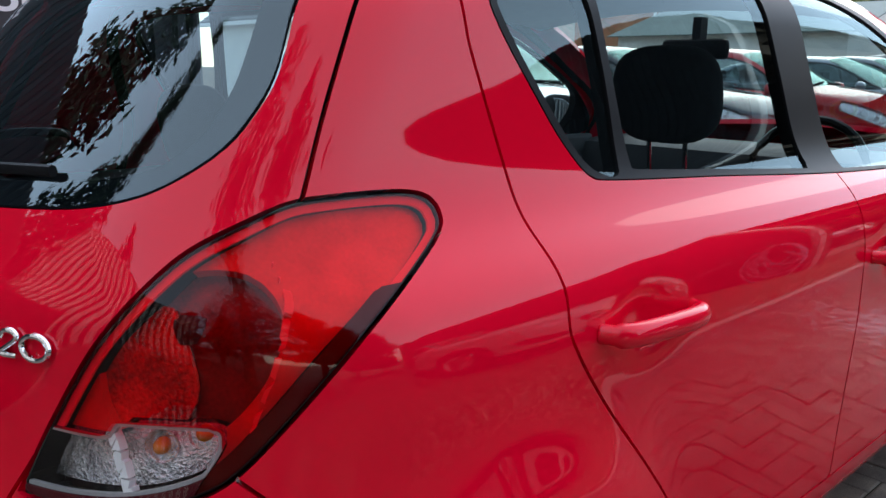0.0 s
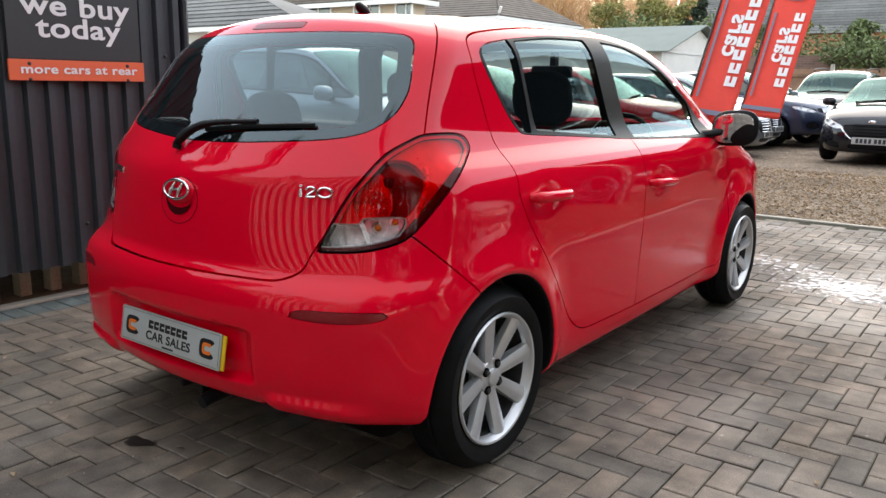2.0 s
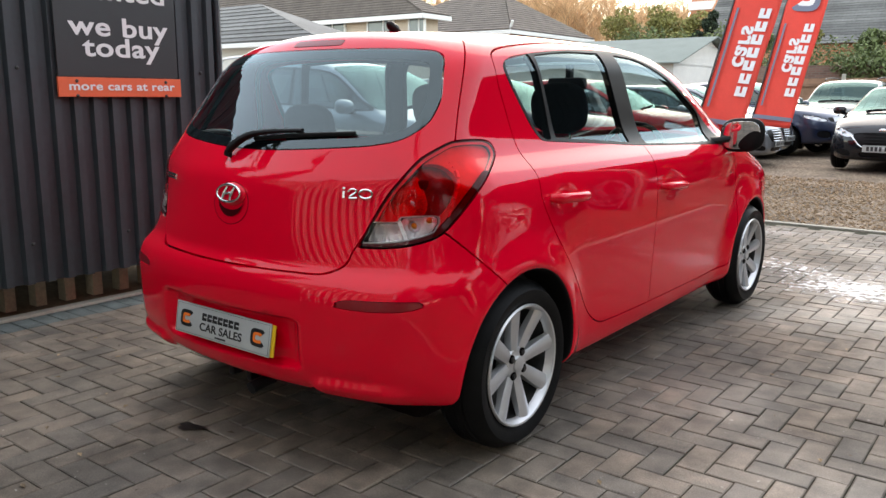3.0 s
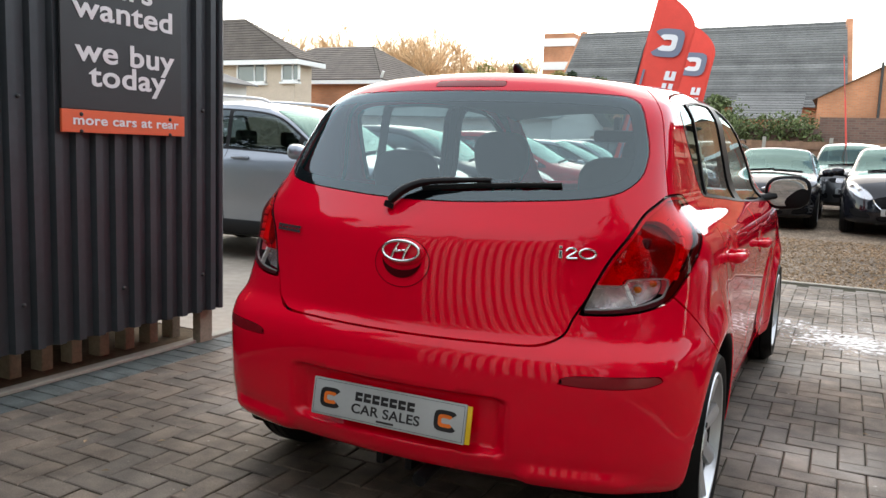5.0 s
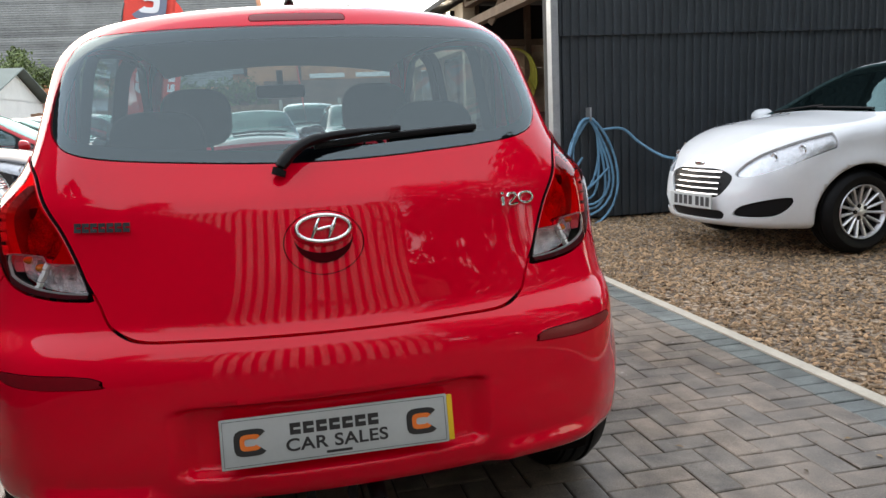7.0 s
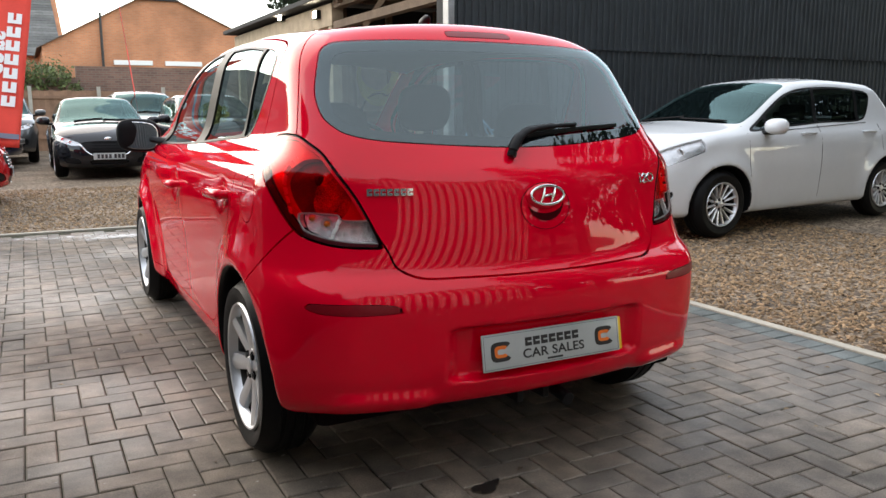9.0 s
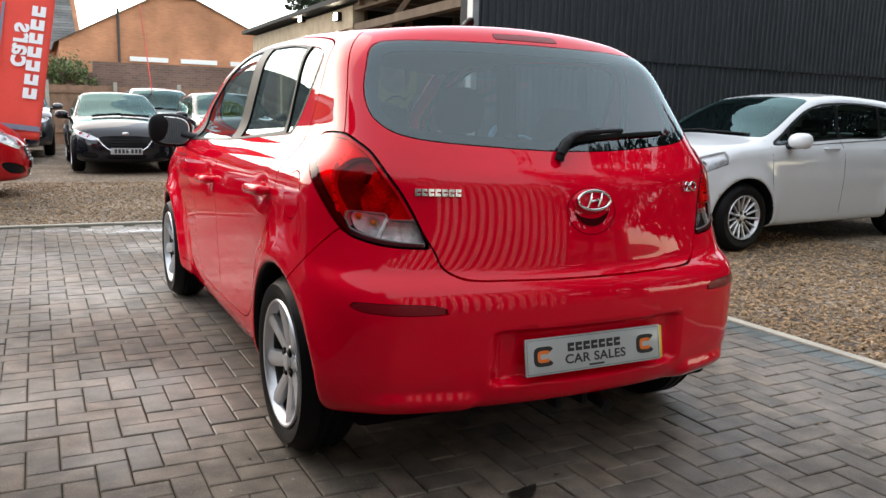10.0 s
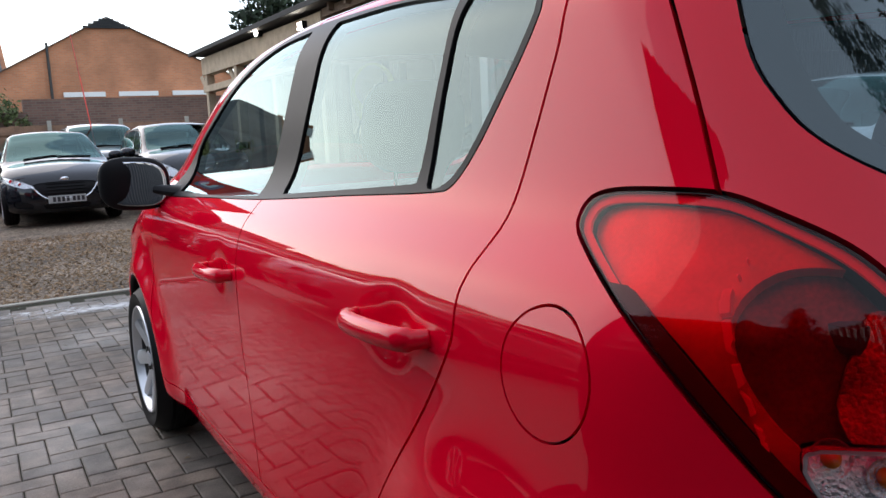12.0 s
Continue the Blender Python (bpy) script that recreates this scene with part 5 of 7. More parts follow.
    # saloon or estate
    return dict(
        top=[(-1.1, 1.05), (-0.75, 1.14), (-0.3, 1.32), (0.3, 1.43), (0.9, 1.46), (1.35, 1.445), (1.7, 1.33), (2.3, 1.07), (2.6, 0.98), (3.0, 0.93), (3.4, 0.84), (3.65, 0.72), (3.8, 0.66)],
        tail=[(0.2, -0.85), (0.45, -0.98), (0.8, -0.98), (1.0, -0.93), (1.2, -0.6), (1.5, -0.3)],
        nose=[(0.15, 3.48), (0.3, 3.62), (0.5, 3.63), (0.65, 3.58), (0.78, 3.45), (0.9, 3.2), (1.1, 2.9), (1.5, 2.5)],
        side=[(0.1, 0.74), (0.25, 0.82), (0.45, 0.85), (0.65, 0.862), (0.82, 0.855), (0.92, 0.83), (0.98, 0.785), (1.1, 0.735), (1.3, 0.65), (1.45, 0.57)],
        plan=[(-1.0, -0.08), (0.0, 0.0), (2.2, 0.0), (2.9, -0.03), (3.3, -0.10), (3.7, -0.24)],
        base=[(-1.0, 0.25), (0.0, 0.19), (2.7, 0.19), (3.7, 0.2)],
        half=1.0, wheel_r=0.33, arch_r=0.375, base_len=2.78, crown=0.040, tail_bow=0.25, nose_bow=0.36, flare=0.03, corner=0.16, edge=0.085, track=0.62), dict(
        glass=[(-0.30, 1.06), (0.5, 1.025), (1.5, 0.985), (2.35, 0.955), (2.15, 1.06), (1.70, 1.27), (1.4, 1.345), (0.8, 1.375), (0.2, 1.35), (-0.1, 1.25)],
        posts=[(0.10, 0.14), (1.14, 1.10), (2.02, 2.0)], screen=(1.44, 2.50, 0.70), length=3.75, height=1.55, rim=0.23, lamp=[(0.42, 0.60), (0.52, 0.665), (0.70, 0.735), (0.84, 0.765), (0.84, 0.70), (0.70, 0.625), (0.55, 0.585)],
        grille=[(-0.1, 0.43, 1), (-0.1, 0.66, 1), (0.25, 0.655), (0.44, 0.62), (0.38, 0.50), (0.28, 0.435)], doors=(0.10, 1.16, 2.30), fog=[(0.46, 0.28), (0.50, 0.36), (0.70, 0.38), (0.68, 0.30)], plate_z=0.40)


def parked_car(kind, body_paint, label, m, spokes=10, step=0.035, stretch=(1, 1, 1), rim_mat=None, side_glass=None, black_sill=False, rails=False, chrome_line=False, plate=True, name="parked_car", mirror_paint=None, grille_mat=None):
    """A parked car from one of the families, with its panes, lamps, grille, wheels and mirrors."""
    prof, d = profile(kind)
    grille_mat = grille_mat or CHROME
    car = thing(name, label, "car", "cars in the yard", m @ Matrix.Diagonal((*stretch, 1)))
    sh = Shell(**prof)
    V, T = sh.skin(step, (0, -1.15, 0.12), (1.0, d["length"] + 0.1, d["height"]))
    o = {k: outline(d[k]) for k in ("glass", "lamp", "grille", "fog")}
    L, wb, wr, ar = d["length"], prof["base_len"], prof["wheel_r"], prof["arch_r"]

    def take(V, T, fn, gap=0.002):
        q = fn(V)
        a, b = clip(V, T, q + gap), clip(V, T, gap - q)
        return (sh.settle(a[0], 2), a[1]), (sh.settle(b[0], 2), b[1])
    front = lambda k: (lambda V: np.maximum(inside(V[:, [0, 2]], o[k]), wb + (0.20 if k == "lamp" else 0.35) - V[:, 1]))
    liner, (V, T) = take(V, T, lambda V: np.minimum(np.hypot(V[:, 1], V[:, 2] - wr), np.hypot(V[:, 1] - wb, V[:, 2] - wr)) - ar - (0.03 if black_sill else 0.006), 0)
    lamp, (V, T) = take(V, T, front("lamp"))
    grille, (V, T) = take(V, T, front("grille"))
    fog, (V, T) = take(V, T, front("fog"))
    o["low"] = outline([(-0.1, d["plate_z"] - 0.135, 1), (-0.1, d["plate_z"] - 0.065, 1), (0.28, d["plate_z"] - 0.065), (0.32, d["plate_z"] - 0.09), (0.28, d["plate_z"] - 0.135)])
    low, (V, T) = take(V, T, front("low"))
    s0, s1, sw = d["screen"]
    so = outline([(-0.1, s0 + 0.02, 1), (sw * 0.74, s0 + 0.01), (sw * 0.83, s0 + 0.05), (sw, s1 - 0.22), (sw * 0.97, s1 - 0.1), (sw * 0.5, s1 - 0.01), (-0.1, s1, 1)])
    screen, (V, T) = take(V, T, lambda V: np.maximum(inside(V[:, [0, 1]], so), 0.85 - V[:, 2]), 0.001)
    win, (V, T) = take(V, T, lambda V: np.maximum(inside(V[:, [1, 2]], o["glass"]), 0.45 - V[:, 0]), 0.001)
    zt = prof["top"][3][1]
    rz = (d["glass"][0][1] + 0.02, d["glass"][-2][1] - 0.01)
    back, (V, T) = take(V, T, lambda V: np.maximum.reduce([rz[0] - V[:, 2], V[:, 2] - rz[1], V[:, 0] - 0.55, V[:, 1] - 0.1]), 0.001)
    panel("body", sh, V, T, body_paint, car, mirror="both", depth=0.02)
    panel("windscreen", sh, *screen, SCREEN_GLASS, car, depth=0, mirror="both").visible_shadow = False
    bk = panel("rear_window", sh, *back, DARK_GLASS, car, depth=0, mirror="both")
    panel("grille", sh, *grille, BLACK_TRIM, car, depth=0.03, lift=-0.012, mirror="both")
    panel("lower_grille", sh, *low, BLACK_TRIM, car, depth=0.03, lift=-0.012, mirror="both")
    posts = d["posts"]
    post = lambda V: np.maximum(-(inside(V[:, [1, 2]], o["glass"]) + 0.016), -1e9)
    panes = []
    rest = win
    fr = None
    def between(a, b):
        def fn(V):
            z0, z1 = d["glass"][0][1], d["glass"][6][1]
            u = (V[:, 2] - z0) / (z1 - z0)
            ya = a[0] + (a[1] - a[0]) * u + 0.025
            yb = b[0] + (b[1] - b[0]) * u - 0.025
            return np.maximum.reduce([inside(V[:, [1, 2]], o["glass"]) + 0.018, ya - V[:, 1], V[:, 1] - yb])
        return fn
    ends = [(-9, -9)] + posts + [(9, 9)]
    for a, b in zip(ends, ends[1:]):
        p, rest = take(*rest, between(a, b), 0.0)
        if len(p[1]) > 6:
            panes.append(p)
    for mir in (None, "left"):
        s = -1 if mir else 1
        for ahead in (1, -1):
            panel("wheel_arch", sh, *clip(*liner, ahead * (liner[0][:, 1] - 1.3)), BLACK_TRIM, car, depth=0, lift=0.002, mirror=mir)
        panel("window_surround", sh, *rest, BLACK_TRIM, car, depth=0.01, mirror=mir)
        for p in panes:
            w = panel("side_window", sh, *p, side_glass or CAR_GLASS, car, depth=0, mirror=mir)
            w.visible_shadow = False
        hl = panel("headlamp", sh, *lamp, HEADLAMP, car, "clear headlamp", depth=0.03, lift=-0.02, mirror=mir)
        lx, lz = np.mean([p[0] for p in d["lamp"]]), np.mean([p[1] for p in d["lamp"]])
        for dx, r in ((-0.055, 0.026), (0.055, 0.030)):
            ex, ez = lx + dx, lz + dx * 0.45
            e = Vector((s * ex, prof_nose(sh, ex, ez) - 0.012, ez))
            bm = bmesh.new()
            lathe(bm, [(-0.01, 0.002), (-0.01, r * 0.8), (0.004, r), (0.006, r * 1.12), (0.0, r * 1.2)], seg=20, m=Matrix.Translation(e) @ pose(0, 0, 0, 0, 0, 90))
            part("lamp_ring", bm, CHROME, hl, smooth=40)
        panel("headlamp_lens", sh, *lamp, CLEAR, hl, depth=0, lift=0.001, mirror=mir)
        panel("fog_lamp_recess", sh, *fog, BLACK_TRIM, car, depth=0.03, lift=-0.012, mirror=mir)
        for y in (0.0, wb):
            wheel(wr, d["rim"], 0.21, spokes, car, pose(s * (prof["side"][3][1] - 0.115), y, wr, 0, 0, 0 if s > 0 else 180), rim_mat or ALLOY, lugs=5, spoke_w=(0.014, 0.022) if spokes > 12 else (0.022, 0.034))
        # door gaps as thin near-black bars that hold the gap's shade as colour, and handles
        z0, z1 = prof["base"][1][1] + 0.10, d["glass"][1][1] - 0.02
        for y in d["doors"]:
            bm = bmesh.new()
            zs = np.linspace(z0, z1, 12)
            pts = []
            for z in zs:
                yy = y + (0.10 if y == d["doors"][0] else 0.0) * max(0, (0.75 - z)) * 2.4
                pts.append((s * (side_x(sh, yy, z) - 0.0015), yy, z))
            tube(bm, pts, 0.0035, 6)
            part("door_gap", bm, GAP, car)
        for y in (d["doors"][0] + 0.22, d["doors"][1] + 0.2):
            bm = bmesh.new()
            z = z1 - 0.075
            xx = side_x(sh, y, z)
            tube(bm, bend([(s * (xx - 0.005), y - 0.1, z), (s * (xx + 0.025), y - 0.08, z), (s * (xx + 0.028), y + 0.08, z), (s * (xx - 0.005), y + 0.1, z)]), 0.014, 8)
            part("door_handle", bm, body_paint, car, smooth=40)
        if chrome_line:
            bm = bmesh.new()
            pts = [(s * (side_x(sh, y, d["glass"][1][1] - 0.012 - 0.045 * (y - 0.5)) + 0.001), y, d["glass"][1][1] - 0.012 - 0.045 * (y - 0.5)) for y in np.linspace(0.3, 1.9, 14)]
            tube(bm, pts, 0.008, 6)
            part("chrome_strip", bm, CHROME, car, smooth=40)
        if black_sill:
            bm = bmesh.new()
            pts = [(s * (side_x(sh, y, 0.40) - 0.035), y, 0.36) for y in np.linspace(ar + 0.02, wb - ar - 0.02, 10)]
            tube(bm, pts, 0.075, 8, 1.2)
            part("sill_cladding", bm, BLACK_TRIM, car, smooth=40)
        if rails:
            bm = bmesh.new()
            tube(bm, bend([(s * 0.55, -0.35, zt - 0.02), (s * 0.565, -0.2, zt + 0.03), (s * 0.57, 0.6, zt + 0.045), (s * 0.565, 1.3, zt + 0.01), (s * 0.55, 1.45, zt - 0.03)]), 0.016, 8)
            part("roof_rail", bm, ALLOY if body_paint is SILVER else BLACK_TRIM, car, smooth=40)
        my, mz = posts[2][0] + 0.10, d["glass"][3][1] + 0.045
        bm = bmesh.new()
        vs = bmesh.ops.create_uvsphere(bm, u_segments=20, v_segments=12, radius=1)["verts"]
        cx = prof["side"][3][1] + 0.10
        for v in vs:
            p = v.co.copy()
            v.co = Vector((s * cx + math.copysign(abs(p.x) ** 0.75, p.x) * 0.115, my + p.y * (0.09 if p.y > 0 else 0.03), mz + math.copysign(abs(p.z) ** 0.8, p.z) * 0.075))
        mo = part("door_mirror", bm, mirror_paint or body_paint, car, smooth=0)
        bm = bmesh.new()
        tube(bm, [(s * (cx - 0.19), my - 0.03, mz - 0.06), (s * (cx - 0.02), my, mz - 0.055)], [0.045, 0.035], 8, 0.6)
        part("mirror_arm", bm, BLACK_TRIM, mo, smooth=40)
    # grille bars, plate with plain bars, wipers, seats
    gz0, gz1 = d["grille"][0][1], d["grille"][1][1]
    if grille_mat is BLACK_TRIM:
        q = d["grille"]
        pts = []
        for x in np.linspace(-1, 1, 25):
            ax = abs(x) * (q[3][0] + 0.02)
            z = q[0][1] - 0.012 + (q[3][1] - q[0][1]) * max(0.0, (abs(x) - 0.55) / 0.45) ** 1.5
            pts.append((math.copysign(ax, x), prof_nose(sh, ax, z) + 0.004, z))
        bm = bmesh.new()
        tube(bm, pts, 0.012, 8)
        part("chrome_edge", bm, CHROME, car, "chrome lower edge of the grille", smooth=40)
    for k in range(5):
        z = gz0 + (gz1 - gz0) * (k + 0.5) / 5
        bm = bmesh.new()
        wdt = 0.27
        pts = [(x, float(prof_nose(sh, x, z)) + 0.002, z) for x in np.linspace(-wdt, wdt, 9)]
        tube(bm, pts, 0.007, 6)
        part("grille_bar", bm, grille_mat, car, smooth=40)
    if plate:
        z = d["plate_z"]
        y = prof_nose(sh, 0.0, z)
        pl = new("number_plate")
        pl.parent = car
        pl.matrix_basis = pose(0, y + 0.012, z, 90, 0, 180)
        bm = bmesh.new()
        box(bm, (-0.26, -0.055, -0.006), (0.26, 0.055, 0.002), 0.004)
        part("plate_face", bm, PLATE_WHITE, pl)
        for k in range(7):
            x = -0.20 + k * 0.062 + (0.022 if k > 3 else 0)
            bm = bmesh.new()
            box(bm, (x, -0.036, 0.002), (x + 0.042, 0.036, 0.0035))
            part("plain_bar", bm, PRINT, pl)
    bm = bmesh.new()
    vs = bmesh.ops.create_uvsphere(bm, u_segments=16, v_segments=8, radius=1)["verts"]
    for v in vs:
        v.co = Vector((v.co.x * 0.06, v.co.y * 0.01, v.co.z * 0.035))
    bz = gz1 + 0.035
    part("round_badge", bm, CHROME, car, smooth=0).location = (0, prof_nose(sh, 0, bz) + 0.002, bz)
    for x in (-0.28, 0.22):
        bm = bmesh.new()
        f = lambda x, y: (x, y, float(sh.top(y)) - prof["crown"] * (x / 0.55) ** 2 + 0.012)
        tube(bm, [f(x - 0.25, s1 - 0.10), f(x, s1 - 0.06), f(x + 0.25, s1 - 0.05)], 0.010, 6)
        part("wiper", bm, BLACK_TRIM, car, smooth=40)
    hz = d["glass"][1][1]
    for x in (-0.37, 0.37):
        for y, bz in ((1.25, hz + 0.02), (0.35, hz - 0.06)):
            bm = bmesh.new()
            box(bm, (x - 0.24, y - 0.28, 0.5), (x + 0.24, y - 0.12, bz), 0.05)
            box(bm, (x - 0.13, y - 0.30, bz), (x + 0.13, y - 0.20, bz + 0.17), 0.04)
            part("seat", bm, SEAT, car, smooth=40)
    bm = bmesh.new()
    box(bm, (-0.72, s1 - 0.55, 0.4), (0.72, s1 - 0.08, hz - 0.09), 0.06)
    part("dashboard", bm, DASH, car, smooth=40)
    bm = bmesh.new()
    box(bm, (-0.74, -0.75, 0.24), (0.74, L - 0.75, 0.36), 0.03)
    part("underbody", bm, GAP, car)
    return car


def prof_nose(sh, x, z):
    ys = np.linspace(4.2, 1.5, 1400)
    f = sh.f(np.stack([np.full_like(ys, x), ys, np.full_like(ys, z)], 1))
    return float(ys[np.argmax(f < 0)])


white_car = parked_car("supermini", WHITE, "clean white hatchback parked on bark gravel by the black shed", pose(6.74, 3.66, 0, 0, 0, 96), spokes=15, step=0.026, stretch=(1.0, 1.09, 0.99), chrome_line=True, name="white_hatchback", side_glass=DARK_GLASS)
bm = bmesh.new()
rod(bm, (0, 1.28, 1.40), (0, 0.98, 1.80), 0.006, 6, 0.003)
part("roof_aerial", bm, BLACK_TRIM, white_car)
parked_car("suv", SILVER, "silver-blue sport utility car parked on concrete by the black cabin", pose(-5.55, 4.42, 0, 0, 0, -90), spokes=10, step=0.028, stretch=(1, 1, 0.965), black_sill=True, rails=True, name="silver_suv", side_glass=DARK_GLASS)
parked_car("saloon", BLACK, "black estate car with chrome grille edge facing the paved drive", pose(-0.13, 16.03, 0, 0, 0, 180), name="black_estate", step=0.035, grille_mat=BLACK_TRIM)
parked_car("supermini", BLACK, "black family hatchback parked beside the timber barn", pose(1.95, 15.6, 0, 0, 0, 180), name="black_hatchback", grille_mat=BLACK_TRIM, stretch=(1.06, 1.06, 1.02))
parked_car("supermini", DEEP_RED, "red hatchback with its nose towards the gravel lane", pose(-4.9, 9.25, 0, 0, 0, -90), name="red_hatchback")
parked_car("saloon", SILVER, "silver saloon with a wide chrome grille beside the banners", pose(-5.5, 13.1, 0, 0, 0, -91), name="silver_saloon")
parked_car("supermini", STEEL_GREY, "grey hatchback parked in the row of cars", pose(-5.5, 15.2, 0, 0, 0, -93), name="grey_hatchback")
parked_car("suv", NAVY, "dark blue sport utility car in the row of cars", pose(-4.9, 17.3, 0, 0, 0, -104), name="blue_suv", stretch=(1, 1, 0.95))
parked_car("suv", DARK_GREY, "dark grey off-road car with roof rails by the fence", pose(-2.05, 20.95, 0, 0, 0, 180), name="grey_off_roader", rails=True, stretch=(1.04, 1.0, 1.0))
parked_car("supermini", BLACK, "black hatchback parked beyond the silver car", pose(-5.6, 7.4, 0, 0, 0, -90), name="black_city_car", stretch=(1.05, 1.05, 1.0), side_glass=DARK_GLASS)
parked_car("suv", DARK_GREY, "dark car behind the black estate car", pose(1.2, 20.0, 0, 0, 0, 180), name="dark_suv")
parked_car("supermini", NAVY, "navy blue hatchback in the bay of the barn", pose(6.9, 8.75, 0, 0, 0, 92), name="navy_hatchback")


# ---- cabin, shed and barn ----
def corrugated(name, length, z0, z1, pitch, depth, material, parent, m, thick=0.03, flat=0.45):
    """A sheet wall along x with upright ridges towards -y, closed at the back."""
    n = int(length / pitch)
    xs, ds = [], []
    for k in range(n):
        for u, d in ((0.0, 0), (flat / 2, 0), (flat / 2 + 0.10, 1), (1 - flat / 2 - 0.10, 1), (1 - flat / 2, 0)):
            xs.append((k + u) * pitch)
            ds.append(d * depth)
    V, F = [], []
    for x, d in zip(xs, ds):
        V += [(x, -d, z0), (x, -d, z1), (x, thick, z1), (x, thick, z0)]
    for k in range(len(xs) - 1):
        a, b = 4 * k, 4 * k + 4
        F += [(a, b, b + 1, a + 1), (a + 1, b + 1, b + 2, a + 2), (a + 3, a + 2, b + 2, b + 3), (a, a + 3, b + 3, b)]
    F += [(0, 1, 2, 3), (4 * len(xs) - 4, 4 * len(xs) - 1, 4 * len(xs) - 2, 4 * len(xs) - 3)]
    ob = raw(name, V, F, material, parent, smooth=False)
    ob.matrix_basis = m
    return ob


cabin = thing("site_cabin", "black corrugated steel cabin raised on short timber feet", "cabin")
corrugated("side_wall", 7.0, 0.20, 2.30, 0.112, 0.030, DARK_SHEET, cabin, pose(-2.155, 1.02 - 7.0 + 0.03, 0, 0, 0, 90))
corrugated("end_wall", 2.4, 0.20, 2.30, 0.112, 0.030, DARK_SHEET, cabin, pose(-2.16, 1.02, 0, 0, 0, 180))
bm = bmesh.new()
box(bm, (-4.6, -6.0, 0.22), (-2.20, 0.96, 2.18))
part("cabin_core", bm, DARK_BOARD, cabin)
bm = bmesh.new()
box(bm, (-4.58, -5.98, 2.182), (-2.19, 0.98, 2.27), 0.01)
part("cabin_roof", bm, DARK_SHEET, cabin)
bm = bmesh.new()
rod(bm, (-2.148, 1.012, 0.20), (-2.148, 1.012, 2.30), 0.022, 8)
part("corner_post", bm, DARK_SHEET, cabin)
for k in range(14):
    y = 0.93 - k * 0.175
    bm = bmesh.new()
    box(bm, (-2.50, y - 0.032, -0.016), (-2.41, y + 0.032, 0.225), 0.006)
    part("timber_foot", bm, FOOT_WOOD, cabin, "pale weathered timber foot")
for k in range(10):
    y = 0.85 - k * 0.56
    for z in (0.42, 1.35):
        bm = bmesh.new()
        bmesh.ops.create_uvsphere(bm, u_segments=8, v_segments=6, radius=0.011)
        part("bolt_head", bm, DARK_METAL, cabin).location = (-2.122, y, z)
bm = bmesh.new()
box(bm, (-2.25, 0.90, -0.016), (-2.19, 1.00, 0.225), 0.004)
part("corner_foot", bm, FOOT_WOOD, cabin, "weathered board foot at the corner")
sign = thing("cabin_sign", "black and orange sign with white lettering on the cabin", "sign")
SX = -2.098
bm = bmesh.new()
box(bm, (SX - 0.014, -0.070, 1.312), (SX, 0.668, 2.22), 0.002)
part("black_panel", bm, SIGN_BLACK, sign)
bm = bmesh.new()
box(bm, (SX - 0.010, -0.075, 1.203), (SX + 0.004, 0.684, 1.309), 0.002)
part("orange_strip", bm, SIGN_ORANGE, sign)
up = lambda y, z, l=0.002: Matrix.Translation((SX + l, y, z)) @ Matrix(((0, 0, 1), (1, 0, 0), (0, 1, 0))).to_4x4()
for text, size, y, z in (("cars", 0.145, 0.30, 1.855), ("wanted", 0.145, 0.30, 1.735), ("we buy", 0.145, 0.312, 1.538), ("today", 0.145, 0.318, 1.426)):
    lettering(text, size, SIGN_WHITE, sign, up(y, z), align="CENTER", wide=1.36, bold=0.0028)
lettering("more cars at rear", 0.064, SIGN_WHITE, sign, up(0.31, 1.240, 0.006), align="CENTER", wide=1.36, bold=0.0012)
for y in (0.03, 0.58):
    for z in (1.288, 1.208, 2.12):
        bm = bmesh.new()
        bmesh.ops.create_uvsphere(bm, u_segments=8, v_segments=6, radius=0.010)
        part("sign_screw", bm, DARK_METAL, sign).location = (SX + 0.004, y, z)

shed = thing("black_shed", "tall black corrugated steel shed with a pale corner post", "shed")
corrugated("front_wall", 9.6, 0.02, 1.88, 0.092, 0.022, DARK_SHEET, shed, pose(2.90, 5.42, 0), flat=0.5)
corrugated("upper_wall", 9.6, 1.88, 3.14, 0.092, 0.022, DARK_SHEET, shed, pose(2.90, 5.39, 0), flat=0.5)
bm = bmesh.new()
box(bm, (2.86, 5.46, 0.0), (12.4, 5.75, 3.10))
part("shed_core", bm, DARK_BOARD, shed)
bm = bmesh.new()
box(bm, (2.795, 5.345, -0.016), (2.875, 5.47, 3.14), 0.006)
part("corner_post", bm, GALV, shed, "pale galvanised corner post")
for k in range(10):
    bm = bmesh.new()
    box(bm, (3.0 + k * 0.92, 5.345, 1.86), (3.02 + k * 0.92, 5.37, 1.88), 0.002)
    part("rivet_plate", bm, DARK_METAL, shed)
bm = bmesh.new()
box(bm, (12.4, 5.5, 0), (15.5, 5.8, 3.5))
tagged(part("wall_east", bm, BRICK_BROWN), "brown brick wall beside the shed", "wall", kind="structure")
bm = bmesh.new()
box(bm, (12.42, 5.42, 1.9), (15.4, 5.5, 2.2), 0.01)
tagged(part("trim", bm, FRAME_WHITE), "pale window sill band", "trim", kind="structure")

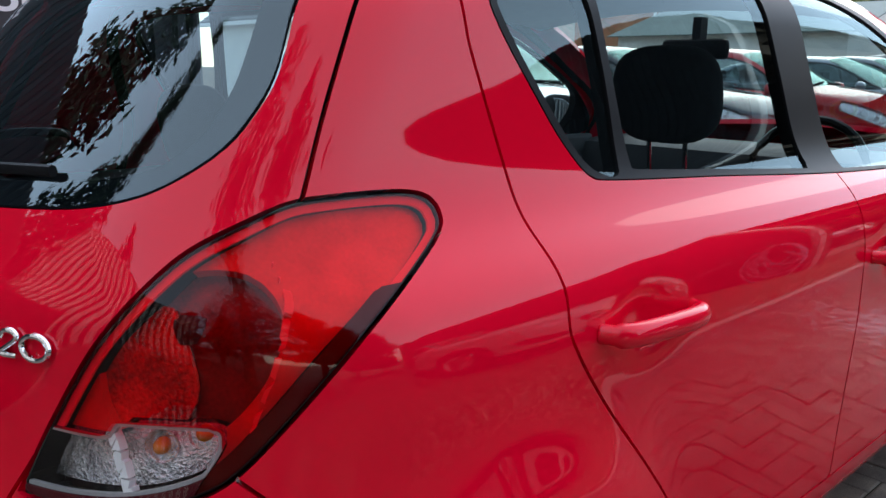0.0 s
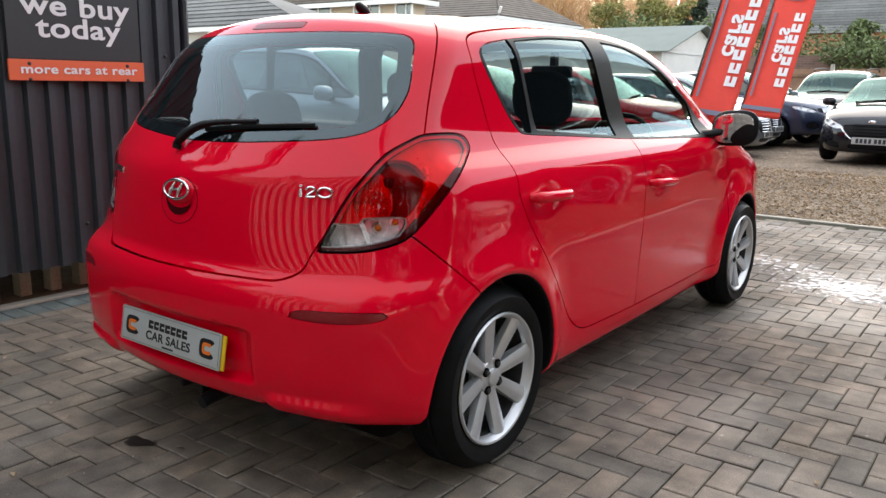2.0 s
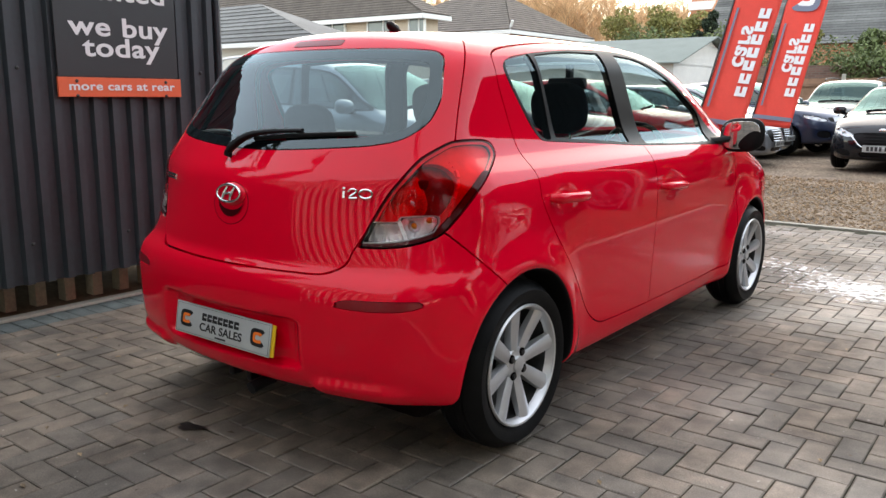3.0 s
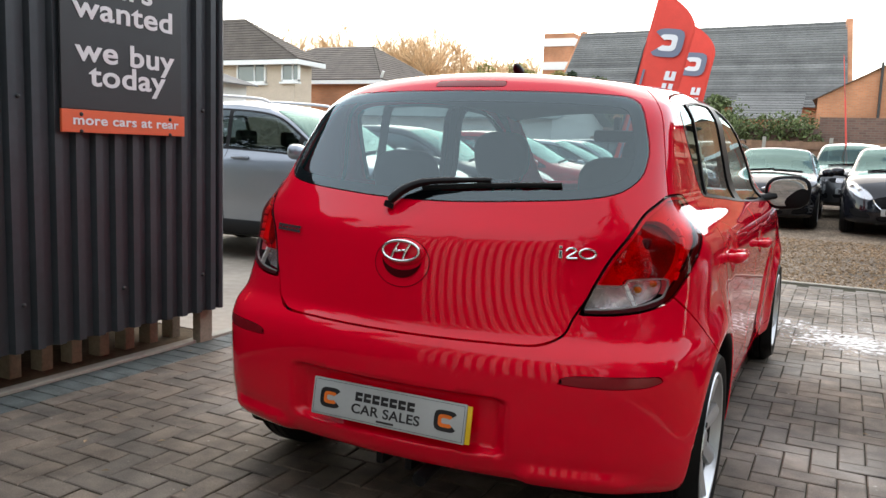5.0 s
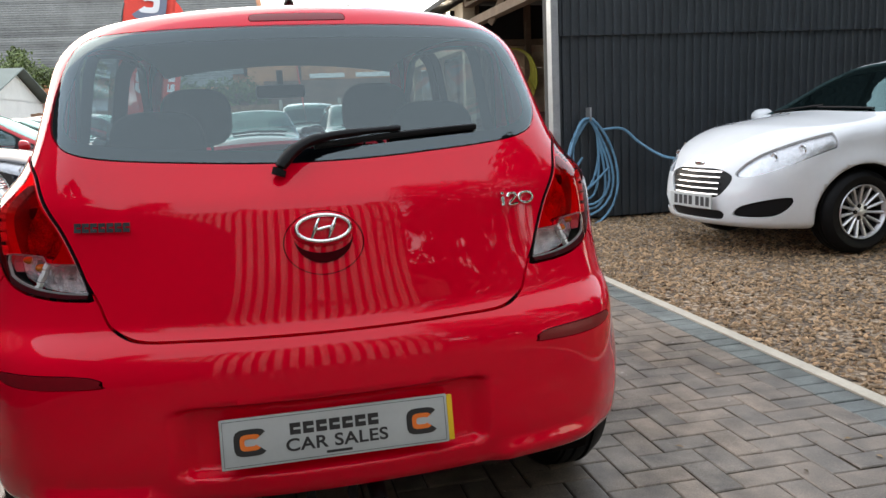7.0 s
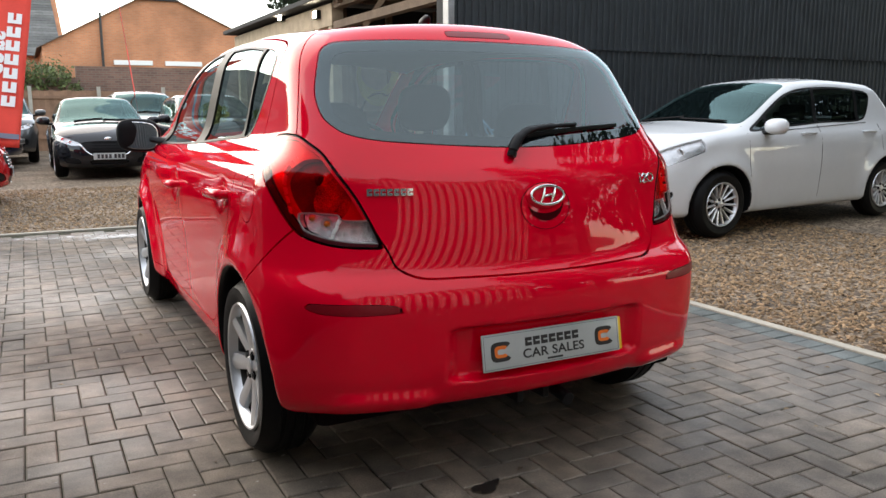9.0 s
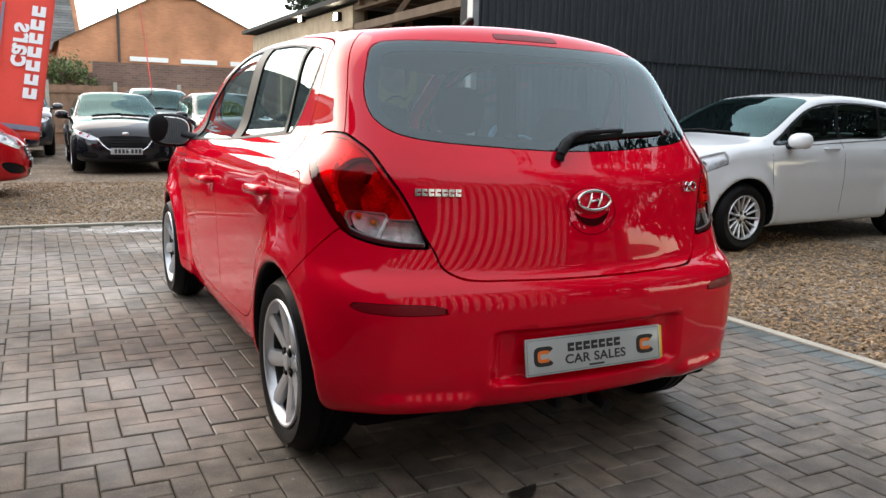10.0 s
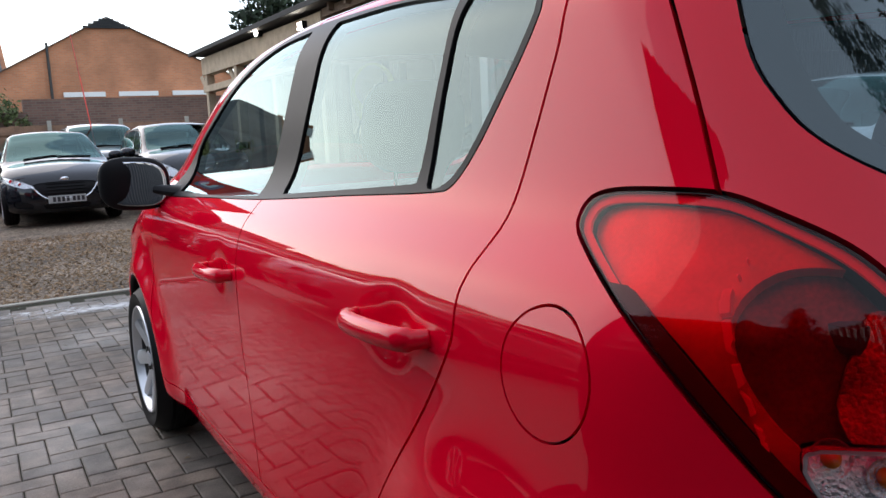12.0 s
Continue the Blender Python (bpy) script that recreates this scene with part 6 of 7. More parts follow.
hose = thing("garden_hose", "blue garden hose hung in loops on a hook", "hose")
rng = random.Random(4)
for k in range(6):
    bm = bmesh.new()
    cx, w, h0 = 3.18 + rng.uniform(-0.035, 0.035), 0.15 + 0.03 * k, 0.40 + 0.030 * k
    pts = []
    for i in range(29):
        a = 2 * math.pi * i / 28
        pts.append((cx + math.sin(a) * w * (0.62 + 0.42 * (1 - math.cos(a)) / 2 * 1.5) + 0.03 * math.sin(2 * a + k) - 0.03 * (1 - math.cos(a)), 5.34 - 0.012 * k - 0.03 * (1 - math.cos(a)), 1.05 - h0 * (1 - math.cos(a)) * (0.90 + 0.05 * (k % 3))))
    tube(bm, pts, 0.0135, 8)
    part("hose_loop", bm, HOSE_BLUE, hose, smooth=40)
bm = bmesh.new()
tube(bm, bend([(3.30, 5.29, 0.93), (3.52, 5.27, 0.93), (3.68, 5.2, 0.78), (3.86, 5.05, 0.64), (4.05, 4.75, 0.56), (4.3, 4.55, 0.2), (4.4, 4.5, 0.0)]), 0.0135, 8)
part("hose_tail", bm, HOSE_BLUE, hose, smooth=40)
bm = bmesh.new()
tube(bm, bend([(3.08, 5.28, 0.66), (2.92, 5.25, 0.45), (2.84, 5.23, 0.33), (2.90, 5.22, 0.29), (3.1, 5.23, 0.33), (3.36, 5.25, 0.55)]), 0.012, 8)
part("hose_tail", bm, HOSE_BLUE, hose, smooth=40)
bm = bmesh.new()
box(bm, (3.160, 5.26, 1.02), (3.182, 5.37, 1.16), 0.005)
part("hook", bm, GALV, hose, "galvanised hook")

barn = thing("timber_barn", "open-fronted timber barn with pale posts and beams", "barn")
for y in (9.95, 12.0, 14.1, 16.2):
    bm = bmesh.new()
    box(bm, (3.08, y - 0.08, 0.0), (3.24, y + 0.08, 2.55), 0.012)
    part("post", bm, POST_WOOD, barn, "pale timber post")
    bm = bmesh.new()
    rod(bm, (3.16, y + 0.05, 2.05), (3.16, y + 0.6, 2.5), 0.05, 4)
    part("brace", bm, POST_WOOD, barn)
for z0, z1, mt in ((2.50, 2.85, POST_WOOD), (2.15, 2.28, POST_WOOD)):
    bm = bmesh.new()
    box(bm, (3.06, 9.8, z0), (3.26, 16.4, z1), 0.01)
    part("beam", bm, mt, barn)
bm = bmesh.new()
box(bm, (2.85, 5.8, 2.90), (9.0, 16.6, 2.98), 0.01)
part("roof", bm, DARK_BOARD, barn)
for z0, z1, mt in ((2.44, 2.56, OLD_WOOD), (2.76, 2.88, OLD_WOOD)):
    bm = bmesh.new()
    box(bm, (3.08, 5.8, z0), (3.22, 9.8, z1), 0.01)
    part("beam", bm, mt, barn, "brown timber beam over the bay")
for ya, yb in ((6.0, 7.1), (8.6, 7.5)):
    bm = bmesh.new()
    rod(bm, (3.15, ya, 2.40), (3.15, yb, 2.88), 0.055, 4)
    part("brace", bm, OLD_WOOD, barn, "brown diagonal brace")
for k in range(7):
    bm = bmesh.new()
    box(bm, (3.0, 6.05 + k * 0.55, 2.80), (8.8, 6.12 + k * 0.55, 2.90), 0.006)
    part("rafter", bm, OLD_WOOD, barn)
bm = bmesh.new()
box(bm, (3.24, 9.86, 1.1), (3.34, 9.98, 2.9), 0.006)
part("stud", bm, OLD_WOOD, barn)
bm = bmesh.new()
box(bm, (8.9, 5.8, 0.0), (9.1, 16.5, 2.9))
part("back_wall", bm, OLD_WOOD, barn)
bm = bmesh.new()
box(bm, (3.3, 10.3, 0.0), (9.0, 10.45, 1.15))
part("end_wall", bm, BRICK_BROWN, barn, "rough brown stone wall")
for k in range(12):
    z = 1.15 + k * 0.12
    if z < 2.2:
        bm = bmesh.new()
        box(bm, (3.3, 10.3 + (k % 2) * 0.008, z), (9.0, 10.36 + (k % 2) * 0.008, z + 0.117), 0.004)
        part("board", bm, POST_WOOD if k < 9 else OLD_WOOD, barn)
for x in (3.3, 4.2, 5.1, 6.0):
    bm = bmesh.new()
    box(bm, (x, 10.22, 1.15), (x + 0.10, 10.3, 2.86), 0.006)
    part("stud", bm, OLD_WOOD, barn, "dark brown timber stud")
bm = bmesh.new()
box(bm, (3.3, 10.24, 2.22), (9.0, 10.30, 2.32), 0.006)
part("rail", bm, OLD_WOOD, barn)
bm = bmesh.new()
box(bm, (3.4, 10.36, 2.30), (9.0, 10.42, 2.86))
part("dark_panel", bm, DARK_BOARD, barn)
for y in (11.0, 13.0, 15.1):
    bm = bmesh.new()
    box(bm, (3.5, y - 0.9, 0.0), (3.58, y + 0.9, 2.15), 0.01)
    part("inner_panel", bm, OLD_WOOD, barn)
LAMP_GLOW = glow("lamp_glow", (1.0, 0.93, 0.82), 60.0)
for y, z in ((10.4, 2.72), (12.4, 2.88)):
    fl = thing("flood_lamp", "lit flood lamp on the eaves of the barn", "lamp", "flood lamps on the barn")
    fl.matrix_basis = pose(3.0, y, z, 0, 0, 0)
    bm = bmesh.new()
    box(bm, (-0.02, -0.10, -0.07), (0.06, 0.10, 0.07), 0.01)
    part("housing", bm, BLACK_TRIM, fl)
    bm = bmesh.new()
    box(bm, (-0.028, -0.07, -0.05), (-0.018, 0.07, 0.05), 0.002)
    part("lamp_face", bm, LAMP_GLOW, fl, "glowing lamp face")
    bm = bmesh.new()
    box(bm, (0.04, -0.015, -0.02), (0.10, 0.015, 0.02))
    part("bracket", bm, BLACK_TRIM, fl)
for name, label, mat, cx, cz, rr, nn, yy in (("hose_coil", "yellow hose coiled on the barn wall", HOSE_YELLOW, 3.98, 1.83, 0.30, 7, 10.2), ("cable_coil", "black cable coiled on the barn wall", BLACK_TRIM, 4.0, 1.12, 0.30, 5, 10.2)):
    coil = thing(name, label, "hose")
    for k in range(nn):
        bm = bmesh.new()
        pts = [(cx + (rr + 0.012 * k) * math.sin(2 * math.pi * i / 28) + rng.uniform(-0.01, 0.01), yy - 0.012 * k, cz - 0.02 * k - (rr * 1.12 + 0.02 * k) * math.cos(2 * math.pi * i / 28)) for i in range(29)]
        tube(bm, pts, 0.014, 6)
        part("coil", bm, mat, coil, smooth=40)
washer = thing("pressure_washer", "red pressure washer on a small wheeled trolley", "machine", m=pose(2.36, 8.75, -0.01, 0, 0, 4))
bm = bmesh.new()
box(bm, (-0.20, -0.20, 0.12), (0.20, 0.2, 0.46), 0.03)
part("casing", bm, MACHINE_RED, washer, smooth=40)
for k in range(5):
    bm = bmesh.new()
    box(bm, (0.0, -0.208, 0.20 + k * 0.045), (0.17, -0.196, 0.222 + k * 0.045))
    part("vent_slot", bm, BLACK_TRIM, washer)
bm = bmesh.new()
box(bm, (-0.22, -0.16, 0.46), (0.22, 0.16, 0.60), 0.04)
part("engine", bm, BLACK_TRIM, washer, smooth=40)
bm = bmesh.new()
tube(bm, bend([(-0.2, 0.2, 0.15), (-0.2, 0.22, 0.6), (-0.18, 0.24, 0.80), (0.0, 0.24, 0.83), (0.18, 0.24, 0.80), (0.2, 0.22, 0.6), (0.2, 0.2, 0.15)]), 0.022, 10)
part("handle", bm, MACHINE_RED, washer, smooth=40)
for s in (-1, 1):
    bm = bmesh.new()
    rod(bm, (s * 0.22, -0.12, 0.11), (s * 0.27, -0.12, 0.11), 0.11, 20)
    part("trolley_wheel", bm, RUBBER, washer)
bm = bmesh.new()
box(bm, (-0.28, -0.24, 0.06), (0.28, 0.22, 0.10), 0.01)
part("tray", bm, MACHINE_RED, washer)
bucket = thing("bucket", "black plastic bucket on the concrete", "bucket", m=pose(3.55, 9.2, 0.004))
bm = bmesh.new()
lathe(bm, [(0.0, 0.001), (0.0, 0.15), (0.30, 0.20), (0.32, 0.21), (0.32, 0.195), (0.02, 0.14), (0.02, 0.001)], seg=28, m=pose(0, 0, 0, 0, -90, 0))
part("tub", bm, BLACK_TRIM, bucket, smooth=40)

# ---- fence, walls and houses ----
fence = thing("yard_fence", "brown close-boarded timber fence", "fence")
for k in range(11):
    x = -14 + k * 1.83
    bm = bmesh.new()
    box(bm, (x - 0.05, 23.42, 0), (x + 0.05, 23.52, 1.9), 0.008)
    part("post", bm, EDGING, fence)
rng = random.Random(7)
for k in range(150):
    x = -14 + k * 0.122
    bm = bmesh.new()
    box(bm, (x, 23.5 + rng.uniform(0, 0.012), 0.05), (x + 0.128, 23.525 + rng.uniform(0, 0.012), 1.78 + rng.uniform(-0.015, 0.015)))
    part("board", bm, FENCE_WOOD, fence)
for z in (0.4, 1.55):
    bm = bmesh.new()
    box(bm, (-14, 23.45, z), (4.3, 23.5, z + 0.08))
    part("rail", bm, FENCE_WOOD, fence)


def structure(name, lo, hi, mat, label, category="wall"):
    bm = bmesh.new()
    box(bm, lo, hi)
    return tagged(part(name, bm, mat), label, category, kind="structure")


structure("wall_north", (0.2, 26.0, 0), (14.0, 26.3, 2.62), BRICK_BROWN, "weathered brown brick boundary wall")
structure("wall_north_low", (-7.0, 26.0, 0), (0.2, 26.25, 2.25), BRICK_BROWN, "lower stretch of brown brick wall")


def window(parent, x, y, z, w, h, face="y", frame_mat=None):
    """A house window that faces -y: frame, sill, mullion and panes."""
    win = new("window")
    win.parent = parent
    win.location = (x, y, z)
    for lo, hi in (((0, -0.06, 0), (0.07, 0.02, h)), ((w - 0.07, -0.06, 0), (w, 0.02, h)), ((0, -0.06, h - 0.07), (w, 0.02, h)), ((0, -0.06, 0), (w, 0.02, 0.07)), ((w * 0.6, -0.055, 0), (w * 0.6 + 0.06, 0.02, h))):
        bm = bmesh.new()
        box(bm, lo, hi)
        part("frame", bm, FRAME_WHITE, win)
    for a, b in ((0.07, w * 0.6), (w * 0.6 + 0.06, w - 0.07)):
        bm = bmesh.new()
        box(bm, (a, -0.03, 0.07), (b, -0.01, h - 0.07))
        part("pane", bm, PANE, win)
    bm = bmesh.new()
    box(bm, (-0.05, -0.12, -0.08), (w + 0.05, 0.02, 0))
    part("sill", bm, FRAME_WHITE, win)
    return win


def slope(name, pts, mat, parent, thick=0.14, courses=0, material_gap=None):
    """A roof slope from four corners (eaves left, eaves right, ridge right, ridge left), with thickness and tile courses."""
    a, b, c, d = [Vector(p) for p in pts]
    n = (b - a).cross(d - a).normalized()
    if n.z < 0:
        n = -n
    k = max(courses, 1)
    for i in range(k):
        bm = bmesh.new()
        u0, u1 = i / k, min(1, (i + 1.15) / k)
        p = [a + (d - a) * u0, b + (c - b) * u0, b + (c - b) * u1, a + (d - a) * u1]
        lift = [0.03 if courses else 0, 0.03 if courses else 0, 0, 0]
        top = [bm.verts.new(q + n * (thick + l)) for q, l in zip(p, lift)]
        bot = [bm.verts.new(q + n * (thick - 0.03)) for q in p]
        bm.faces.new(top)
        bm.faces.new(bot[::-1])
        for j in range(4):
            bm.faces.new((top[j], bot[j], bot[(j + 1) % 4], top[(j + 1) % 4]))
        part("tile_course" if courses else name, bm, mat, parent)


# brick house end with a low gable
gable = thing("gable_house", "orange brick house end with a low gable", "house")
bm = bmesh.new()
pts = [(-0.4, 0), (10.6, 0), (10.6, 4.15), (4.72, 6.9), (-0.4, 4.15)]
fv = [bm.verts.new((x, 39.0, z)) for x, z in pts]
bv = [bm.verts.new((x, 47.0, z)) for x, z in pts]
bm.faces.new(fv)
bm.faces.new(bv[::-1])
for i in range(5):
    bm.faces.new((fv[i], bv[i], bv[(i + 1) % 5], fv[(i + 1) % 5]))
part("wall", bm, BRICK_ORANGE, gable)
slope("roof", [(-0.6, 38.85, 4.02), (-0.6, 47.2, 4.02), (4.72, 47.2, 6.88), (4.72, 38.85, 6.88)], ROOF_TILE, gable, 0.06)
slope("roof", [(10.8, 38.85, 4.02), (10.8, 47.2, 4.02), (4.72, 47.2, 6.88), (4.72, 38.85, 6.88)], ROOF_TILE, gable, 0.06)
for k in range(4):
    z = 6.42 + k * 0.11
    hw = (6.9 - z) * 2.1
    bm = bmesh.new()
    box(bm, (4.72 - hw, 38.86, z), (4.72 + hw, 38.97, z + 0.10), 0.0)
    part("louvre", bm, DARK_BOARD, gable)
for x in (2.62, 4.95, 7.35):
    bm = bmesh.new()
    box(bm, (x, 38.9, 3.38), (x + 1.75, 39.0, 3.60), 0.01)
    part("lintel", bm, FRAME_WHITE, gable, "white painted lintel")
bm = bmesh.new()
rod(bm, (2.15, 38.88, 2.6), (2.15, 38.88, 5.75), 0.06, 8)
part("downpipe", bm, DARK_METAL, gable)

# long hall with a slate roof
hall = thing("slate_hall", "long brick hall with a steep mossy slate roof", "hall")
bm = bmesh.new()
box(bm, (-16.2, 48.3, 0), (0.75, 55.5, 4.3))
part("wall", bm, BRICK_ORANGE, hall)
slope("roof", [(-16.6, 48.0, 4.2), (0.85, 48.0, 4.2), (0.35, 52.0, 9.55), (-16.0, 52.0, 9.35)], SLATE, hall, 0.1, courses=34)
slope("roof", [(-16.6, 56.0, 4.2), (0.85, 56.0, 4.2), (0.35, 52.0, 9.55), (-16.0, 52.0, 9.35)], SLATE, hall, 0.1)
bm = bmesh.new()
tri_f = [bm.verts.new(p) for p in ((0.70, 48.0, 4.0), (0.70, 56.0, 4.0), (0.25, 52.0, 9.78))]
tri_b = [bm.verts.new(p) for p in ((1.10, 48.0, 4.0), (1.10, 56.0, 4.0), (0.65, 52.0, 9.78))]
bm.faces.new(tri_f)
bm.faces.new(tri_b[::-1])
for i in range(3):
    bm.faces.new((tri_f[i], tri_b[i], tri_b[(i + 1) % 3], tri_f[(i + 1) % 3]))
part("gable_end", bm, BRICK_ORANGE, hall)
bm = bmesh.new()
tri_f = [bm.verts.new(p) for p in ((-16.9, 48.0, 4.0), (-16.9, 56.0, 4.0), (-16.1, 52.0, 9.55))]
tri_b = [bm.verts.new(p) for p in ((-16.5, 48.0, 4.0), (-16.5, 56.0, 4.0), (-15.7, 52.0, 9.55))]
bm.faces.new(tri_f)
bm.faces.new(tri_b[::-1])
for i in range(3):
    bm.faces.new((tri_f[i], tri_b[i], tri_b[(i + 1) % 3], tri_f[(i + 1) % 3]))
part("gable_end", bm, BRICK_ORANGE, hall)
slope("porch_roof", [(-4.6, 41.5, 3.2), (-1.2, 41.5, 3.2), (-1.2, 44.5, 4.7), (-4.6, 44.5, 4.7)], SLATE, hall, 0.08, courses=10)
bm = bmesh.new()
box(bm, (-4.5, 41.8, 0), (-1.2, 48.3, 3.2))
part("porch", bm, BRICK_ORANGE, hall)
bm = bmesh.new()
box(bm, (-21.0, 58, 0), (-18.6, 62, 10.4))
chim = part("tower", bm, BRICK_ORANGE, hall)
for z in (7.6, 9.4):
    bm = bmesh.new()
    box(bm, (-21.1, 57.9, z), (-18.5, 62.1, z + 0.6))
    part("stone_band", bm, FRAME_WHITE, hall)


def hipped(name, label, x0, x1, y0, y1, eaves, ridge, wall_mat, hip=2.6):
    h = thing(name, label, "house")
    bm = bmesh.new()
    box(bm, (x0, y0, 0), (x1, y1, eaves))
    part("wall", bm, wall_mat, h)
    ym, o = (y0 + y1) / 2, 0.35
    A, B, C, D = (x0 - o, y0 - o, eaves), (x1 + o, y0 - o, eaves), (x1 + o, y1 + o, eaves), (x0 - o, y1 + o, eaves)
    R0, R1 = (x0 + hip, ym, ridge), (x1 - hip, ym, ridge)
    slope("roof", [A, B, R1, R0], ROOF_TILE, h, 0.05, courses=16)
    slope("roof", [D, C, R1, R0], ROOF_TILE, h, 0.05)
    slope("roof", [B, C, R1, R1], ROOF_TILE, h, 0.05, courses=16)
    slope("roof", [A, D, R0, R0], ROOF_TILE, h, 0.05)
    bm = bmesh.new()
    box(bm, (x0 - 0.38, y0 - 0.40, eaves - 0.18), (x1 + 0.38, y0 - 0.30, eaves), 0.01)
    part("gutter_board", bm, FRAME_WHITE, h)
    bm = bmesh.new()
    box(bm, (x1 + 0.30, y0 - 0.38, eaves - 0.18), (x1 + 0.40, y1 + 0.38, eaves), 0.01)
    part("gutter_board", bm, FRAME_WHITE, h)
    return h


brick_house = hipped("brick_house", "red brick house with a hipped brown tile roof", -27.5, -18.6, 29.55, 37.0, 4.2, 6.25, BRICK_ORANGE, hip=2.7)
window(brick_house, -18.58, 29.8, 2.95, 1.3, 1.05).rotation_euler = (0, 0, radians(90))
window(brick_house, -24.4, 29.53, 2.4, 1.2, 1.1)
bm = bmesh.new()
rod(bm, (-18.5, 29.45, 0), (-18.5, 29.45, 4.15), 0.06, 8)
rod(bm, (-18.5, 29.45, 4.1), (-18.2, 29.3, 4.6), 0.06, 8)
part("downpipe", bm, FRAME_WHITE, brick_house)
cream = hipped("cream_house", "cream rendered house with a brown tile roof", -34.0, -17.9, 22.35, 23.4, 4.30, 6.0, RENDERED, hip=3.0)
for x, w, z, h in ((-26.3, 1.35, 3.45, 0.95), (-23.9, 2.0, 3.40, 1.0), (-20.7, 1.45, 3.45, 0.85), (-18.5, 0.85, 3.5, 0.7)):
    window(cream, x, 22.33, z, w, h)
lean = thing("garage", "pale garage with a slate roof beside the cabin", "garage")
bm = bmesh.new()
box(bm, (-24.0, 12.0, 0), (-12.75, 13.6, 2.6))
part("wall", bm, WHITE_WALL, lean)
slope("roof", [(-24.2, 11.7, 2.55), (-12.45, 11.7, 2.55), (-16.6, 13.4, 3.75), (-24.2, 13.4, 3.75)], SLATE, lean, 0.05, courses=10)
slope("roof", [(-12.45, 11.7, 2.55), (-12.45, 13.7, 2.55), (-16.6, 13.4, 3.75), (-16.6, 13.4, 3.75)], SLATE, lean, 0.05)
bm = bmesh.new()
box(bm, (-24.2, 11.62, 2.44), (-12.4, 11.70, 2.56), 0.01)
part("gutter", bm, FRAME_WHITE, lean)
garages = thing("garage_block", "low garage block with a grey-green felt roof", "garage")
bm = bmesh.new()
box(bm, (-13.2, 19.6, 0), (-6.6, 25.0, 2.15))
part("wall", bm, WHITE_WALL, garages)
slope("roof", [(-13.4, 19.3, 2.10), (-6.3, 19.3, 2.10), (-6.3, 22.2, 2.95), (-13.4, 22.2, 2.95)], FELT, garages, 0.06)
slope("roof", [(-13.4, 25.2, 2.10), (-6.3, 25.2, 2.10), (-6.3, 22.2, 2.95), (-13.4, 22.2, 2.95)], FELT, garages, 0.06)
bm = bmesh.new()
g3 = [bm.verts.new(p) for p in ((-6.6, 19.6, 2.1), (-6.6, 25.0, 2.1), (-6.6, 22.2, 2.95))]
g4 = [bm.verts.new(p) for p in ((-6.75, 19.6, 2.1), (-6.75, 25.0, 2.1), (-6.75, 22.2, 2.95))]
bm.faces.new(g3)
bm.faces.new(g4[::-1])
for i in range(3):
    bm.faces.new((g3[i], g4[i], g4[(i + 1) % 3], g3[(i + 1) % 3]))
part("gable_end", bm, WHITE_WALL, garages)


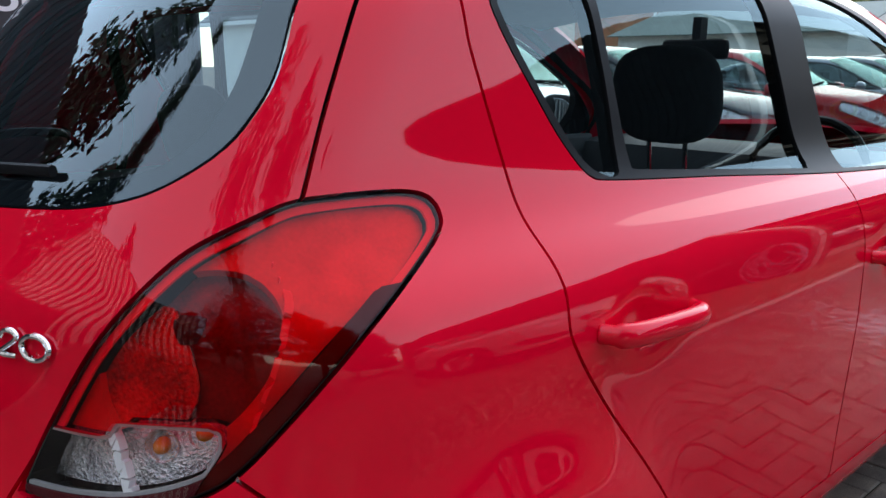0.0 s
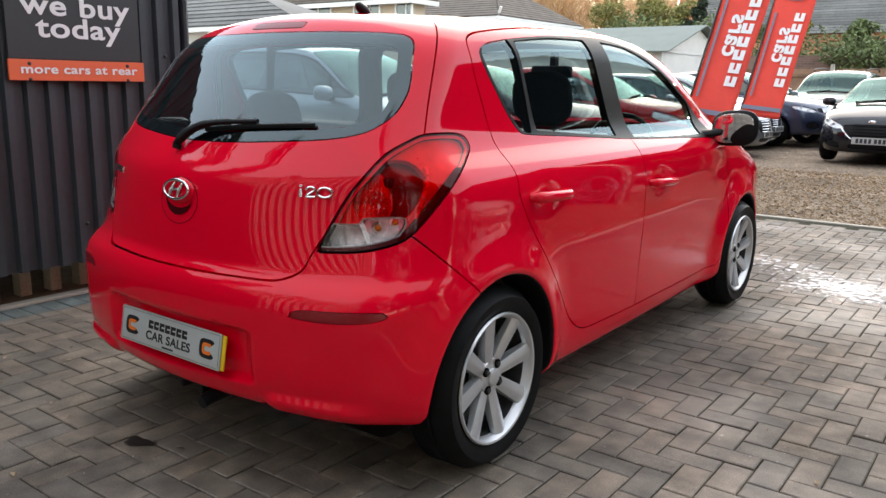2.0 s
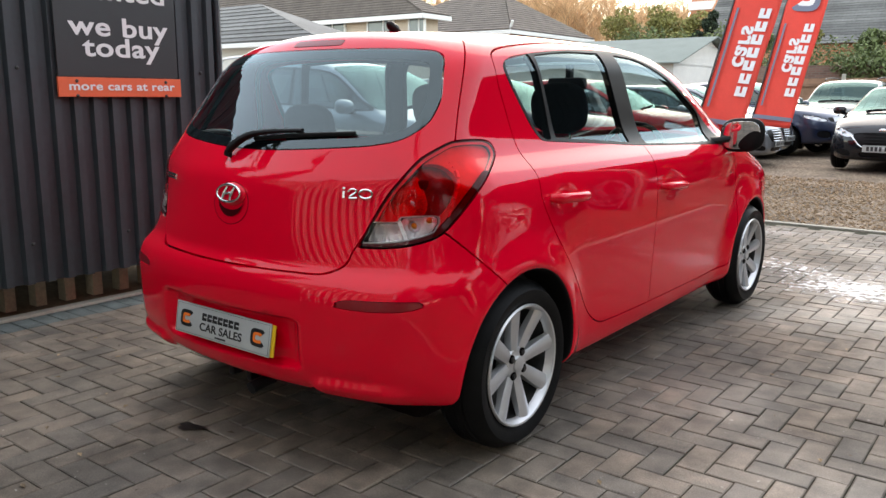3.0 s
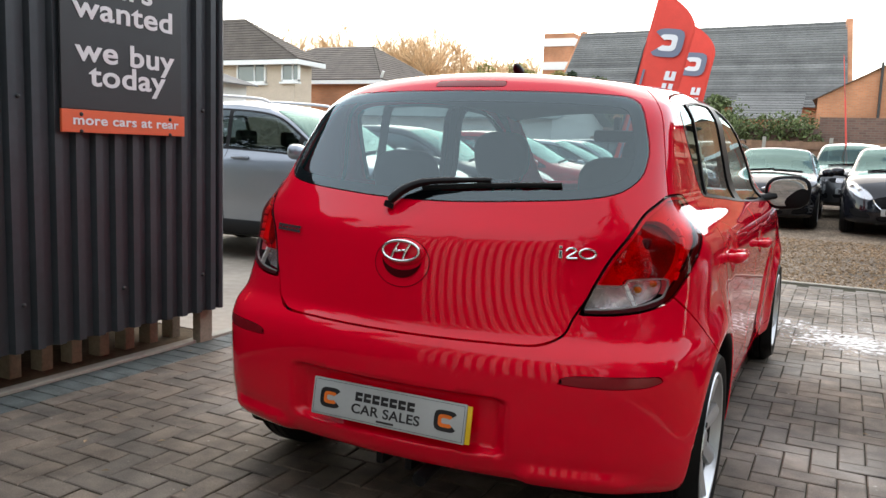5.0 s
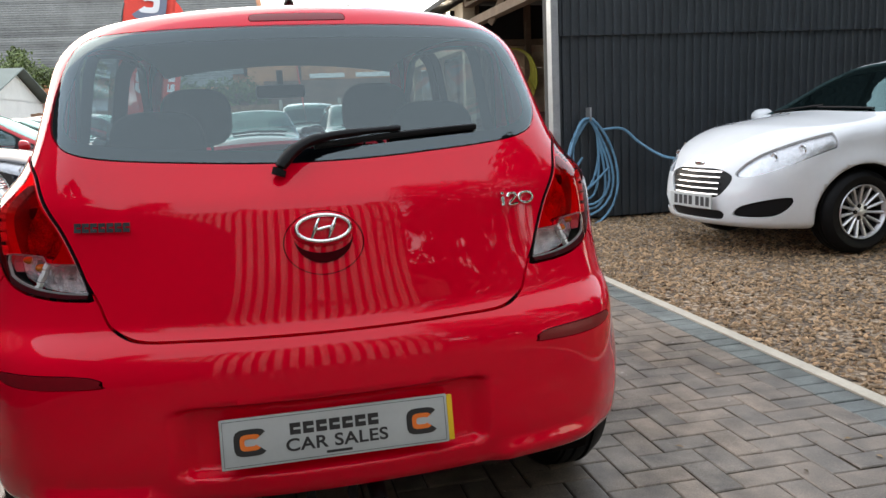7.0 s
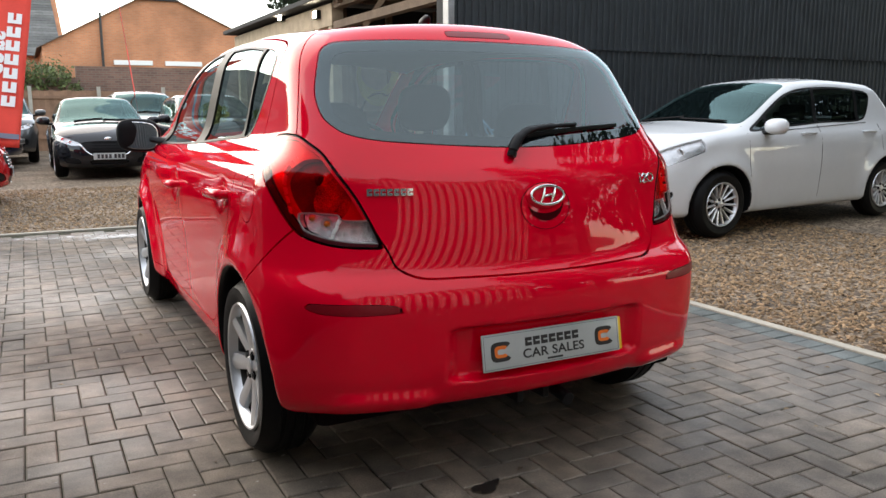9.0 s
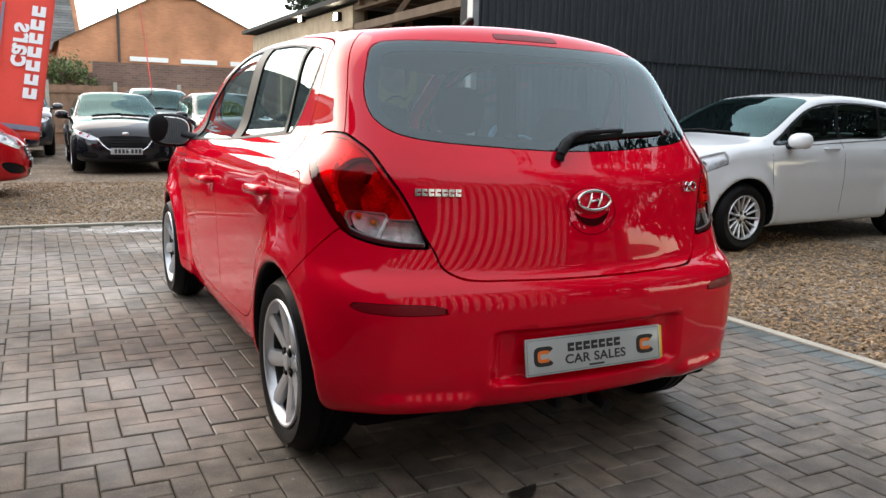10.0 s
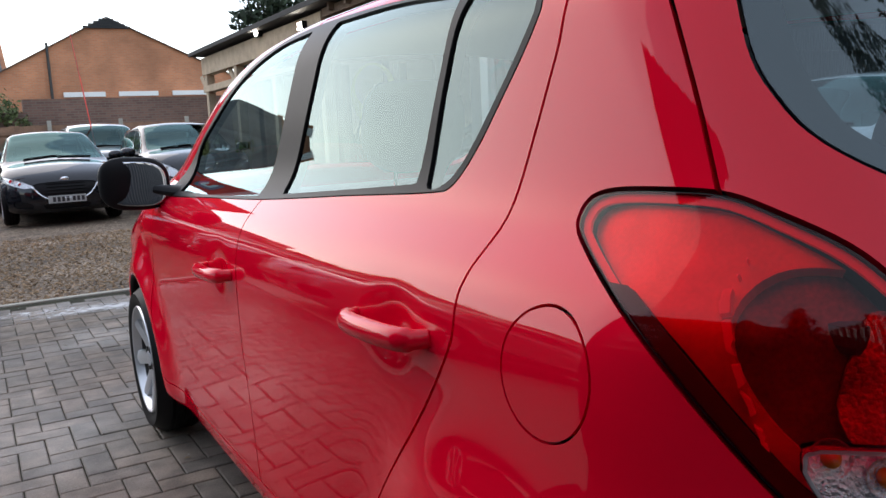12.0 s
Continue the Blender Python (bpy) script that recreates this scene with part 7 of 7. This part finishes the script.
# ---- banners ----
def banner(m, tilt, label, height=3.9, width=0.72):
    """A feather banner on a leaning pole: slightly wavy cloth with lettering that shows reversed from behind."""
    b = thing("feather_banner", label, "banner", "feather banners", m)
    bm = bmesh.new()
    rows, cols = 40, 10
    grid = []
    for i in range(rows + 1):
        v = i / rows
        z = 0.75 + v * (height - 0.75)
        w = width * (1 - max(0, (v - 0.78) / 0.22) ** 2.2 * 0.92)
        row = []
        for j in range(cols + 1):
            u = j / cols
            x = -width / 2 + w * u
            row.append(bm.verts.new((x, 0.018 * math.sin(5 * v + 3.5 * u) + 0.010 * math.sin(17 * v + 5 * u) * u, z)))
        grid.append(row)
    for i in range(rows):
        for j in range(cols):
            bm.faces.new((grid[i][j], grid[i][j + 1], grid[i + 1][j + 1], grid[i + 1][j]))
    ob = part("cloth", bm, FLAG_RED, b, smooth=0)
    mod = ob.modifiers.new("thickness", "SOLIDIFY")
    mod.thickness = 0.003
    bm = bmesh.new()
    tube(bm, [(-width / 2 - 0.01, 0, 0.0), (-width / 2 - 0.01, 0, height * 0.75), (-width / 2 + 0.08, 0, height * 0.93), (-width / 2 + 0.2, 0, height)], [0.016, 0.014, 0.010, 0.006], 8)
    part("pole", bm, DARK_METAL, b, smooth=40)
    bm = bmesh.new()
    box(bm, (-width / 2 - 0.22, -0.22, 0.0), (-width / 2 + 0.20, 0.22, 0.05), 0.01)
    part("foot_plate", bm, DARK_METAL, b)
    back = Matrix.Translation((0, -0.034, 0)) @ Matrix(((0, 1, 0), (0, 0, 1), (1, 0, 0))).to_4x4()
    for y0 in (-0.034, 0.034):
        place = lambda x, z: Matrix.Translation((x, y0, z)) @ Matrix(((0, 1, 0), (0, 0, 1), (1, 0, 0))).to_4x4()
        lettering("cars", 0.36, SIGN_WHITE, b, place(-0.08, 1.72), bold=0.009)
        glyph_blocks(7, 1.35, 0.17, SIGN_WHITE, b, place(0.10, 1.30), name="letter_block", depth=0.001, gap=0.25)
        for x, w, z0, z1 in ((-0.27, 0.035, 1.1, 2.6),):
            bm = bmesh.new()
            box(bm, (x, y0 - 0.001, z0), (x + w, y0 + 0.001, z1))
            part("small_print", bm, FLAG_GREY, b)
        bm = bmesh.new()
        box(bm, (-width / 2 + 0.01, y0 * 0.9 - 0.001, 0.86), (width / 2 - 0.01, y0 * 0.9 + 0.001, 0.93))
        part("foot_band", bm, FLAG_GREY, b)
        bm = bmesh.new()
        c_mark(bm, 0, 0, 0.50, 0.46, 0.11, 0.002)
        lm = part("round_mark", bm, FLAG_GREY, b)
        lm.matrix_basis = Matrix.Translation((0.0, y0, 3.05)) @ Matrix(((-1, 0, 0), (0, 0, 1), (0, 1, 0))).to_4x4()
        bm = bmesh.new()
        c_mark(bm, 0, 0, 0.30, 0.27, 0.085, 0.002)
        lm = part("inner_mark", bm, SIGN_WHITE, b)
        lm.matrix_basis = Matrix.Translation((0.0, y0 * 1.1, 3.05)) @ Matrix(((-1, 0, 0), (0, 0, 1), (0, 1, 0))).to_4x4()
    return b


banner(pose(-1.95, 9.4, 0, -16, 6, -10), 9, "red feather banner with white lettering seen from behind")
banner(pose(-2.03, 12.4, 0, -16, 5, -10), 8, "red feather banner with white lettering leaning over parked cars")
edge = thing("feather_banner", "slim red feather banner turned edge-on by the fence", "banner", "feather banners", pose(1.22, 18.4, 0, -6, -1, 80))
bm = bmesh.new()
tube(bm, bend([(0, 0, 0.5), (0.02, 0, 1.5), (0.03, 0, 2.6), (0.0, 0, 3.7)]), [0.10] * 7 + [0.09] * 6 + [0.05] * 5 + [0.012], 8, 0.15)
part("cloth", bm, FLAG_RED, edge, smooth=40)
bm = bmesh.new()
rod(bm, (0, 0, -0.3), (0.02, 0, 3.6), 0.012, 6)
part("pole", bm, DARK_METAL, edge)


# ---- plants ----
def leaves(name, blobs, count, size, mat, parent=None, seed=1, label="", category="", kind=""):
    """Small bent leaves scattered through uneven clumps, as one mesh."""
    r = np.random.RandomState(seed)
    B = np.array(blobs, float)
    vol = B[:, 3] * B[:, 4] * B[:, 5]
    pick = r.choice(len(B), count, p=vol / vol.sum())
    d = r.normal(size=(count, 3))
    d /= np.linalg.norm(d, axis=1)[:, None]
    rad = r.uniform(0.35, 1.0, count) ** 0.5 * (1 + 0.25 * r.normal(size=count) * 0.5)
    c = B[pick, :3] + d * rad[:, None] * B[pick, 3:6]
    a = r.normal(size=(count, 3))
    a /= np.linalg.norm(a, axis=1)[:, None]
    b = np.cross(a, r.normal(size=(count, 3)))
    b /= np.linalg.norm(b, axis=1)[:, None]
    s = (size * r.uniform(0.5, 1.4, count))[:, None]
    V = np.stack([c - a * s, c + b * s * 0.45, c + a * s, c - b * s * 0.45], 1).reshape(-1, 3)
    F = np.arange(count * 4).reshape(-1, 4)
    ob = raw(name, V, F, mat, parent, smooth=False)
    if label:
        tagged(ob, label, category, kind=kind)
    return ob


def bare_tree(V, F, x, y, h, rng):
    """A leafless tree: a tapered trunk that splits into ever finer limbs."""
    def grow(p, d, l, r, depth):
        q = p + d * l
        side = d.cross(Vector((0.3, 0.9, 0.2))).normalized()
        o = len(V)
        V.extend((p + side * r, p - side * r, q))
        F.append((o, o + 1, o + 2))
        if depth:
            for _ in range(4 if depth > 1 else 8):
                e = (d + Vector((rng.uniform(-0.8, 0.8), rng.uniform(-0.8, 0.8), rng.uniform(-0.1, 0.7)))).normalized()
                grow(p + d * l * rng.uniform(0.4, 1.0), e, l * rng.uniform(0.5, 0.75), r * 0.60, depth - 1)
    grow(Vector((x, y, 0)), Vector((rng.uniform(-0.05, 0.05), 0, 1)), h * 0.45, h * 0.020, 4)


rng = random.Random(11)
WV, WF = [], []
for k in range(250):
    x = -104 + k * 0.38 + rng.uniform(-1, 1)
    bare_tree(WV, WF, x, 82 + rng.uniform(-6, 14), rng.uniform(11.0, 13.5) + 4.5 * math.exp(-((x + 56) / 14) ** 2), rng)
tagged(raw("far_woods", WV, WF, TWIG_SUNLIT, smooth=False), "bare brown winter woods behind the houses, coloured lighter for low sun", "trees", kind="stuff")


def broad_tree(name, x, y, h, spread, mat, seed, label, count=2600, size=0.16):
    t = thing(name, label, "tree", "", pose(x, y, 0))
    r = random.Random(seed)
    bm = bmesh.new()
    tube(bm, bend([(0, 0, 0), (0.1, 0, h * 0.25), (0.0, 0.1, h * 0.6), (0.05, 0, h * 0.85)]), [h * 0.022 * (1 - 0.035 * i) for i in range(19)], 8)
    part("trunk", bm, BARK, t, smooth=40)
    blobs = []
    for k in range(14):
        a, q = r.uniform(0, 6.28), r.uniform(0.15, 1.0)
        z = h * r.uniform(0.38, 0.95)
        w = spread * (1.15 - z / h) * 1.2
        px, py = math.cos(a) * q * w, math.sin(a) * q * w
        blobs.append((px, py, z, spread * r.uniform(0.22, 0.40), spread * r.uniform(0.22, 0.40), spread * r.uniform(0.16, 0.30)))
        bm = bmesh.new()
        tube(bm, bend([(0, 0, z * 0.65), (px * 0.5, py * 0.5, z * 0.85), (px, py, z)]), [0.05 * h / 6 * (1 - 0.07 * i) for i in range(13)], 6)
        part("limb", bm, BARK, t)
    leaves("crown", blobs, count, size, mat, t, seed)
    return t


hedge = []
rng = random.Random(5)
for k in range(26):
    hedge.append((-13 + k * 0.52, 30 + rng.uniform(-1, 1), 1.7 + rng.uniform(-0.3, 0.7) + (0.9 if k < 10 else 0), 0.9, 0.9, 1.0))
leaves("hedge", hedge, 16000, 0.075, LEAF, seed=3, label="overgrown green hedge behind the fence", category="hedge", kind="stuff")
ivy = [(-3.6 + k * 0.36, 25.9, 2.12 + rng.uniform(-0.2, 0.25), 0.38, 0.35, 0.36) for k in range(11)]
leaves("ivy", ivy, 3000, 0.07, LEAF, seed=9, label="green ivy hanging over the brick wall", category="ivy", kind="stuff")
for k, (x, y, h, sp, mt) in enumerate(((-19.0, 42, 6.4, 2.2, LEAF_OLIVE), (-16.2, 41, 6.2, 2.0, LEAF_OLIVE), (-13.8, 40, 5.6, 1.8, LEAF_OLIVE), (-11.6, 36, 5.6, 0.9, LEAF_DARK), (-9.4, 35, 4.6, 1.6, LEAF), (-6.8, 33, 4.3, 1.6, LEAF_OLIVE), (-4.2, 33, 4.1, 1.5, LEAF))):
    broad_tree("garden_tree", x, y, h, sp, mt, 20 + k, "feathery garden tree behind the yard", count=6500, size=0.085)
broad_tree("tall_tree", 7.6, 24.5, 6.4, 2.2, LEAF_DARK, 41, "dark green tree behind the barn", count=4200, size=0.13)


# ---- the street side behind the camera ----
def conifer(x, y, h, w, seed):
    t = thing("conifer", "tall dark conifer across the street", "tree", "conifers", pose(x, y, 0))
    bm = bmesh.new()
    tube(bm, [(0, 0, 0), (0, 0, h * 0.5), (0, 0, h * 0.97)], [h * 0.02, h * 0.014, 0.02], 8)
    part("trunk", bm, BARK, t)
    r = random.Random(seed)
    blobs = []
    for k in range(60):
        z = h * (0.10 + 0.88 * k / 60)
        a = k * 2.4
        ww = w * (1 - z / h) ** 0.5 * r.uniform(0.55, 1.15)
        blobs.append((math.cos(a) * ww * 0.6, math.sin(a) * ww * 0.6, z + r.uniform(-0.2, 0.2), ww * 0.6 + 0.12, ww * 0.6 + 0.12, 0.30))
    leaves("crown", blobs, 9000, 0.17, LEAF_DARK, t, seed)


for k, (x, y, h, w) in enumerate(((-8.2, -13.6, 9.5, 2.6), (-4.2, -12.8, 11.5, 2.3), (0.2, -13.6, 9.5, 2.2), (4.6, -12.6, 11.0, 2.4), (8.6, -12.2, 13.0, 2.6), (-11.2, -4.4, 12.5, 2.4), (-8.6, -8.0, 15.5, 2.4), (9.6, -2.6, 12.4, 2.8), (6.6, -6.4, 17.5, 3.6), (12.8, -0.4, 9.5, 2.6), (13.6, 2.4, 8.0, 2.2))):
    conifer(x, y, h, w, 60 + k)
street_shed = thing("street_shed", "tall shed across the street clad in pale upright boards", "shed")
bm = bmesh.new()
box(bm, (-7.6, -9.6, 0.0), (4.0, -8.1, 6.4))
part("core", bm, DARK_BOARD, street_shed)
for k in range(27):
    x = -7.5 + k * 0.425
    bm = bmesh.new()
    box(bm, (x, -8.1, 0.0), (x + 0.235, -8.0, 6.3 + 0.05 * math.sin(k * 1.7)), 0.006)
    part("board", bm, PALE_BOARD, street_shed)
structure("wall_south", (-30, -24.4, 0), (30, -24.0, 3.2), BRICK_BROWN, "brick walls across the street")

# ---- suds on the paving ----
bm = bmesh.new()
bmesh.ops.create_grid(bm, x_segments=8, y_segments=14, size=0.5)
for v in bm.verts:
    v.co = Vector((v.co.x * 2.2, v.co.y * 2.9, 0))
suds = tagged(part("soap_suds", bm, FOAM), "white soap suds drying on the block paving", "suds", kind="stuff")
suds.location = (1.22, 3.55, 0.005)
bm = bmesh.new()
bmesh.ops.create_grid(bm, x_segments=8, y_segments=4, size=0.5)
for v in bm.verts:
    v.co = Vector((v.co.x * 2.4, v.co.y * 2.2, 0))
film = tagged(part("soap_film", bm, FOAM), "thin pale soap film at the far edge of the paving", "suds", kind="stuff")
film.matrix_basis = Matrix.Translation((-0.5, 5.42, 0.006)) @ Matrix.Diagonal((1.6, 0.42, 1, 1))

bm = bmesh.new()
vs = []
for i in range(20):
    a = 2 * math.pi * i / 20
    q = 1 + 0.25 * math.sin(3 * a + 1) + 0.15 * math.sin(7 * a)
    vs.append(bm.verts.new((0.075 * q * math.cos(a), 0.040 * q * math.sin(a), 0)))
bm.faces.new(vs)
part("oil_stain", bm, plain("oil", (0.018, 0.015, 0.013), 0.35, vary=0.3, scale=20))
tagged(bpy.data.objects["oil_stain"], "small dark oil stain on the block paving", "stain", kind="stuff").matrix_basis = pose(-0.235, -0.63, 0.005, 0, 0, 20) @ Matrix.Diagonal((0.72, 0.72, 1, 1))
r = np.random.RandomState(31)
LV, LF = [], []
for k in range(150):
    x, yy = r.uniform(-2.1, 2.0), r.uniform(-2.2, 5.8)
    s, a = r.uniform(0.006, 0.018), r.uniform(0, 6.28)
    o = len(LV)
    for dx, dy, dz in ((-1, 0, 0.0), (0, -0.5, 0.25), (1, 0, 0.1), (0, 0.5, 0.3)):
        LV.append((x + s * (dx * math.cos(a) - dy * math.sin(a)), yy + s * (dx * math.sin(a) + dy * math.cos(a)), 0.004 + dz * s))
    LF.append((o, o + 1, o + 2, o + 3))
tagged(raw("fallen_bits", LV, LF, plain("fallen_leaf", (0.20, 0.14, 0.08), 0.8, per_piece=0.8), smooth=False), "tiny fallen leaves and grit on the paving", "leaves", kind="stuff")

# ---- loose chips ----
r = np.random.RandomState(8)
n = 30000
cx = np.where(r.uniform(size=n) < 0.62, r.uniform(2.12, 5.6, n), r.uniform(-2.0, 3.0, n))
near = cx > 2.12
cy = np.where(near, r.uniform(-1.2, 6.0, n), r.uniform(6.05, 11.0, n))
inside_shed = near & (cy > 6.0)
s = r.uniform(0.006, 0.021, n)
a = r.uniform(0, 6.28, n)
tl = r.uniform(-0.5, 0.5, (n, 2))
base_v = np.array([(-1, -0.45, 0), (1, -0.35, 0), (0.9, 0.4, 0), (-0.8, 0.5, 0), (-0.7, -0.2, 0.42), (0.7, -0.15, 0.38), (0.6, 0.25, 0.45), (-0.6, 0.25, 0.40)])
P = base_v[None] * s[:, None, None]
P[..., 2] += P[..., 0] * tl[:, :1] + P[..., 1] * tl[:, 1:]
ca, sa = np.cos(a)[:, None], np.sin(a)[:, None]
P = np.stack([P[..., 0] * ca - P[..., 1] * sa + cx[:, None], P[..., 0] * sa + P[..., 1] * ca + cy[:, None], P[..., 2] - 0.014 + r.uniform(0, 0.008, n)[:, None]], -1).reshape(-1, 3)
quad = np.array([(4, 5, 6, 7), (0, 1, 5, 4), (1, 2, 6, 5), (2, 3, 7, 6), (3, 0, 4, 7)])
Fq = (quad[None] + (np.arange(n) * 8)[:, None, None]).reshape(-1, 4)
tagged(raw("bark_chips", P, Fq, CHIP, smooth=False), "loose pale bark chips and small stones", "gravel", kind="stuff")


# ---- block paving, stone by stone ----
def block_mesh(lx, ly):
    V, F = [], []
    for z, k in ((-0.02, 0.0), (-0.003, 0.0), (0.0, 0.0045)):
        V += [(-lx / 2 + k, -ly / 2 + k, z), (lx / 2 - k, -ly / 2 + k, z), (lx / 2 - k, ly / 2 - k, z), (-lx / 2 + k, ly / 2 - k, z)]
    F = [(8, 9, 10, 11)] + [(i + j, i + (j + 1) % 4, i + 4 + (j + 1) % 4, i + 4 + j) for i in (0, 4) for j in range(4)]
    return np.array(V), F


W = 0.1
g = 0.0045
shapes = {"h": block_mesh(2 * W - g, W - g), "v": block_mesh(W - g, 2 * W - g), "s": block_mesh(2 * W - g, W - g)}
r = np.random.RandomState(21)
stones = []
ix0, ix1 = round((PX0 + 0.2) / W), round((PX1 - 0.22) / W)
for i in range(ix0, ix1 + 1):
    for j in range(round(PY0 / W), round((PY1 - 0.1) / W)):
        k = (i - j) % 4
        if k == 0 and i < ix1:
            stones.append(("h", (i + 1) * W, (j + 0.5) * W))
        elif k == 2:
            stones.append(("v", (i + 0.5) * W, j * W))
        elif (k == 0 and i == ix1) or (k == 1 and i == ix0):
            stones.append(("c", (i + 0.5) * W, (j + 0.5) * W))
shapes["c"] = block_mesh(W - g, W - g)
x_left, x_right = ix0 * W - W, (ix1 + 1) * W + W
for j in range(round(PY0 / W), round(PY1 / W)):
    stones += [("s", x_left, (j + 0.5) * W), ("s", x_right, (j + 0.5) * W)]
meshes = {}
for key, (V, F) in shapes.items():
    me = bpy.data.meshes.new("block")
    me.from_pydata([tuple(v) for v in V], [], F)
    me.materials.append(PAVER_GREY if key == "s" else PAVER)
    meshes[key] = me
rest = {0: ([], []), 1: ([], [])}
single = 0
for key, x, y in stones:
    dz, tx, ty = r.normal() * 0.0011, r.normal() * 0.006, r.normal() * 0.006
    if single < 300 and 0.95 < abs(x) < 1.75 and -1.35 < y < 0.65 and key != "s":
        b = new("paving_block", meshes[key])
        b.matrix_basis = Matrix.Translation((x, y, dz)) @ Euler((tx, ty, 0)).to_matrix().to_4x4()
        b.parent = pavement
        single += 1
    else:
        V, F = shapes[key]
        vs, fs = rest[1 if key == "s" else 0]
        o = len(vs) * len(V)
        Q = V + np.array([x, y, dz])
        Q[:, 2] += V[:, 0] * -ty + V[:, 1] * tx
        fs += [tuple(q + o for q in f) for f in F]
        vs.append(Q)
for key, mat in ((0, PAVER), (1, PAVER_GREY)):
    ob = raw("paving_blocks", np.concatenate(rest[key][0]), rest[key][1], mat, pavement, smooth=False)
    tagged(ob, kind="stuff")
